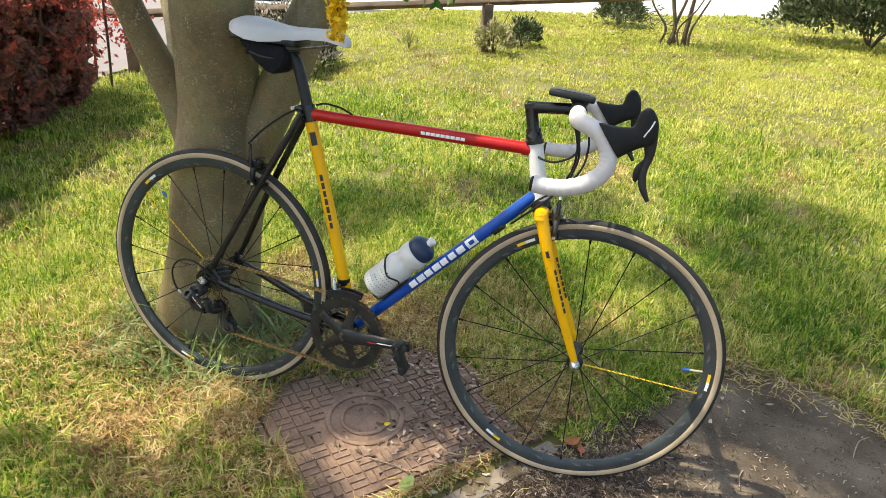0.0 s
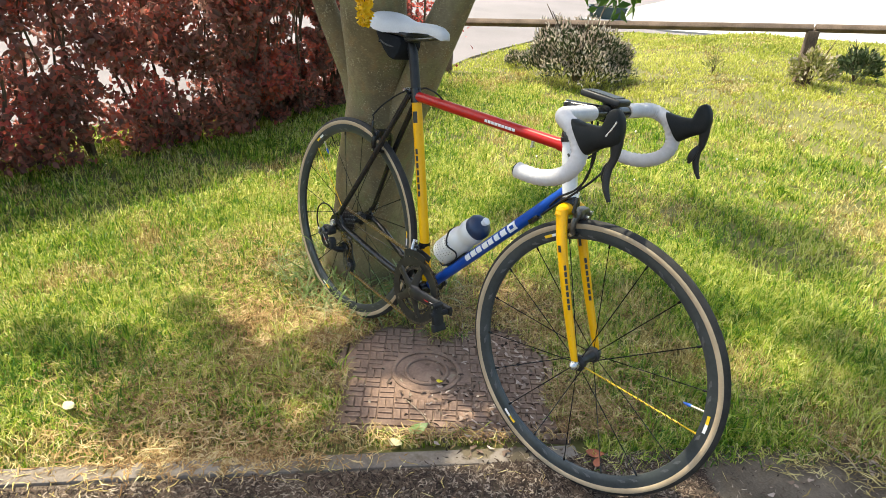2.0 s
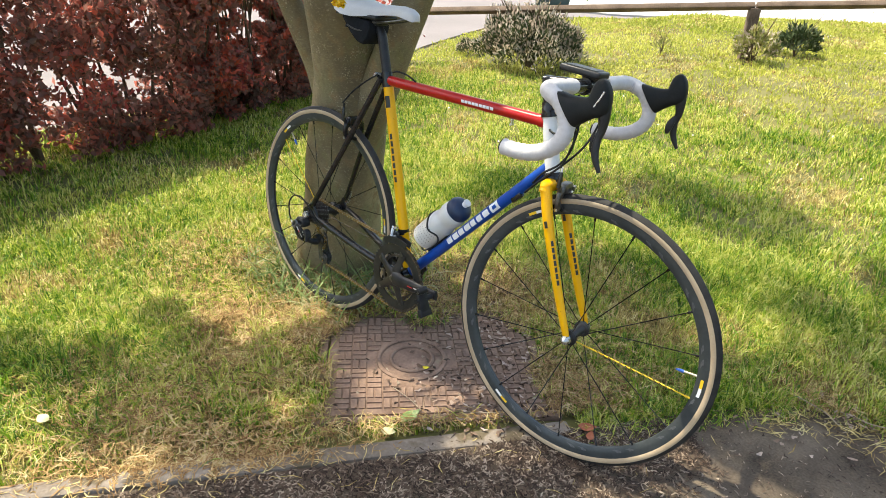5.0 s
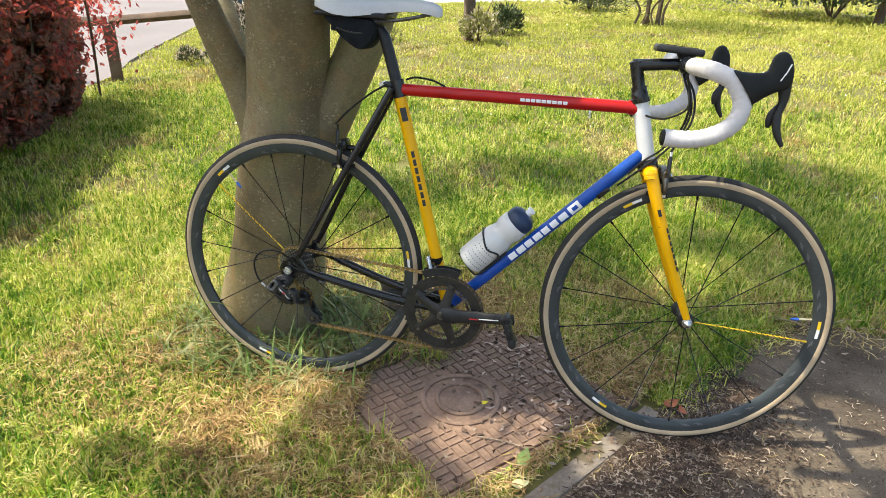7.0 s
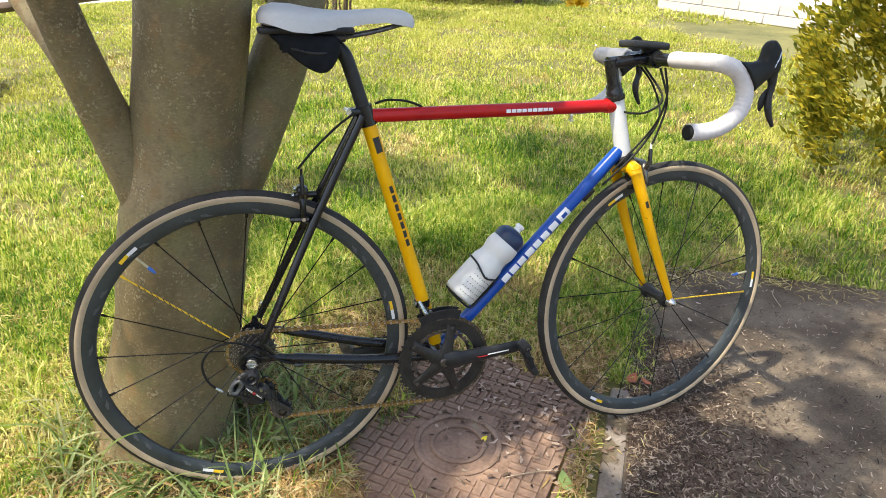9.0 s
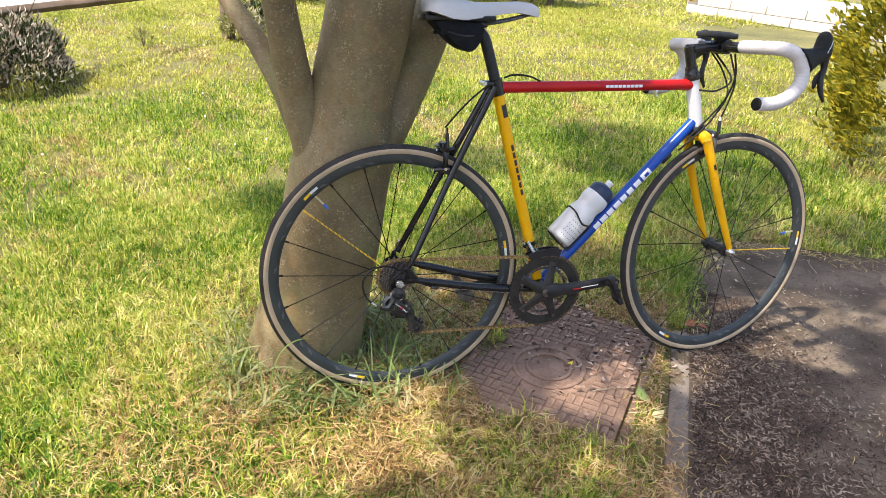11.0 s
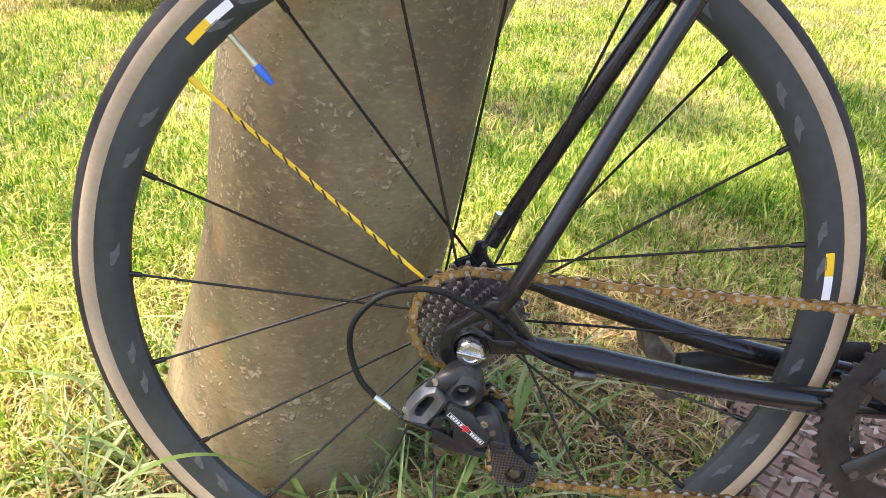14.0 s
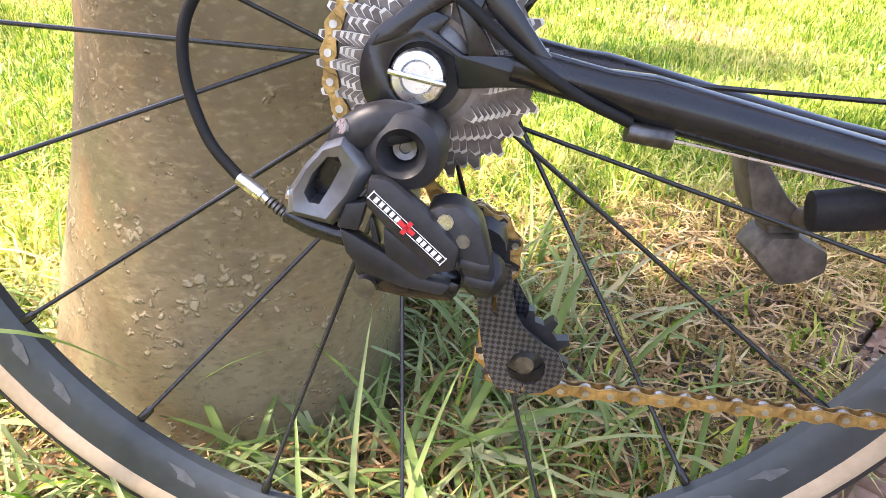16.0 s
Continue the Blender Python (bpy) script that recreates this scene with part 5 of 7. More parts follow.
def rear_derailleur():
    # upper knuckle with its deep socket
    bm = bmesh.new()
    lathe(bm, [(0.001, -0.080), (0.0052, -0.080), (0.0062, -0.0905), (0.0095, -0.0945), (0.0145, -0.0915), (0.0168, -0.084), (0.0162, -0.067), (0.001, -0.067)], 30, False, Matrix.Translation((-0.004, 0, 0.309)))
    body = part("rear_derailleur", bm, M_CARBON, bike, "black rear derailleur")
    bm = tube(bmesh.new(), smooth_path([(0.002, -0.082, 0.318), (-0.010, -0.086, 0.319), (-0.022, -0.088, 0.315), (-0.031, -0.088, 0.307)], 4), [0.006, 0.007, 0.008, 0.0085, 0.009, 0.009, 0.009, 0.0085, 0.008, 0.0075, 0.007, 0.006, 0.005], 12, flat=0.8)
    part("shoulder", bm, M_CARBON, body)
    bm = bmesh.new()
    lathe(bm, [(0.001, -0.0815), (0.0022, -0.0815), (0.0024, -0.083), (0.0048, -0.0835), (0.005, -0.0805)], 12, False, Matrix.Translation((-0.004, 0, 0.309)))
    part("pivot_bolt", bm, M_DARKSTEEL, body)
    # grey forged link with its slot
    bm = bmesh.new()
    outer = [(-0.025, 0.3155), (-0.015, 0.303), (-0.021, 0.291), (-0.031, 0.280), (-0.049, 0.284), (-0.0475, 0.294), (-0.0405, 0.304), (-0.033, 0.312)]
    inner = [(-0.0275, 0.3075), (-0.0262, 0.3045), (-0.0305, 0.2965), (-0.0355, 0.2888), (-0.0395, 0.2893), (-0.0412, 0.2932), (-0.0378, 0.3005), (-0.0318, 0.3072)]
    n = len(outer)
    rings = [[bm.verts.new((x, y, z)) for x, z in o] for o, y in ((outer, -0.079), (outer, -0.0935), ([(x + (ix - x) * 0.4, z + (iz - z) * 0.4) for (x, z), (ix, iz) in zip(outer, inner)], -0.0972), (inner, -0.0955), (inner, -0.083))]
    for ra, rb in zip(rings, rings[1:]):
        for i in range(n):
            bm.faces.new((ra[i], ra[(i + 1) % n], rb[(i + 1) % n], rb[i]))
    part("bright_link", bm, M_GREY, body, "grey alloy link with an oval slot", 50)
    part("slot_back", plate(bmesh.new(), outer, -0.0835, -0.0795), M_BLACK, body)
    part("cable_bracket", tube(bmesh.new(), [(-0.0515, -0.084, 0.2812), (-0.040, -0.086, 0.277), (-0.027, -0.088, 0.2735)], [0.0045, 0.005, 0.004], 10), M_BLACK, body)
    # open parallelogram plate, inner plate, lower knuckle
    band = plate(bmesh.new(), [(-0.016, 0.301), (-0.008, 0.300), (0.006, 0.288), (0.019, 0.274), (0.017, 0.264), (0.010, 0.263), (-0.010, 0.281), (-0.0175, 0.290)], -0.098, -0.088, None, 0.002)
    link = part("outer_link_plate", band, M_CARBON, body)
    for o, y0 in (([(-0.028, 0.280), (-0.022, 0.277), (-0.010, 0.270), (0.006, 0.260), (0.016, 0.258), (0.012, 0.253), (-0.004, 0.256), (-0.020, 0.262), (-0.026, 0.270)], -0.0965), ([(-0.029, 0.280), (-0.025, 0.290), (-0.0165, 0.291), (-0.0205, 0.279)], -0.0972), ([(-0.0165, 0.2845), (-0.0145, 0.2845), (-0.0120, 0.273), (-0.0155, 0.274)], -0.0955), ([(-0.0105, 0.2815), (0.011, 0.2635), (0.004, 0.259), (-0.010, 0.269), (-0.0108, 0.2755)], -0.0968)):
        part("link_rib", plate(bmesh.new(), o, y0, -0.0875, None, 0.0012), M_CARBON, link)
    bm = plate(bmesh.new(), [(-0.022, 0.266), (-0.004, 0.261), (0.020, 0.254), (0.016, 0.245), (-0.004, 0.246), (-0.018, 0.249), (-0.026, 0.257)], -0.086, -0.07, None, 0.003)
    part("inner_link_plate", bm, M_BLACK, body)
    part("link_pin", tube(bmesh.new(), [(-0.020, -0.078, 0.253), (-0.020, -0.090, 0.252)], 0.0046, 12), M_DARKSTEEL, body)
    bm = plate(bmesh.new(), [(0.004, 0.286), (0.010, 0.290), (0.019, 0.2895), (0.027, 0.283), (0.0305, 0.270), (0.033, 0.258), (0.021, 0.257), (0.018, 0.266), (0.011, 0.278)], -0.0945, -0.072, None, 0.0035)
    part("lower_knuckle", bm, M_CARBON, body)
    for x, z in ((0.0245, 0.2655), (0.0265, 0.2585)):
        part("knuckle_collar", block(bmesh.new(), (0.0125, 0.018, 0.0042), Matrix.Translation((x, -0.086, z)) @ Matrix.Rotation(radians(14), 4, "Y"), 0.0012), M_CARBON, body)
    part("cage_arm", tube(bmesh.new(), smooth_path([(0.027, -0.085, 0.261), (0.028, -0.07, 0.252), (0.028, -0.047, 0.245)], 4), [0.0085] * 5 + [0.0105] * 4, 16), M_CARBON, body)
    bm = bmesh.new()
    part("limit_screw", tube(bm, [(0.013, -0.0955, 0.2835), (0.013, -0.089, 0.2835)], 0.0032, 10), M_STEEL, body)
    part("limit_screw", tube(bmesh.new(), [(0.020, -0.0955, 0.276), (0.020, -0.089, 0.276)], 0.0028, 10), M_DARKSTEEL, body)
    part("limit_screw", tube(bmesh.new(), [(-0.049, -0.092, 0.292), (-0.044, -0.09, 0.2905)], 0.0028, 8), M_STEEL, body)
    part("limit_screw", tube(bmesh.new(), [(-0.0265, -0.093, 0.3185), (-0.0225, -0.088, 0.3165)], 0.0032, 8), M_STEEL, body)
    # printed stripe
    a, b = Vector((-0.0150, -0.0985, 0.2945)), Vector((0.0128, -0.0985, 0.2685))
    d = (b - a).normalized()
    u = Vector((d.z, 0, -d.x))
    bm = bmesh.new()
    def strip(f0, f1, w0, w1, lift=0.0):
        bm.faces.new([bm.verts.new(a.lerp(b, f) + u * w + Vector((0, -lift, 0))) for f, w in ((f0, w0), (f1, w0), (f1, w1), (f0, w1))])
    strip(0, 1, -0.0018, -0.0015)
    strip(0, 1, 0.0015, 0.0018)
    strip(0, 0.012, -0.0021, 0.0021, 0.0001)
    strip(0.988, 1, -0.0021, 0.0021, 0.0001)
    for f in (0.06, 0.13, 0.2, 0.27, 0.34, 0.64, 0.7, 0.77, 0.84, 0.91):
        strip(f, f + 0.045, -0.0011, 0.0011, 0.0002)
    part("lettering", bm, M_DECAL_W, body, "tiny white lettering in a frame")
    bm = bmesh.new()
    for r, w in ((45, 0.0075), (135, 0.006)):
        block(bm, (w, 0.0006, 0.0018), Matrix.Translation(a.lerp(b, 0.49) + Vector((0, -0.0003, 0))) @ Matrix.Rotation(radians(r - 4), 4, "Y"))
    part("emblem", bm, M_DECAL_R, body, "small red emblem")
    # cage and pulleys
    back = [(0.012, 0.262), (0.024, 0.270), (0.036, 0.262), (0.044, 0.230), (0.056, 0.208), (0.064, 0.199), (0.063, 0.185), (0.054, 0.178), (0.042, 0.180), (0.032, 0.190), (0.028, 0.215), (0.014, 0.238)]
    # two slim arms down to a ring round the lower pulley
    front = [(0.036, 0.179), (0.031, 0.189), (0.028, 0.205), (0.026, 0.221), (0.023, 0.245), (0.031, 0.247), (0.0318, 0.230), (0.0335, 0.2195), (0.0358, 0.2185), (0.0345, 0.230), (0.034, 0.247), (0.041, 0.245), (0.043, 0.229), (0.045, 0.219), (0.049, 0.2125), (0.057, 0.205), (0.067, 0.199), (0.0708, 0.190), (0.0685, 0.182), (0.0605, 0.1765)]
    slot = [(0.0508, 0.1752), (0.0508, 0.1806)] + [(0.0515 + 0.0096 * math.cos(radians(a)), 0.1902 + 0.0096 * math.sin(radians(a))) for a in range(-78, 262, 20)] + [(0.0498, 0.1806), (0.0498, 0.1752)]
    for yy, o in ((-0.0145, back), (-0.0395, front + slot)):
        part("cage_plate", plate(bmesh.new(), o, yy - 0.0012, yy + 0.0012), M_WEAVE, body, "woven carbon cage plate")
    bm = bmesh.new()
    tube(bm, [(0.026, -0.040, 0.258), (0.026, -0.05, 0.256)], [0.013, 0.012], 16)
    part("cage_pivot", bm, M_CARBON, body)
    for cx, cz in ((0.022, 0.246), (0.050, 0.193)):
        w = part("jockey_wheel", gear(bmesh.new(), 0.0215, 11, 0.007, 0.012, 0, 0.0028), M_CARBON, body, "black toothed pulley")
        w.matrix_basis = Matrix.Translation((cx, -0.0265, cz))
        bm = bmesh.new()
        lathe(bm, [(0.001, -0.0165), (0.005, -0.0165), (0.0055, -0.0145), (0.0105, -0.005), (0.0125, -0.002), (0.0125, 0.004), (0.0055, 0.0105), (0.001, 0.0105)], 16)
        part("pulley_bolt", bm, M_DARKSTEEL, w)
    bm = bmesh.new()
    for k in range(6):
        q = Vector((-0.0505, -0.084, 0.2785)).lerp(Vector((-0.0585, -0.082, 0.284)), k / 5)
        e = Vector((-0.0505, -0.084, 0.2785)).lerp(Vector((-0.0585, -0.082, 0.284)), (k + 0.6) / 5)
        tube(bm, [q, e], 0.0027 if k % 2 else 0.0022, 10)
    part("spring", bm, M_DARKSTEEL, body)
    bm = bmesh.new()
    tube(bm, [(-0.060, -0.082, 0.285), (-0.0625, -0.081, 0.2868), (-0.0626, -0.081, 0.2869), (-0.0725, -0.079, 0.2935)], [0.0022, 0.0022, 0.0032, 0.0030], 12)
    part("cable_adjuster", bm, M_STEEL, body, "bright barrel adjuster")
    bm = bmesh.new()
    tube(bm, smooth_path([(-0.072, -0.079, 0.293), (-0.085, -0.077, 0.309), (-0.0925, -0.075, 0.335), (-0.0885, -0.074, 0.358), (-0.070, -0.073, 0.378), (-0.045, -0.073, 0.385), (-0.022, -0.073, 0.383), (0.009, -0.074, 0.368), (0.038, -0.074, 0.345), (0.06, -0.073, 0.330), (0.083, -0.068, 0.319)], 7), 0.0024, 10)
    part("shift_cable", bm, M_CABLE, body, "looped black gear cable")
    bm = bmesh.new()
    tube(bm, [(0.082, -0.067, 0.3155), (0.100, -0.066, 0.3125)], 0.0042, 12)
    part("cable_ferrule", bm, M_DARKSTEEL, body)
    bm = bmesh.new()
    tube(bm, [(0.10, -0.066, 0.3125), (0.37, -0.034, 0.255)], 0.0008, 5)
    part("bare_cable", bm, M_STEEL, body)


rear_derailleur()


def skewers_and_small():
    bm = bmesh.new()
    lathe(bm, [(0.003, -0.066), (0.0105, -0.068), (0.0108, -0.077), (0.0098, -0.0785), (0.0068, -0.079), (0.006, -0.0782), (0.001, -0.0782)], 26, False, Matrix.Translation(HUB_R))
    nut = part("skewer_nut", bm, M_STEEL, bike, "bright quick-release nut")
    bm = bmesh.new()
    block(bm, (0.023, 0.003, 0.0024), Matrix.Translation(HUB_R + Vector((0.0, -0.0795, 0.0))) @ Matrix.Rotation(radians(12), 4, "Y"), 0.001)
    part("nut_ridge", bm, M_STEEL, nut)
    bm = bmesh.new()
    lathe(bm, [(0.003, 0.066), (0.011, 0.068), (0.012, 0.076), (0.008, 0.084), (0.001, 0.085)], 20, False, Matrix.Translation(HUB_R))
    tube(bm, smooth_path([HUB_R + Vector((0, 0.08, 0)), HUB_R + Vector((0.02, 0.085, 0.03)), HUB_R + Vector((0.03, 0.082, 0.06))], 4), 0.0045, 8)
    part("skewer_lever", bm, M_STEEL, bike)
    # front derailleur
    bm = bmesh.new()
    c = BB.lerp(SEAT, 0.225)
    tube(bm, [c + Vector((0, 0, -0.008)), c + Vector((-0.002, 0, 0.008))], 0.0168, 20)
    block(bm, (0.018, 0.026, 0.034), Matrix.Translation(c + Vector((-0.004, -0.026, -0.014))) @ Matrix.Rotation(radians(-14), 4, "Y"), 0.005)
    fd = part("front_derailleur", bm, M_BLACK, bike, "black front derailleur with bright links")
    part("pivot_link", tube(bmesh.new(), [c + Vector((-0.016, -0.028, 0.016)), c + Vector((-0.006, -0.042, -0.006)), c + Vector((0.004, -0.044, -0.02))], [0.004, 0.005, 0.004], 10), M_STEEL, fd)
    part("cable_anchor", tube(bmesh.new(), [c + Vector((0.006, -0.036, -0.006)), c + Vector((0.006, -0.044, -0.006))], 0.0042, 12), M_STEEL, fd)
    part("clamp_bolt", tube(bmesh.new(), [c + Vector((-0.019, -0.014, 0.004)), c + Vector((-0.024, -0.014, 0.006))], 0.004, 10), M_STEEL, fd)
    for yy in (-0.037, -0.055):
        o = []
        for k in range(9):
            a = radians(72 + 46 * k / 8)
            o.append((BB.x + 0.124 * math.cos(a), BB.z + 0.124 * math.sin(a)))
        for k in range(9):
            a = radians(118 - 46 * k / 8)
            o.append((BB.x + 0.104 * math.cos(a), BB.z + 0.104 * math.sin(a)))
        part("cage_plate", plate(bmesh.new(), o, yy - 0.001, yy + 0.001), M_CARBON, fd)


skewers_and_small()


def caliper(name, c, fwd):
    """Dual-arm brake caliper round the tyre top; fwd is +1 in front of the fork, -1 behind the stays."""
    bm = bmesh.new()
    x, z = c.x + 0.016 * fwd, c.z
    for s in (-1, 1):
        tube(bm, smooth_path([(x, -s * 0.008, z + 0.014), (x, s * 0.016, z + 0.012), (x, s * 0.030, z - 0.006), (x, s * 0.030, z - 0.026), (x, s * 0.024, z - 0.036)], 4), [0.0105] * 8 + [0.0085] * 9, 12, flat=0.75)
    tube(bm, [(x, -0.03, z + 0.006), (x, -0.042, z + 0.026)], [0.006, 0.0045], 8)
    tube(bm, [(x - 0.03 * fwd, 0, z + 0.004), (x + 0.014 * fwd, 0, z + 0.004)], 0.0065, 12)
    block(bm, (0.022, 0.040, 0.026), Matrix.Translation((x - 0.002 * fwd, -0.004, z + 0.012)), 0.006)
    body = part(name, bm, M_DARKSTEEL if fwd > 0 else M_BLACK, bike, "dark dual-pivot brake caliper with bright bolts")
    for s in (-1, 1):
        bm = bmesh.new()
        block(bm, (0.046, 0.007, 0.010), Matrix.Translation((x - 0.012 * fwd, s * 0.0175, z - 0.036)), 0.0025)
        part("brake_pad", bm, M_RUBBER, body)
        bm = bmesh.new()
        tube(bm, [(x, s * 0.021, z - 0.036), (x, s * 0.036, z - 0.036)], 0.0045, 10)
        part("pad_bolt", bm, M_STEEL, body)
    bm = bmesh.new()
    tube(bm, [(x + 0.014 * fwd, 0, z + 0.004), (x + 0.018 * fwd, 0, z + 0.004)], 0.005, 10)
    part("pivot_bolt", bm, M_STEEL, body)
    part("pivot_bolt", tube(bmesh.new(), [(x + 0.008 * fwd, 0.022, z + 0.012), (x + 0.013 * fwd, 0.022, z + 0.012)], 0.0045, 10), M_STEEL, body)
    part("cable_adjuster", tube(bmesh.new(), [(x, -0.042, z + 0.018), (x, -0.042, z + 0.024), (x, -0.041, z + 0.048), (x, -0.041, z + 0.054)], [0.0055, 0.0048, 0.0046, 0.0030], 10), M_BLACK, body)
    part("cable_ferrule", tube(bmesh.new(), [(x, -0.041, z + 0.053), (x, -0.041, z + 0.066)], 0.0026, 8), M_WHITE if fwd > 0 else M_CABLE, body)
    return body


caliper("rear_brake", Vector((0.139, 0, 0.649)), -1)
fb = caliper("front_brake", Vector((0.862, 0, 0.660)), 1)
fb.matrix_basis = STEERED


# ---- saddle, bars, cables ----
def seat():
    bm = bmesh.new()
    tube(bm, smooth_path([SEAT + Vector((0.002, 0, -0.01)), SEAT + Vector((-0.022, 0, 0.07)), SEAT + Vector((-0.036, 0, 0.108)), SEAT + Vector((-0.058, 0, 0.132))], 5), [0.0136] * 11 + [0.0125] * 5, 18)
    block(bm, (0.05, 0.045, 0.018), Matrix.Translation((0.197, 0, 0.95)), 0.005)
    part("seat_post", bm, M_CARBON, bike, "black seat post")
    # saddle shell: sections from tail to nose
    xs = [0.066, 0.074, 0.094, 0.122, 0.155, 0.188, 0.222, 0.26, 0.30, 0.33, 0.348, 0.354]
    hw = [0.030, 0.055, 0.068, 0.070, 0.062, 0.047, 0.034, 0.025, 0.021, 0.019, 0.015, 0.006]
    zt = [0.990, 1.002, 1.009, 1.008, 1.002, 0.998, 0.997, 0.999, 1.001, 0.998, 0.990, 0.982]
    th = [0.010, 0.020, 0.033, 0.041, 0.038, 0.030, 0.024, 0.020, 0.020, 0.022, 0.018, 0.007]
    n = 14
    bm = bmesh.new()
    rings = []
    for x, w, z, t in zip(xs, hw, zt, th):
        ring = []
        for j in range(n):
            a = math.pi * (j / (n - 1))
            c, s = math.cos(a), math.sin(a)
            yy = w * math.copysign(abs(c) ** 0.7, c)
            zz = z - t + t * (s ** 0.45) - 0.006 * abs(c) ** 2
            ring.append(bm.verts.new((x, yy, zz)))
        rings.append(ring)
    for a, b in zip(rings, rings[1:]):
        for j in range(n - 1):
            bm.faces.new((a[j], a[j + 1], b[j + 1], b[j]))
        bm.faces.new((a[-1], a[0], b[0], b[-1]))
    bm.faces.new(rings[0])
    bm.faces.new(rings[-1])
    sd = part("saddle", bm, M_SADDLE, bike, "white leather racing saddle", 60)
    bm = bmesh.new()
    for s in (-1, 1):
        tube(bm, smooth_path([(0.075, s * 0.03, 0.968), (0.12, s * 0.022, 0.95), (0.20, s * 0.021, 0.948), (0.27, s * 0.018, 0.958), (0.33, s * 0.008, 0.972)], 4), 0.0036, 8)
    part("saddle_rails", bm, M_DARKSTEEL, sd)
    bm = bmesh.new()
    m = Matrix.Translation((0.15, 0, 0.962))
    block(bm, (0.17, 0.085, 0.012), m, 0.005)
    part("saddle_base", bm, M_CARBON, sd)


seat()


def saddle_bag():
    base = thing("saddle_bag", "small black nylon bag strapped under the white saddle", "saddle bag", pose(0, 0, 0, -LEAN, 0, 0))
    bm = bmesh.new()
    plate(bm, [(0.080, 0.957), (0.097, 0.941), (0.129, 0.910), (0.160, 0.889), (0.184, 0.886), (0.202, 0.908), (0.212, 0.936), (0.205, 0.954), (0.12, 0.960)], -0.040, 0.040, None, 0.012)
    part("pouch", bm, M_CLOTH, base)
    bm = bmesh.new()
    tube(bm, smooth_path([(0.12, -0.0415, 0.932), (0.155, -0.0415, 0.924), (0.197, -0.036, 0.924)], 4), 0.0022, 6)
    part("zip", bm, M_DECAL_K, base)
    for x in (0.11, 0.165):
        part("strap", tube(bmesh.new(), [(x, -0.034, 0.925), (x, -0.030, 0.962), (x, 0.030, 0.962), (x, 0.034, 0.925)], 0.006, 8, flat=0.4), M_CLOTH, base)


saddle_bag()


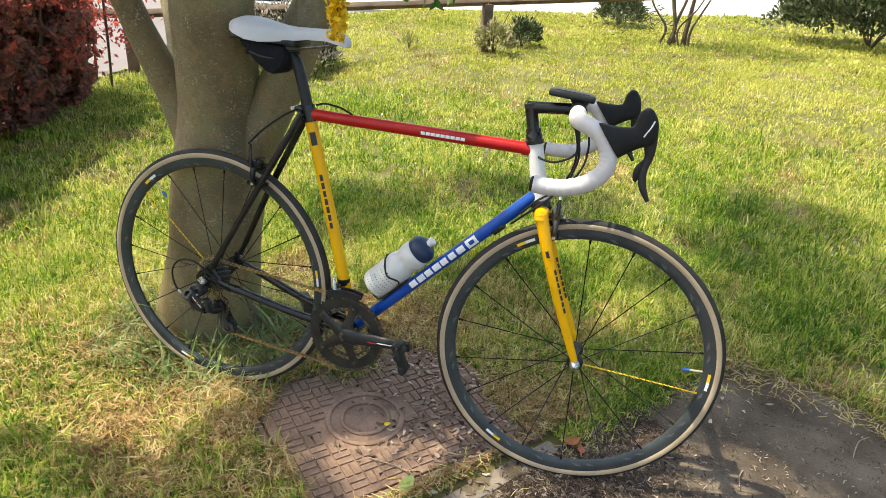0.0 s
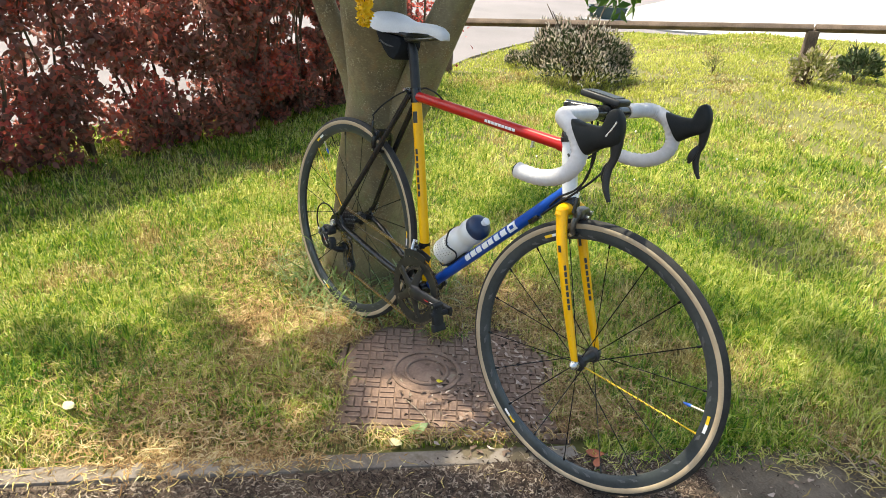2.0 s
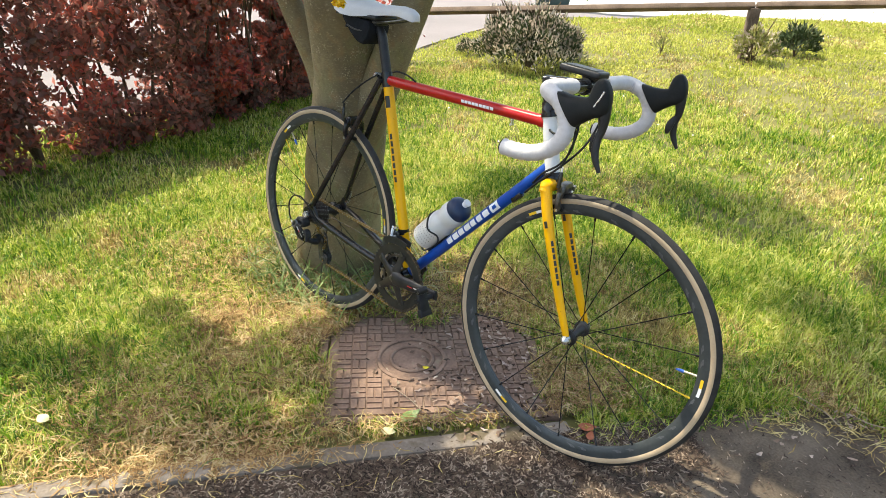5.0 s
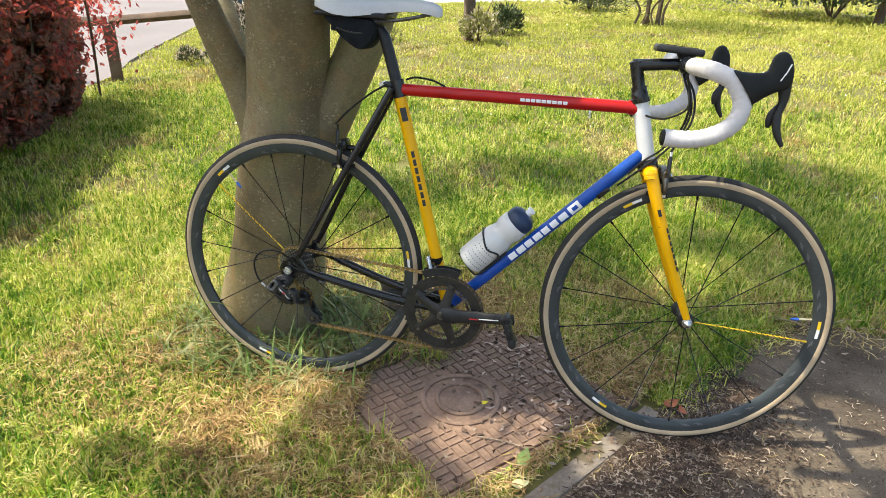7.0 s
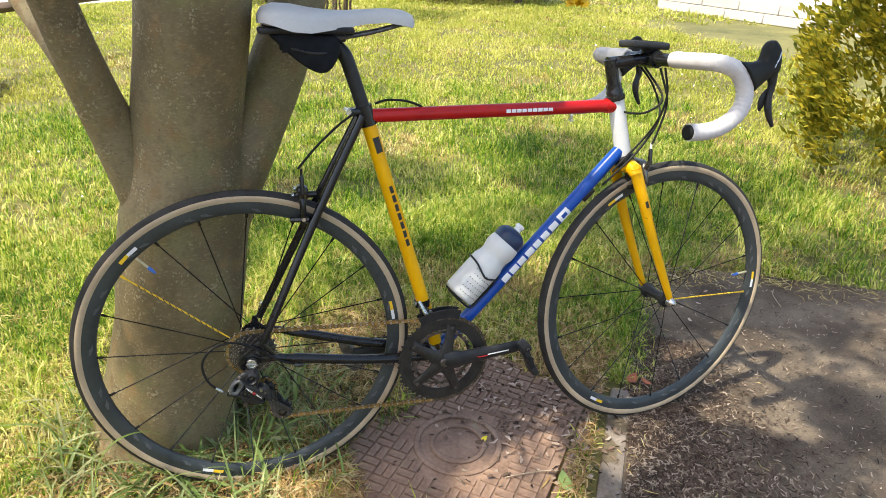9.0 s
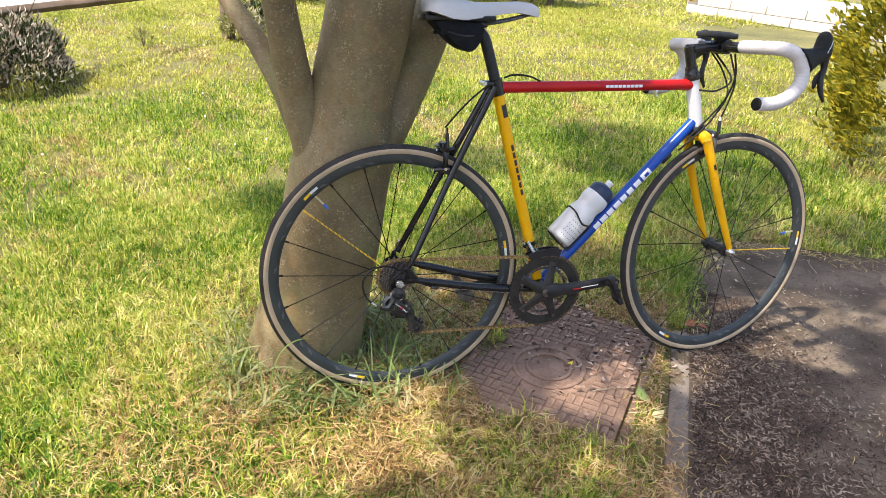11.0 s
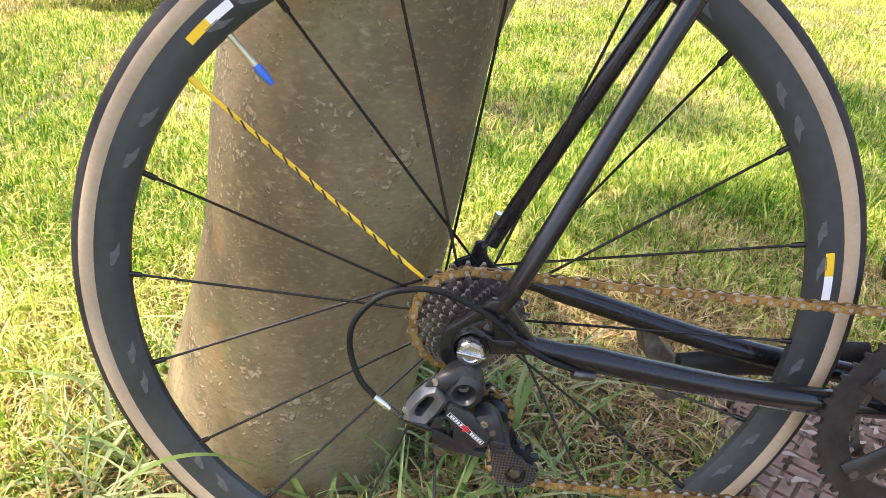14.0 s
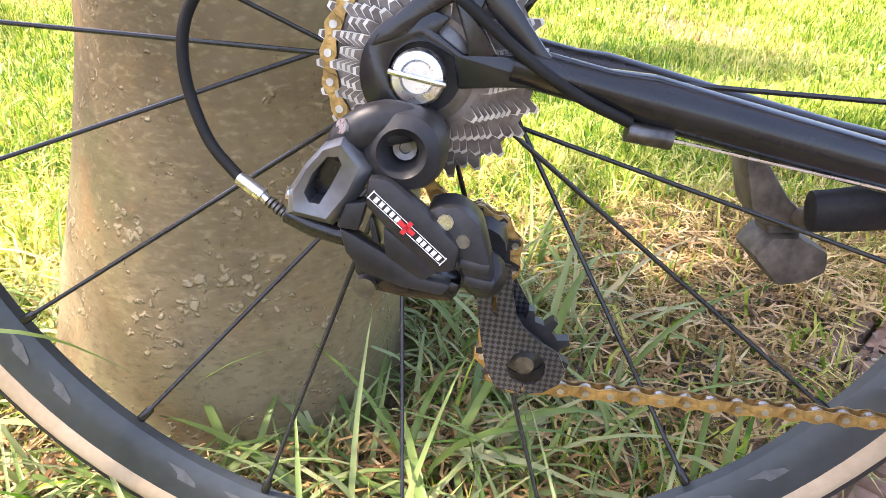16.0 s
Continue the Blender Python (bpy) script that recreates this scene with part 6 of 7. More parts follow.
def cockpit():
    bm = bmesh.new()
    tube(bm, [HEAD_T + AXIS * 0.012, HEAD_T + AXIS * 0.03, HEAD_T + AXIS * 0.075, HEAD_T + AXIS * 0.0835, HEAD_T + AXIS * 0.085], [0.0168, 0.0135, 0.0138, 0.0140, 0.0115], 22)
    tube(bm, [(0.776, 0, 0.894), (0.81, 0, 0.8975), (0.85, 0, 0.901), (0.878, 0, 0.902)], [0.0138, 0.0125, 0.0120, 0.0135], 20)
    tube(bm, [(0.884, -0.026, 0.902), (0.884, 0.026, 0.902)], 0.0185, 20)
    part("stem", turned(bm), M_BLACK, bike, "black quill stem")
    bm = bmesh.new()
    tube(bm, [(0.884, -0.09, 0.902), (0.884, 0.09, 0.902)], 0.0135, 18)
    part("handlebar", turned(bm), M_BLACK, bike, "black handlebar centre")
    for s in (-1, 1):
        pts = [(0.884, s * 0.075, 0.904), (0.884, s * 0.15, 0.904), (0.887, s * 0.185, 0.904), (0.901, s * 0.203, 0.900), (0.927, s * 0.208, 0.888), (0.946, s * 0.209, 0.863), (0.9515, s * 0.210, 0.838), (0.943, s * 0.211, 0.813), (0.920, s * 0.211, 0.793), (0.888, s * 0.211, 0.780), (0.856, s * 0.211, 0.776), (0.822, s * 0.211, 0.777)]
        q = smooth_path(pts, 7)
        rr = [0.0163 + 0.0006 * (1 if (i % 3) else -1) for i in range(len(q))]
        tape = part("bar_tape", turned(tube(bmesh.new(), q, rr, 18)), M_TAPE, bike, "white wound handlebar tape", 75)
        bm = bmesh.new()
        tube(bm, [(0.830, s * 0.211, 0.7768), (0.819, s * 0.211, 0.777), (0.8165, s * 0.211, 0.777)], [0.0150, 0.0150, 0.012], 16)
        part("end_plug", turned(bm), M_RUBBER, tape)
        # hood and lever
        bm = bmesh.new()
        # upper and lower edge of the hood with its half width, from the bar to the horn
        edges = [(0.922, 0.907, 0.968, 0.848, 0.0215), (0.924, 0.908, 0.970, 0.849, 0.0225), (0.945, 0.905, 0.980, 0.857, 0.0205), (0.966, 0.905, 0.990, 0.864, 0.0188), (0.984, 0.908, 1.003, 0.872, 0.0178),
                 (0.988, 0.921, 1.026, 0.882, 0.0172), (0.991, 0.933, 1.029, 0.905, 0.0165), (0.998, 0.9415, 1.024, 0.926, 0.0145), (1.006, 0.9445, 1.015, 0.940, 0.008)]
        tops = smooth_path([(a, s * 0.207, b) for a, b, c, d, e in edges], 3)
        unders = smooth_path([(c, s * 0.207, d) for a, b, c, d, e in edges], 3)
        wides = smooth_path([(e, 0, 0) for a, b, c, d, e in edges], 3)
        rings = []
        for hi, lo, w in zip(tops, unders, wides):
            mid, half = (hi + lo) / 2, (hi - lo) / 2
            ring = []
            for j in range(20):
                a = 2 * math.pi * j / 20
                co, si = math.cos(a), math.sin(a)
                ring.append(bm.verts.new(mid + half * math.copysign(abs(co) ** 0.75, co) + Vector((0, w.x * math.copysign(abs(si) ** 0.75, si), 0))))
            rings.append(ring)
        for a, b in zip(rings, rings[1:]):
            for j in range(20):
                bm.faces.new((a[j], a[(j + 1) % 20], b[(j + 1) % 20], b[j]))
        bm.faces.new(rings[0][::-1])
        bm.faces.new(rings[-1])
        bmesh.ops.recalc_face_normals(bm, faces=bm.faces)
        hood = part("brake_hood", turned(bm), M_RUBBER, bike, "black rubber brake hood", 60)
        bm = bmesh.new()
        lp = smooth_path([(1.016, s * 0.206, 0.905), (1.0195, s * 0.206, 0.882), (1.022, s * 0.207, 0.858), (1.0175, s * 0.208, 0.836), (1.018, s * 0.210, 0.814), (1.024, s * 0.211, 0.796), (1.035, s * 0.212, 0.777)], 5)
        lr = [float(np.interp(i, [0, 5, 10, 15, 20, 25, 30], [0.0130, 0.0122, 0.0082, 0.0072, 0.0078, 0.0066, 0.0038])) for i in range(len(lp))]
        tube(bm, lp, lr, 14, flat=0.85, up=(0, 1, 0))
        lev = part("brake_lever", turned(bm), M_CARBON, hood, "black brake lever")
        bm = bmesh.new()
        tube(bm, smooth_path([(1.018, s * 0.203, 0.850), (1.010, s * 0.201, 0.832), (1.006, s * 0.200, 0.808)], 4), [0.005, 0.006, 0.007, 0.008, 0.0088, 0.0088, 0.008, 0.006, 0.003], 10, flat=0.5, up=(0, 1, 0))
        part("shift_paddle", turned(bm), M_CARBON, lev)
        bm = bmesh.new()
        tube(bm, [(1.004, s * 0.2242, 0.894), (1.013, s * 0.2238, 0.911), (1.018, s * 0.2225, 0.924)], 0.0015, 6)
        part("silver_trim", turned(bm), M_STEEL, hood)
    # computer on its mount
    bm = bmesh.new()
    block(bm, (0.098, 0.054, 0.015), Matrix.Translation((0.866, 0, 0.931)) @ Matrix.Rotation(radians(4), 4, "Y"), 0.005, 3)
    comp = part("bike_computer", turned(bm), M_CARBON, bike, "black handlebar computer")
    bm = bmesh.new()
    block(bm, (0.07, 0.044, 0.001), Matrix.Translation((0.866, 0, 0.9392)) @ Matrix.Rotation(radians(4), 4, "Y"))
    part("screen", turned(bm), M_DECAL_K, comp, "dark blank screen")
    bm = bmesh.new()
    tube(bm, [(0.886, 0.0, 0.912), (0.884, 0, 0.926)], [0.016, 0.022], 14)
    part("computer_mount", turned(bm), M_CARBON, comp)
    # cables
    runs = [
        ([(0.884, -0.05, 0.888), (0.90, -0.045, 0.83), (0.892, -0.03, 0.77), (0.862, -0.02, 0.725), (0.828, -0.026, 0.697), (0.80, -0.02, 0.664)], 0.0025),
        ([(0.884, 0.05, 0.888), (0.915, 0.03, 0.84), (0.912, -0.01, 0.78), (0.870, -0.024, 0.724), (0.83, -0.027, 0.684), (0.78, -0.018, 0.634)], 0.0025),
        ([(0.886, -0.03, 0.886), (0.905, -0.04, 0.82), (0.896, -0.041, 0.77), (0.880, -0.041, 0.725)], 0.0024),
        ([(0.884, 0.03, 0.886), (0.90, -0.03, 0.825), (0.866, -0.034, 0.796), (0.83, -0.024, 0.792), (0.79, 0.012, 0.80)], 0.0025),
    ]
    for pts, r in runs:
        part("cable", tube(bmesh.new(), smooth_path(pts, 6), r, 8), M_CABLE, bike)
    part("brake_cable", tube(bmesh.new(), smooth_path([(0.275, 0.0, 0.826), (0.30, -0.004, 0.833), (0.34, -0.004, 0.829), (0.37, -0.002, 0.817)], 5), 0.0024, 8), M_CABLE, bike)
    part("brake_cable", tube(bmesh.new(), smooth_path([(0.232, -0.02, 0.812), (0.20, -0.026, 0.792), (0.155, -0.036, 0.755), (0.117, -0.041, 0.715)], 5), 0.0024, 8), M_CABLE, bike)


cockpit()


def bottle_and_cage():
    d = (Vector((0.832, 0, 0.714)) - BB).normalized()
    up = Vector((-d.z, 0, d.x))
    a = BB + d * 0.128 + up * 0.0555
    m = Matrix.Translation(a) @ Matrix((Vector((0, 1, 0)).cross(d), d, Vector((0, 1, 0)))).transposed().to_4x4()
    base = thing("water_bottle", "milky white water bottle with navy cap in the cage", "bottle", pose(0, 0, 0, -LEAN, 0, 0))
    prof = [(0.001, 0.0), (0.032, 0.0), (0.0365, 0.003), (0.0378, 0.009), (0.0378, 0.092), (0.0370, 0.100), (0.0338, 0.108), (0.0325, 0.114), (0.0325, 0.120), (0.0345, 0.127), (0.0365, 0.134), (0.0367, 0.148), (0.0345, 0.157), (0.030, 0.162)]
    body = part("bottle_body", lathe(bmesh.new(), prof, 40, False, m), M_BOTTLE, base, "milky white plastic", 50)
    bm = bmesh.new()
    for i in range(8):
        for j in range(6):
            g = radians(48 + 11 * i + (5 if j % 2 else 0))
            mm = m @ Matrix.Rotation(g, 4, "Y") @ Matrix.Translation((0.0380, 0.016 + 0.0115 * j, 0)) @ Matrix.Rotation(radians(90), 4, "Z")
            lathe(bm, [(0.0014, -0.0002), (0.0014, 0.0002)], 6, False, mm)
    part("printed_dots", bm, M_DECAL_K, body)
    cap = part("cap", lathe(bmesh.new(), [(0.001, 0.158), (0.0335, 0.158), (0.0345, 0.161), (0.0345, 0.174), (0.032, 0.181), (0.022, 0.190), (0.012, 0.193), (0.001, 0.193)], 40, False, m), M_CAP, base, "navy screw cap")
    part("nozzle", lathe(bmesh.new(), [(0.001, 0.192), (0.0085, 0.192), (0.0085, 0.200), (0.0105, 0.202), (0.0105, 0.207), (0.007, 0.209), (0.001, 0.209)], 20, False, m), M_DECAL_W, cap, "white drinking nozzle")
    bm = bmesh.new()
    R = 0.0404
    for s in (-1, 1):
        pts = [(-R * 0.98, 0.005, s * 0.012), (-R, 0.05, s * 0.014), (-R * 0.7, 0.078, s * R * 0.7), (0.0, 0.070, s * R), (R * 0.75, 0.082, s * R * 0.66), (R, 0.085, 0)]
        pts = [m @ Vector((-x, y, z)) for x, y, z in pts]
        tube(bm, smooth_path(pts, 5), 0.0023, 8)
        pts = [(-R, 0.02, s * 0.014), (-R * 0.8, -0.004, s * 0.02), (0.0, -0.006, s * 0.014), (R * 0.8, -0.003, s * 0.008)]
        pts = [m @ Vector((-x, y, z)) for x, y, z in pts]
        tube(bm, smooth_path(pts, 4), 0.0023, 8)
    block(bm, (0.012, 0.09, 0.018), m @ Matrix.Translation((R + 0.003, 0.045, 0)), 0.003)
    part("bottle_cage", bm, M_CARBON, bike, "black wire bottle cage")


bottle_and_cage()


# ---- garden: fence, shrubs, hedge, wall ----
def fence():
    a, b = Vector((-2.92, 3.08, 0)), Vector((-0.52, 4.90, 0))
    d = (b - a).normalized()
    ang = math.degrees(math.atan2(d.y, d.x))
    base = thing("knee_rail_fence", "low weathered timber rail on short square posts", "fence")
    me = solid("post", block(bmesh.new(), (0.085, 0.085, 0.62), None, 0.008), M_WOOD)
    gap = (b - a).length
    stops = (-2, -1, 0, 1, 2.9)
    for k in stops:
        p = a + d * gap * k
        if k == -1:
            continue
        if k > 2:       # tall end post in the round shrub, where the rail climbs
            o = part("post", block(bmesh.new(), (0.085, 0.085, 1.05), None, 0.008), M_WOOD, base)
            o.matrix_basis = pose(p.x, p.y, 0.30 + level(p.x, p.y), 0, 0, ang)
            continue
        shared("post", me, base, pose(p.x, p.y, 0.10 + level(p.x, p.y), 0, 0, ang))
    for k, k1 in zip(stops, stops[1:]):
        p, e = a + d * gap * k, a + d * gap * k1
        h0, h1 = level(p.x, p.y), level(e.x, e.y) + (0.36 if k1 > 2 else 0)
        p = (p + e) / 2
        bm = block(bmesh.new(), (gap * (k1 - k) - 0.006, 0.05, 0.05), Matrix.Rotation(radians(45), 4, "X"), 0.005)
        o = part("rail", bm, M_WOOD, base)
        o.matrix_basis = pose(p.x, p.y, 0.428 + (h0 + h1) / 2, 0, -math.degrees(math.atan2(h1 - h0, gap * (k1 - k))), ang)


fence()


def shrub(name, label, centre, radii, count, mat, length, width, rng, stems=7, category="shrub", up=0.6, blooms=None, gaps=0.0):
    """Sprigs on twigs: an uneven crown of small leaves over a few stems."""
    base = thing(name, label, category, Matrix.Translation(Vector(centre) + Vector((0, 0, level(centre[0], centre[1])))))
    bm = bmesh.new()
    thick = min(1.0, radii[2] / 0.45) ** 1.6
    for i in range(stems):
        a = 2 * math.pi * i / stems + rng.uniform(-0.3, 0.3)
        e = Vector((math.cos(a) * radii[0] * 0.6, math.sin(a) * radii[1] * 0.6, radii[2] * rng.uniform(0.9, 1.6)))
        tube(bm, smooth_path([(0, 0, -0.03), e * 0.4 + Vector((0, 0, 0.05)), e], 3), [thick * k for k in (0.014, 0.013, 0.011, 0.009, 0.007, 0.005, 0.003)], 6)
    part("stems", bm, M_TWIG, base)
    d = rng.normal(size=(count, 3))
    d /= np.linalg.norm(d, axis=1)[:, None]
    d[:, 2] = np.abs(d[:, 2]) * 0.95 - 0.25 * rng.uniform(0, 1, count)
    lump = np.array([0.82 + 0.3 * noise.noise(Vector(q * 2.3) + Vector(centre)) for q in d])
    r = rng.uniform(0.45, 1.0, count) ** 0.5 * lump
    c = d * r[:, None] * np.array(radii) + np.array([0, 0, radii[2] * 0.35])
    c[:, 2] = np.maximum(c[:, 2], 0.02)
    v, t = leaves(rng, c, length, width, spread=0.5, axis=d * 0.8 + np.array([0, 0, up]))
    ob = tagged(new("foliage", mesh_of("foliage", v, t, mat)), kind="stuff")
    ob.parent = base
    if blooms:
        bmat, bcount, size = blooms
        pick = rng.choice(count, bcount, replace=False)
        v, t = leaves(rng, c[pick] * 1.04 + np.array([0, 0, 0.01]), size, size * 0.36, spread=0.6, axis=d[pick] * 0.6 + np.array([0, 0, 0.9]))
        ob = tagged(new("blossom", mesh_of("blossom", v, t, bmat)), kind="stuff")
        ob.parent = base
    return base


_r = np.random.default_rng(11)
shrub("heather_bush", "rounded grey-green heather bush with pale faded blooms", (-2.02, 3.84, 0), (0.56, 0.56, 0.48), 6200, M_HEATH, 0.075, 0.011, _r, up=1.0, blooms=(M_BLOOM, 3600, 0.046))
shrub("low_shrub", "small airy yellow-green shrub beside a fence post", (-0.40, 4.79, 0), (0.22, 0.19, 0.27), 620, M_PALELEAF, 0.06, 0.018, _r, blooms=(M_BLOOM, 200, 0.045))
shrub("low_shrub", "small dark shrub behind the fence post", (-0.27, 5.43, 0), (0.25, 0.21, 0.25), 900, M_DARKLEAF, 0.06, 0.02, _r)
shrub("sprig", "thin young seedling in the lawn", (-1.20, 4.73, 0), (0.13, 0.13, 0.15), 50, M_PALELEAF, 0.06, 0.014, _r, category="plant")
shrub("low_shrub", "small pale young heather tuft on the lawn", (-2.78, 3.86, 0), (0.15, 0.15, 0.13), 420, M_HEATH, 0.05, 0.009, _r, up=1.0, blooms=(M_BLOOM, 160, 0.03))
shrub("round_shrub", "glossy dark-leaved shrub on the lawn", (3.6, 8.74, 0), (1.46, 1.0, 0.96), 11000, M_DARKLEAF, 0.08, 0.036, _r, blooms=(M_HEATH, 2500, 0.07))
shrub("spiky_shrub", "spiky green shrub with bare lower stems", (0.47, 8.15, 0), (0.38, 0.34, 0.42), 1500, M_HEATH, 0.12, 0.016, _r)


def bare_tree():
    base = thing("small_tree", "small many-stemmed shrub with reddish bare trunks", "tree", Matrix.Translation((1.203, 6.86, level(1.203, 6.86))) @ Matrix.Scale(0.84, 4))
    rng = np.random.default_rng(5)
    for i, (bx, by, tx, ty, h, r) in enumerate(((-0.10, 0.0, -0.18, 0.05, 1.7, 0.036), (0.10, 0.05, 0.22, 0.1, 1.8, 0.040), (0.0, 0.12, 0.02, 0.3, 1.7, 0.03), (-0.22, -0.05, -0.62, -0.1, 1.2, 0.02), (0.16, -0.02, 0.62, 0.05, 1.4, 0.02), (0.05, -0.1, 0.35, -0.3, 1.3, 0.016))):
        wob = 0.06 * math.sin(i * 2.1 + 1)
        p = smooth_path([(bx, by, -0.03), (bx + wob, by, 0.22), (bx * 0.5 + tx * 0.4 - wob, (by + ty) / 2, h * 0.45), (tx, ty, h)], 5)
        part("stem", tube(bmesh.new(), p, [r - r * 0.7 * k / (len(p) - 1) for k in range(len(p))], 8, rough=0.2), M_TWIG, base)
    low = np.array([-0.6, -0.15, 0.3]) + rng.normal(size=(420, 3)) * np.array([0.28, 0.16, 0.11])
    v, t = leaves(rng, low, 0.09, 0.012, spread=0.6, axis=np.array([-0.9, 0, -0.3]))
    ob = tagged(new("low_sprays", mesh_of("low_sprays", v, t, M_HEATH)), kind="stuff")
    ob.parent = base
    d = rng.normal(size=(2500, 3))
    d /= np.linalg.norm(d, axis=1)[:, None]
    c = d * rng.uniform(0.5, 1, 2500)[:, None] * np.array([0.9, 0.8, 0.55]) + np.array([0, 0, 1.7])
    v, t = leaves(rng, c, 0.07, 0.025)
    ob = tagged(new("crown", mesh_of("crown", v, t, M_HEATH)), kind="stuff")
    ob.parent = base


bare_tree()


def conifer():
    rng = np.random.default_rng(8)
    base = thing("golden_conifer", "dense golden-yellow dwarf conifer at the path's edge", "conifer", Matrix.Translation((3.87, 1.45, 0)))
    part("trunk", tube(bmesh.new(), [(0, 0, -0.05), (0, 0, 0.8), (0, 0, 1.7)], [0.06, 0.04, 0.01], 8), M_TWIG, base)
    cen, ax = [], []
    for i in range(1500):
        z = rng.uniform(0.02, 1.0) ** 0.8 if i % 7 else rng.uniform(0.9, 1.0)
        a = rng.uniform(0, 2 * np.pi)
        R = 1.16 * (1 - z) ** 0.55 * (0.75 + 0.3 * noise.noise(Vector((math.cos(a) * 2, math.sin(a) * 2, z * 5))))
        p = np.array([R * math.cos(a), R * math.sin(a), 0.05 + z * 2.1])
        o = np.array([math.cos(a), math.sin(a), 0.7])
        k = 30
        s = rng.uniform(0, 1, k)
        cen.append(p + o * (s[:, None] - 0.4) * 0.14 + rng.normal(size=(k, 3)) * 0.03)
        ax.append(np.repeat(o[None] * 1.4, k, 0))
    v, t = leaves(rng, np.concatenate(cen), 0.06, 0.022, spread=0.6, axis=np.concatenate(ax))
    ob = tagged(new("foliage", mesh_of("foliage", v, t, M_GOLDCON)), kind="stuff")
    ob.parent = base


conifer()


def hedge():
    """Loose copper-leaved hedge with gaps that let the road shine through."""
    rng = np.random.default_rng(21)
    base = thing("copper_hedge", "loose dark red copper-leaved hedge with gaps", "hedge")
    line = [Vector((-2.02, -3.2, 0)), Vector((-2.05, -0.7, 0)), Vector((-2.16, 0.6, 0)), Vector((-2.36, 1.2, 0)), Vector((-2.52, 1.85, 0)), Vector((-2.8, 2.35, 0))]
    bm = bmesh.new()
    for i in range(26):
        f = i / 25 * (len(line) - 1.001)
        p = line[int(f)].lerp(line[int(f) + 1], f % 1)
        for k in range(3):
            e = p + Vector((rng.uniform(-0.3, 0.3), rng.uniform(-0.25, 0.25), rng.uniform(0.75, 1.05)))
            q = smooth_path([p + Vector((rng.uniform(-.05, .05), rng.uniform(-.05, .05), -0.05)), p.lerp(e, 0.4) + Vector((rng.uniform(-.12, .12), rng.uniform(-.1, .1), 0)), e], 4)
            tube(bm, q, [0.014 - 0.011 * j / (len(q) - 1) for j in range(len(q))], 6)
    part("branch_mass", bm, M_TWIG, base)
    n = 150000
    f = rng.uniform(0, len(line) - 1.001, n)
    i = f.astype(int)
    L = np.array([list(p) for p in line])
    p = L[i] + (L[i + 1] - L[i]) * (f - i)[:, None]
    z = rng.uniform(0.03, 1.0, n) * np.interp(p[:, 1], [-1.0, 0.2, 2.0], [1.3, 1.08, 0.92]) * np.array([0.95 + 0.16 * noise.noise(Vector((0, q[1] * 2.2, 1))) + 0.08 * noise.noise(Vector((q[0] * 5, q[1] * 7, 3))) for q in p])
    half = np.interp(z, [0, 0.25, 0.7, 1.1], [0.2, 0.3, 0.33, 0.2])
    p[:, 0] += rng.uniform(-1, 1, n) * half * np.interp(p[:, 1], [0.5, 1.2], [1, 0.85])
    p[:, 2] = z
    keep = np.array([0.75 * noise.noise(Vector((q[0] * 1.5, q[1] * 4.2, q[2] * 4.6))) + 0.75 * noise.noise(Vector((q[0] * 5, q[1] * 11, q[2] * 11))) for q in p]) > -0.24 + (0.15 + 0.08 * np.clip((p[:, 1] - 0.2) / 0.8, 0, 1)) * np.clip(1 - 4 * (p[:, 2] - 0.75), 0, 1)
    p = p[keep][:76000]
    v, t = leaves(rng, p, 0.044, 0.027, axis=np.array([0.3, 0, -0.2]))
    ob = tagged(new("foliage", mesh_of("foliage", v, t, M_COPPER)), kind="stuff")
    ob.parent = base
    # young red sprays: at the open end beside the fence, and here and there on the face
    q = [np.array([-2.72, 2.6, 0.52]) + rng.normal(size=(560, 3)) * np.array([0.13, 0.17, 0.15])]
    for k in range(22):
        f = rng.uniform(0, len(line) - 1.001)
        c = line[int(f)].lerp(line[int(f) + 1], f % 1)
        q.append(np.array([c.x + 0.3, c.y, rng.uniform(0.3, 1.1)]) + rng.normal(size=(70, 3)) * np.array([0.05, 0.09, 0.05]))
    v, t = leaves(rng, np.concatenate(q), 0.04, 0.024, axis=np.array([0.3, 0, -0.2]))
    ob = tagged(new("young_foliage", mesh_of("young_foliage", v, t, M_REDLEAF)), "bright red young leaves", kind="stuff")
    ob.parent = base
    for x, y, h in ((-2.62, 2.5, 0.95), (-2.86, 2.62, 0.9)):
        part("stem", tube(bmesh.new(), smooth_path([(x, y, -0.04), (x + 0.02, y + 0.01, h * 0.5), (x - 0.03, y + 0.05, h)], 4), 0.009, 6), M_TWIG, base)


hedge()


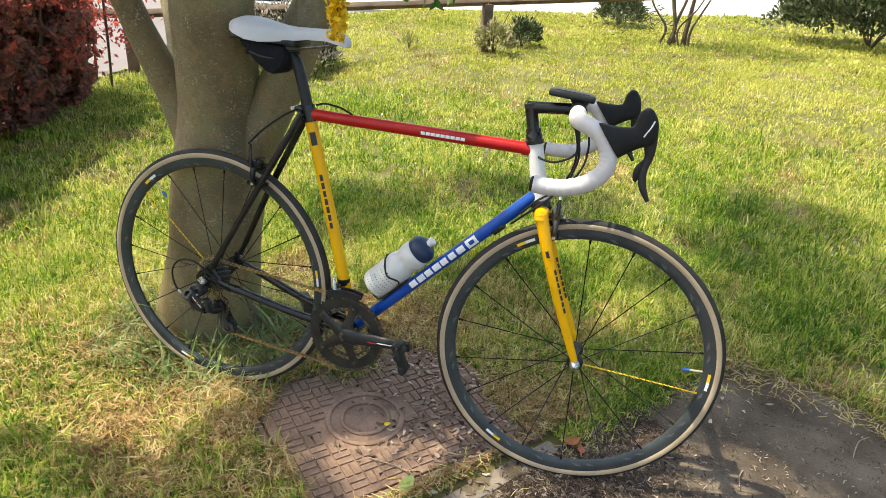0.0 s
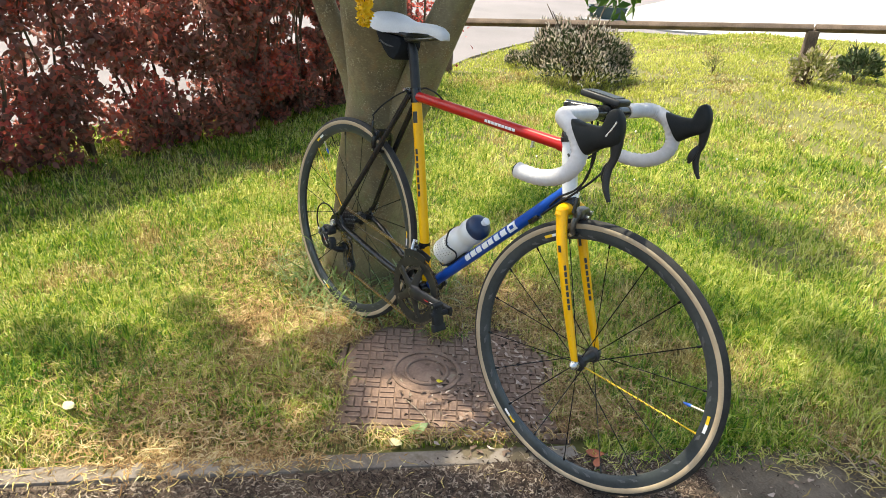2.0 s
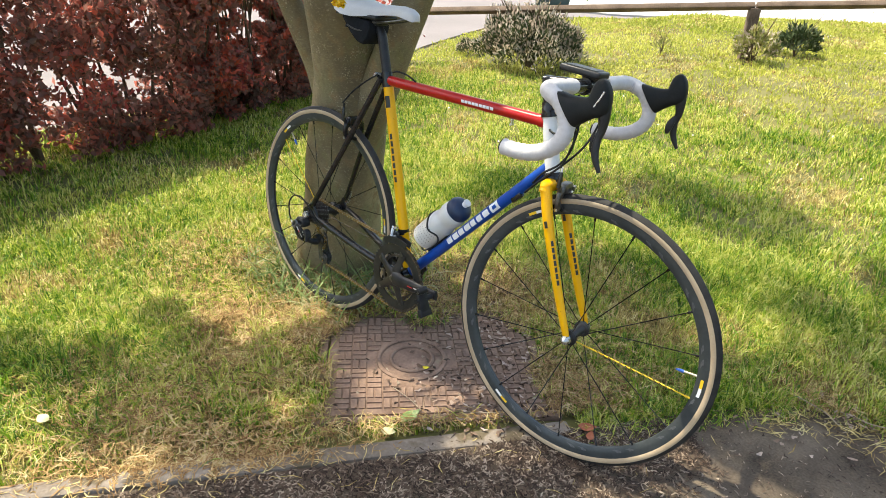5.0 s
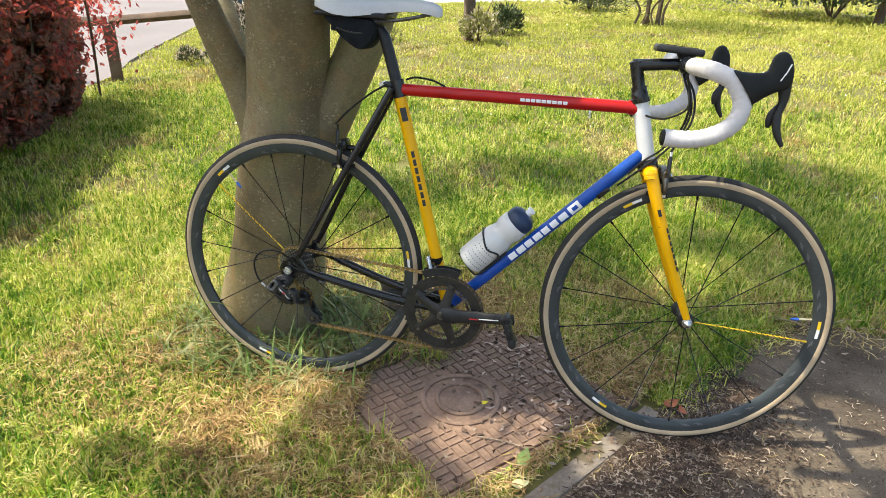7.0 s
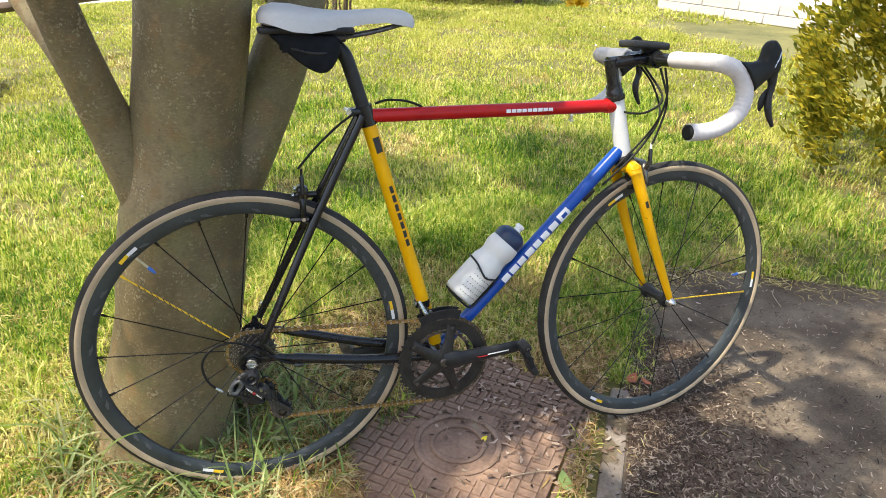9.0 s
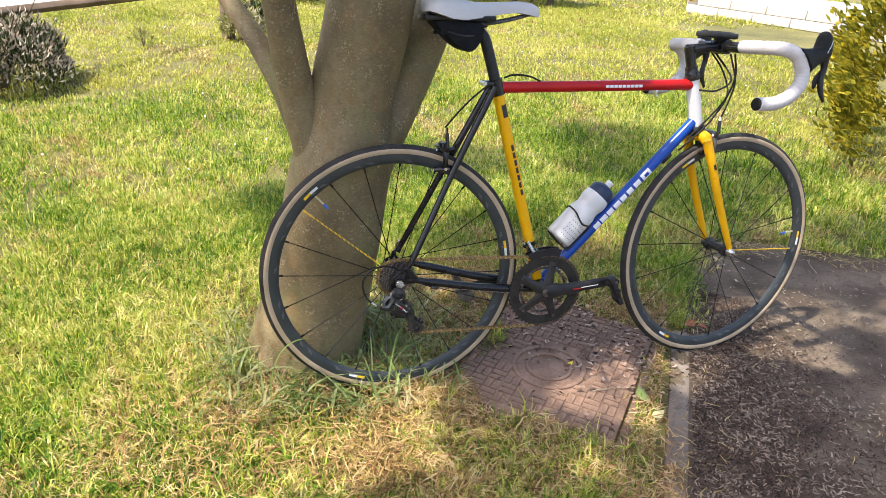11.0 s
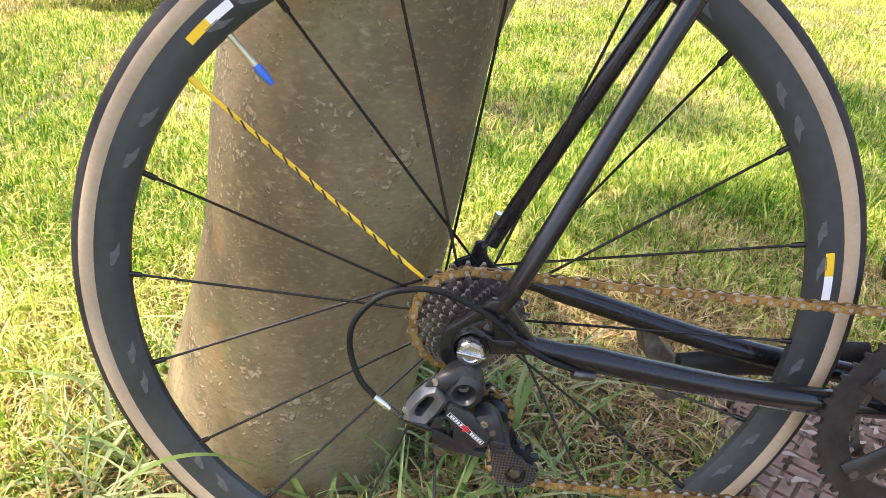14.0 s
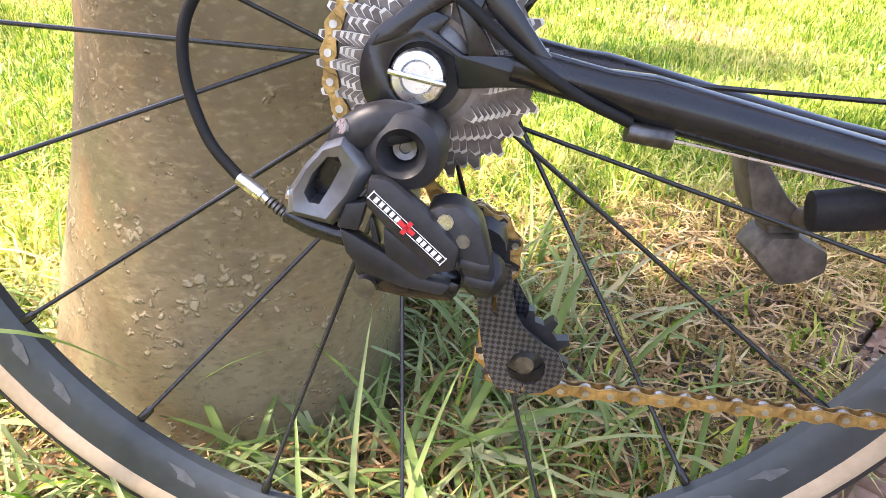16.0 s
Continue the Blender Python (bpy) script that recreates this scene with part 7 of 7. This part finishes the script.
def terrace():
    """Low raised terrace edged and paved with white slabs."""
    a, b = Vector((6.21, 8.07, 0)), Vector((7.16, 4.36, 0))
    d = (b - a).normalized()
    ang = math.degrees(math.atan2(d.y, d.x))
    L = (b - a).length
    wall = tagged(new("terrace_wall", solid("terrace_wall", block(bmesh.new(), (L, 1.8, 0.30), Matrix.Translation((L / 2, 0.9, 0.10))), M_MORTAR)), "low white slab-faced terrace beyond the lawn", "wall", kind="structure")
    wall.matrix_basis = pose(a.x, a.y, level(a.x, a.y) - 0.012, 0, 0, ang)
    face = solid("slab", block(bmesh.new(), (0.592, 0.03, 0.122), None, 0.006, 1), M_WALLBRICK)
    paving = solid("slab", block(bmesh.new(), (0.592, 0.592, 0.03), None, 0.006, 1), M_WALLBRICK)
    end = solid("slab", block(bmesh.new(), (0.03, 0.592, 0.122), None, 0.006, 1), M_WALLBRICK)
    n = int(L / 0.6)
    for r in range(2):
        for i in range(n):
            shared("slab", face, wall, pose(0.3 + 0.6 * i + (0.2 if r else 0), -0.012, 0.064 + r * 0.128))
        for i in range(3):
            shared("slab", end, wall, pose(-0.012, 0.3 + 0.6 * i, 0.064 + r * 0.128))
    for i in range(n):
        for k in range(3):
            shared("slab", paving, wall, pose(0.3 + 0.6 * i, 0.29 + 0.6 * k, 0.262))


terrace()


def trough():
    """Small dark trough standing on the road."""
    base = thing("planter_trough", "low dark teal trough standing on the road", "planter", pose(-4.62, 7.85, 0.032, 0, 0, 40))
    bm = bmesh.new()
    rings = [[bm.verts.new((sx * (0.24 + g), sy * (0.11 + g * 0.6), z)) for sx, sy in ((-1, -1), (1, -1), (1, 1), (-1, 1))] for g, z in ((0.0, 0.0), (0.04, 0.16), (0.05, 0.16), (0.05, 0.175), (0.02, 0.175), (-0.01, 0.09))]
    for a, b in zip(rings, rings[1:]):
        for i in range(4):
            bm.faces.new((a[i], a[(i + 1) % 4], b[(i + 1) % 4], b[i]))
    bm.faces.new(rings[0][::-1])
    bm.faces.new(rings[-1])
    part("trough_body", bm, M_TEAL, base)
    rng = np.random.default_rng(2)
    v, t = leaves(rng, np.stack([rng.uniform(-0.24, 0.24, 60), rng.uniform(-0.07, 0.07, 60), rng.uniform(0.1, 0.2, 60)], 1), 0.06, 0.03)
    ob = tagged(new("foliage", mesh_of("foliage", v, t, M_BLOOM)), kind="stuff")
    ob.parent = base


trough()


# ---- grass and litter ----
DRY = [  # x, y, radius, share of dead blades
    (0.05, -0.42, 0.16, 0.8), (0.62, -0.38, 0.10, 0.9), (0.33, -0.28, 0.14, 0.7), (0.8, 0.22, 0.2, 0.8), (1.05, 0.42, 0.2, 0.7), (1.4, 0.74, 0.2, 0.85), (1.8, 0.78, 0.25, 0.7), (0.15, 0.02, 0.14, 0.7),
    (-0.1, -0.75, 0.25, 0.55), (0.35, -0.72, 0.22, 0.8), (-0.16, -0.05, 0.08, 0.8), (-0.09, -0.29, 0.13, 0.9), (0.18, -0.15, 0.11, 0.85), (-0.45, -0.04, 0.1, 0.75), (-0.67, -0.14, 0.1, 0.7), (-0.03, -0.09, 0.07, 0.95),
    (1.05, 0.88, 0.12, 0.8), (0.45, 0.45, 0.3, 0.65), (0.12, 0.3, 0.3, 0.8), (0.40, 0.50, 0.34, 0.88), (0.25, 0.28, 0.2, 0.85), (0.6, 0.85, 0.25, 0.7), (-0.1, 0.02, 0.2, 0.75), (-0.3, 0.12, 0.16, 0.6),
    (-0.7, 0.3, 0.5, 0.4), (-0.5, -0.25, 0.3, 0.45), (-0.95, 0.95, 0.5, 0.4), (-0.42, 0.6, 0.3, 0.35), (-1.0, -0.3, 0.35, 0.4),
]


def lawn():
    rng = np.random.default_rng(3)
    cz = Matrix.Rotation(-COVER_A, 2)

    def free(xy, fringe=0.02):
        ok = ~inside(xy, ASPHALT) & ~inside(xy, ROAD)
        q = (xy - np.array(COVER_C)) @ np.array(cz).T
        wob = (0.03 * np.sin(xy[:, 0] * 31) + 0.03 * np.sin(xy[:, 1] * 27)) * np.where(q[:, 1] < 0, 0.25, 1.0)
        q = q - np.array(PLATE)
        ok &= ~((np.abs(q[:, 0]) < 0.30 + wob) & (q[:, 1] > -0.262) & (q[:, 1] < 0.215 + wob))
        ok &= np.hypot(xy[:, 0] - TRUNK_C.x, xy[:, 1] - TRUNK_C.y) > 0.13
        k = (xy - np.array(KERB_A)) @ np.array(KERB_N)
        a = (xy - np.array(KERB_A)) @ np.array(KERB_D)
        ok &= ~((k > np.where(a > 0.55, -0.05, -0.03)) & (k < 0.03) & (a < 1.4))
        return ok

    def dryness(xy):
        d = np.clip(np.array([0.185 + 0.8 * noise.noise(Vector((x * 1.9 + 7, y * 1.9, 2))) + 0.6 * noise.noise(Vector((x * 5 + 3, y * 5, 5))) + 0.3 * noise.noise(Vector((x * 13, y * 13, 8))) for x, y in xy]), 0.04, 0.85)
        for x, y, r, s in DRY:
            d = np.maximum(d, s * np.exp(-((xy[:, 0] - x) ** 2 + (xy[:, 1] - y) ** 2) / (r * r)))
        k = (xy - np.array(KERB_A)) @ np.array(KERB_N)
        a = (xy - np.array(KERB_A)) @ np.array(KERB_D)
        return np.where((k > -0.16) & (k < 0.1) & (a < 1.6), np.maximum(d, 0.5), d)

    def tufts(n, box, hole, size):
        """Blade roots bunched into tufts, with the direction in which each leans out of its tuft."""
        x0, x1, y0, y1 = box
        c = np.stack([rng.uniform(x0, x1, n), rng.uniform(y0, y1, n)], 1)
        rim = np.minimum.reduce([c[:, 0] - x0, x1 - c[:, 0], c[:, 1] - y0, y1 - c[:, 1]])
        each = np.where(rng.uniform(0, 0.4, n) < rim, rng.integers(5, 19, n), 0)
        pick = np.repeat(np.arange(n), each)
        off = rng.normal(size=(len(pick), 2)) * size * rng.uniform(0.5, 1.4, n)[pick][:, None]
        xy = c[pick] + off
        tall = (0.65 + 0.7 * rng.uniform(0, 1, n) ** 1.5)[pick]
        ok = free(xy)
        if hole:
            wob = 0.22 * np.array([[noise.noise(Vector((x * 2.1, y * 2.1, 9))), noise.noise(Vector((x * 2.1, y * 2.1, 17)))] for x, y in xy])
            q = xy + wob + rng.normal(0, 0.06, xy.shape)
            ok &= ~((q[:, 0] > hole[0]) & (q[:, 0] < hole[1]) & (q[:, 1] > hole[2]) & (q[:, 1] < hole[3]))
        return xy[ok], np.arctan2(off[:, 1], off[:, 0])[ok] + rng.normal(0, 0.7, ok.sum()), tall[ok], pick[ok]

    zones = [  # tufts, box, hole, height, width, lean, tuft size
        (25000, (-1.3, 1.9, -1.55, 1.6), None, 0.050, 0.0038, 0.95, 0.015),
        (21500, (-2.9, 3.2, -2.0, 3.6), (-1.0, 1.6, -1.3, 1.3), 0.046, 0.0048, 0.9, 0.022),
        (22000, (-4.2, 5.0, -3.0, 9.0), (-2.0, 3.0, -1.8, 3.4), 0.030, 0.0085, 1.1, 0.05),
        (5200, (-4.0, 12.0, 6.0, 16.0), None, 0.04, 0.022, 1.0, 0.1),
    ]
    green, far, straw = [], [], []
    for n, box, hole, h, w, lean, size in zones:
        xy, way, tall, pick = tufts(n, box, hole, size)
        d = dryness(xy)
        dry = 0.55 * rng.uniform(0, 1, len(xy)) + 0.45 * rng.uniform(0, 1, n)[pick] < d
        grow = 1 + 0.6 * np.array([noise.noise(Vector((x * 1.7, y * 1.7, 0))) for x, y in xy])
        grow = grow * np.interp(xy[:, 0], [0.7, 1.3], [1.0, 1.4])
        foot = np.hypot(xy[:, 0] - TRUNK_C.x - 0.15, xy[:, 1] - TRUNK_C.y) < 0.42
        thin = (foot & (rng.uniform(0, 1, len(xy)) < 0.5))
        xy, way, tall, grow, dry = xy[~thin], way[~thin], tall[~thin], grow[~thin], dry[~thin]
        k = (xy - np.array(KERB_A)) @ np.array(KERB_N)
        a = (xy - np.array(KERB_A)) @ np.array(KERB_D)
        tall = np.where((k > -0.12) & (k < 0.1) & (a < 1.5), 0.35 * tall, tall)
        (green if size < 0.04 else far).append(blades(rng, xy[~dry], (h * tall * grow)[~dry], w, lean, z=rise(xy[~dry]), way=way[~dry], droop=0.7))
        straw.append(blades(rng, xy[dry], h * 0.75 * tall[dry], w * 0.85, 1.25, z=rise(xy[dry]), way=way[dry]))
    # taller coarse blades arching out of the sward in the near lawn
    n = 5200
    xy = np.stack([rng.uniform(-1.25, 1.5, n), rng.uniform(-1.35, 1.5, n)], 1)
    xy = xy[free(xy) & (dryness(xy) < 0.55)]
    green.append(ribbons(rng, xy, 0.075, 0.0042, 1.1, 4))
    # tufts and runners creeping over the edge of the path beyond the end of the edging
    n = 2600
    s, u = rng.uniform(1.32, 2.05, n), rng.normal(0.0, 0.035, n)
    p = np.array(KERB_A)[None] + s[:, None] * np.array(KERB_D)[None] + u[:, None] * np.array(KERB_N)[None]
    green.append(blades(rng, p, 0.04 * rng.uniform(0.5, 1.2, n), 0.0034, 1.2))
    v, t = gather(*green)
    tagged(new("lawn_grass", mesh_of("lawn_grass", v, t, M_GRASS)), "sunlit rough green lawn grass", "grass", kind="stuff")
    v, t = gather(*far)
    tagged(new("lawn_grass", mesh_of("lawn_grass", v, t, M_FARGRASS)), "pale sunlit mown lawn towards the fence, haze in its colour", "grass", kind="stuff")
    # loose dead stalks lying in the turf, thick along the edging and the border of the asphalt
    n = 7000
    xy = np.stack([rng.uniform(-0.8, 0.9, n), rng.uniform(-1.0, 0.9, n)], 1)
    xy = xy[free(xy)]
    straw.append(bits(rng, xy, 0.06, 0.0022, z=rng.uniform(0.0, 0.016, len(xy))))
    edge = []
    for (x0, y0), (x1, y1), k in zip(ASPHALT[:8], ASPHALT[1:9], (380, 120, 90, 90, 90, 90, 100, 120)):
        f = rng.uniform(0, 1, k)
        side = rng.normal(0, 0.055, k) + 0.03 * np.sin(f * 40 * math.hypot(x1 - x0, y1 - y0) / 5) + (0.0 if k == 900 else 0.01)
        L = math.hypot(x1 - x0, y1 - y0)
        edge.append(np.stack([x0 + (x1 - x0) * f + side * (y1 - y0) / L, y0 + (y1 - y0) * f - side * (x1 - x0) / L], 1))
    edge = np.concatenate(edge)
    k = (edge - np.array(KERB_A)) @ np.array(KERB_N)
    a = (edge - np.array(KERB_A)) @ np.array(KERB_D)
    edge = edge[~((np.abs(k) < 0.05) & (a > 0.5) & (a < 1.35) & (rng.uniform(0, 1, len(edge)) < 0.85))]
    straw.append(bits(rng, edge, 0.045, 0.0026, z=0.003))
    n = 260  # bits lying over the edging, thickest in the middle of its run
    s = rng.normal(0.3, 0.42, n)
    u = rng.normal(-0.03, 0.045, n)
    p = np.array(KERB_A)[None] + s[:, None] * np.array(KERB_D)[None] + u[:, None] * np.array(KERB_N)[None]
    straw.append(bits(rng, p, 0.034, 0.0028, z=rng.uniform(0.002, 0.008, n)))
    v, t = gather(*straw)
    tagged(new("dry_grass", mesh_of("dry_grass", v, t, M_STRAW)), "dry straw-coloured grass in patches", "grass", kind="stuff")
    # long broad blades round the foot of the tree and the rear wheel
    n = 330
    a, r = rng.uniform(0, 2 * np.pi, n), rng.uniform(0.14, 0.35, n)
    xy = np.stack([TRUNK_C.x + r * np.cos(a), TRUNK_C.y + r * np.sin(a)], 1)
    extra = np.stack([rng.uniform(-0.3, 0.22, 130), rng.uniform(-0.09, 0.12, 130)], 1)
    extra = np.concatenate([extra, np.stack([rng.uniform(-0.48, -0.34, 7), rng.uniform(-0.12, 0.1, 7)], 1)])
    extra = extra[(np.abs(extra[:, 1]) > 0.02)]
    xy = np.concatenate([xy[xy[:, 1] < 0.5], extra])
    xy = xy[free(xy)]
    wide = np.where(rng.uniform(0, 1, len(xy)) < 0.55, 0.0088, 0.0045)
    n = 1000
    a, r = rng.uniform(0, 2 * np.pi, n), rng.uniform(0.13, 0.34, n)
    low = np.stack([TRUNK_C.x - 0.02 + r * np.cos(a), TRUNK_C.y - 0.01 + r * np.sin(a)], 1)
    low = low[free(low) & (low[:, 1] < 0.45)]
    long = gather(ribbons(rng, xy, 0.14, wide, 1.0), ribbons(rng, low, 0.095, 0.0045, 1.0, 5))
    bent = strip_along(smooth_path([(-0.33, -0.05, 0.0), (-0.325, -0.045, 0.10), (-0.30, -0.03, 0.165), (-0.262, -0.018, 0.19), (-0.22, 0.0, 0.18), (-0.18, 0.02, 0.14)], 4), 0.0075)
    v, t = gather(long, bent)
    tagged(new("long_grass", mesh_of("long_grass", v, t, M_LONG, True)), "long broad green grass round the foot of the tree", "grass", kind="stuff")

    # litter: dead leaves and needles on the cover and the path
    n = 1500
    xy = np.stack([rng.uniform(0.1, 1.0, n), rng.uniform(-0.5, 0.5, n)], 1)
    edge = np.exp(-((xy[:, 0] - 0.72) ** 2 + (xy[:, 1] - 0.1) ** 2) / 0.06) + np.exp(-((xy[:, 0] - 0.45) ** 2 + (xy[:, 1] - 0.28) ** 2) / 0.03) + 0.12
    xy = xy[rng.uniform(0, 1, n) < edge]
    c = np.concatenate([xy, rng.uniform(0.004, 0.014, (len(xy), 1))], 1)
    v1 = leaves(rng, c, 0.022, 0.012, spread=1.0, axis=np.array([0, 0, 0]))
    v1[0][:, 2] = np.clip(v1[0][:, 2] * 0.5, 0.003, 0.02)
    n = 34000
    s, u = rng.uniform(-1.2, 1.6, n), np.abs(rng.normal(0, 0.24, n)) + 0.036
    u = u * np.interp(s, [-1.2, 0.9, 1.6], [1.2, 1.0, 0.35])
    p = np.array(KERB_A)[None] + s[:, None] * np.array(KERB_D)[None] + u[:, None] * np.array(KERB_N)[None]
    p = p[inside(p, ASPHALT)]
    v2 = bits(rng, p, 0.014, 0.0036)
    q = p[:110] + rng.normal(0, 0.02, (110, 2))
    v5 = bits(rng, q[inside(q, ASPHALT)], 0.035, 0.0016, z=0.008)
    n = 2500
    p = np.stack([rng.uniform(-0.45, 0.45, n), rng.uniform(-0.05, 0.75, n)], 1)
    p = p[free(p)]
    v3 = bits(rng, p, 0.05, 0.0026, z=0.008)
    n = 17000
    p = np.stack([rng.uniform(0.5, 3.2, n), rng.uniform(-1.2, 0.75, n)], 1)
    p = p[inside(p, ASPHALT)]
    v4 = bits(rng, p, 0.012, 0.0028)
    v, t = gather(v1, v2, v3, v4)
    tagged(new("dead_stalks", mesh_of("dead_stalks", *v5, M_STRAW)), "pale dead stalks strewn over the path's edge", "litter", kind="stuff")
    tagged(new("leaf_litter", mesh_of("leaf_litter", v, t, M_LITTER)), "brown dead leaves, needles and bits on cover and path", "litter", kind="stuff")
    # brown thatch: beside the edging, in the trodden corner of the lawn, round the cover and under the wheel
    spots = [(2300, 0.42, -0.55, 0.2, 0.22), (1000, 0.15, -0.72, 0.16, 0.14), (700, 0.72, -0.12, 0.07, 0.16), (1300, 0.9, 0.2, 0.1, 0.16), (1400, 0.16, -0.1, 0.12, 0.1), (2200, 0.3, 0.42, 0.22, 0.2),
             (1200, -0.05, 0.05, 0.2, 0.08), (350, 1.35, 0.66, 0.14, 0.06), (250, 1.8, 0.66, 0.2, 0.05), (1000, -0.12, -0.3, 0.14, 0.1), (700, -0.5, -0.1, 0.2, 0.15)]
    p = np.concatenate([np.stack([rng.normal(x, sx, k), rng.normal(y, sy, k)], 1) for k, x, y, sx, sy in spots])
    p = p[free(p)]
    flat = bits(rng, p, 0.045, 0.0028, z=rng.uniform(0.002, 0.026, len(p)))
    s = rng.normal(0.34, 0.17, 1100)
    u = rng.normal(-0.015, 0.024, 1100)
    over = bits(rng, np.array(KERB_A)[None] + s[:, None] * np.array(KERB_D)[None] + u[:, None] * np.array(KERB_N)[None], 0.03, 0.003, z=0.008)
    v, t = gather(flat, over)
    tagged(new("brown_thatch", mesh_of("brown_thatch", v, t, M_THATCH)), "brown dead thatch lying in the lawn and over the edging", "litter", kind="stuff")
    p = np.concatenate([np.stack([rng.normal(x, sx, k), rng.normal(y, sy, k)], 1) for k, x, y, sx, sy in ((230, 0.68, 0.1, 0.08, 0.13), (90, 0.5, 0.26, 0.1, 0.06), (60, 1.3, 0.55, 0.08, 0.07), (110, 1.55, 0.7, 0.14, 0.03), (40, 0.75, -0.08, 0.03, 0.05))])
    v, t = bits(rng, p, 0.017, 0.008, z=0.007)
    tagged(new("leaf_scraps", mesh_of("leaf_scraps", v, t, M_SCRAP)), "faded pinkish-brown leaf scraps on the iron cover and path edge", "litter", kind="stuff")
    # daisies far and near
    n = 150
    xy = np.stack([rng.uniform(-1.5, 4.0, n), rng.uniform(1.6, 7.0, n)], 1)
    xy = xy[free(xy)]
    c = np.concatenate([xy, 0.06 + rise(xy)[:, None]], 1)
    v, t = leaves(rng, c, 0.014, 0.014, spread=0.3, axis=np.array([1, 0, 0]))
    tagged(new("daisies", mesh_of("daisies", v, t, M_DAISY)), "scattered small white daisies in the lawn", "flowers", kind="stuff")


lawn()


def fallen_leaf(name, label, x, y, z, size, yaw, mat, cat="leaf"):
    bm = bmesh.new()
    n = 8
    L, R, C = [], [], []
    for i in range(n + 1):
        f = i / n
        w = size * 0.28 * math.sin(math.pi * f ** 0.8)
        zz = 0.12 * size * (f - 0.5) ** 2 * 4
        C.append(bm.verts.new((size * (f - 0.5), 0, zz)))
        L.append(bm.verts.new((size * (f - 0.5), w, zz + 0.12 * w)))
        R.append(bm.verts.new((size * (f - 0.5), -w, zz + 0.12 * w)))
    for i in range(n):
        bm.faces.new((C[i], C[i + 1], L[i + 1], L[i]))
        bm.faces.new((R[i], R[i + 1], C[i + 1], C[i]))
    bmesh.ops.remove_doubles(bm, verts=bm.verts, dist=1e-5)
    bmesh.ops.solidify(bm, geom=bm.faces[:], thickness=0.0006)
    ob = new(name, solid(name, bm, mat, 80))
    ob.matrix_basis = pose(x, y, z, 8, -6, yaw)
    return tagged(ob, label, cat)


M_FRESH = surface("fresh_leaf_green", (0.16, 0.24, 0.06), (0.24, 0.32, 0.1), 40, 0.45, fine=200)
M_PALE = surface("faded_leaf", (0.42, 0.4, 0.2), (0.55, 0.52, 0.3), 40, 0.6, fine=200)
M_FLECK = surface("yellow_petal", (0.75, 0.6, 0.02), (0.85, 0.7, 0.04), 60, 0.5)
fallen_leaf("fallen_leaf", "fresh green leaf fallen beside the edging", 0.652, -0.195, 0.014, 0.062, 80, M_FRESH)
fallen_leaf("fallen_leaf", "faded pale leaf fallen beside the edging", 0.655, -0.275, 0.012, 0.045, 20, M_PALE)
fallen_leaf("fallen_petal", "single yellow petal lying on the cover", 0.525, -0.009, 0.008, 0.022, 30, M_FLECK, "petal")
M_RUSSET = surface("russet_dead_leaf", (0.28, 0.07, 0.03), (0.42, 0.14, 0.06), 40, 0.7, fine=200)
fallen_leaf("fallen_leaf", "russet dead leaf lying beside the path", 1.01, 0.112, 0.016, 0.05, 35, M_RUSSET)
fallen_leaf("fallen_leaf", "russet dead leaf lying beside the path", 1.035, 0.085, 0.02, 0.036, 110, M_RUSSET)
fallen_leaf("fallen_leaf", "bleached dead leaf in the lawn", 0.03, -0.89, 0.03, 0.05, 10, M_PALE)


def fallen_twig(x, y, z, length, yaw, bend):
    pts = [(-length / 2, 0, 0), (-length / 6, bend * 0.7, 0.002), (length / 6, bend, 0.003), (length / 2, 0, 0.001)]
    bm = tube(bmesh.new(), smooth_path(pts, 4), [0.0012 + 0.0006 * (i % 3) / 2 for i in range(13)], 6)
    ob = new("fallen_twig", solid("fallen_twig", bm, M_DEADTWIG, 60))
    ob.matrix_basis = pose(x, y, z, 0, 0, yaw)
    return tagged(ob, "thin pale dead twig lying on the ground", "twig", group="fallen twigs")


M_DEADTWIG = surface("pale_dead_twig", (0.2, 0.15, 0.1), (0.42, 0.34, 0.24), 40, 0.8, fine=200)
fallen_twig(0.592, -0.15, 0.009, 0.13, -6, 0.004)
fallen_twig(0.775, -0.04, 0.012, 0.10, 46, -0.006)
fallen_twig(1.78, 0.42, 0.004, 0.13, 60, 0.012)
fallen_twig(1.442, 0.15, 0.004, 0.08, 80, 0.006)
fallen_twig(1.42, 0.62, 0.03, 0.14, -20, 0.01)
fallen_twig(1.53, 0.68, 0.025, 0.12, 10, -0.012)
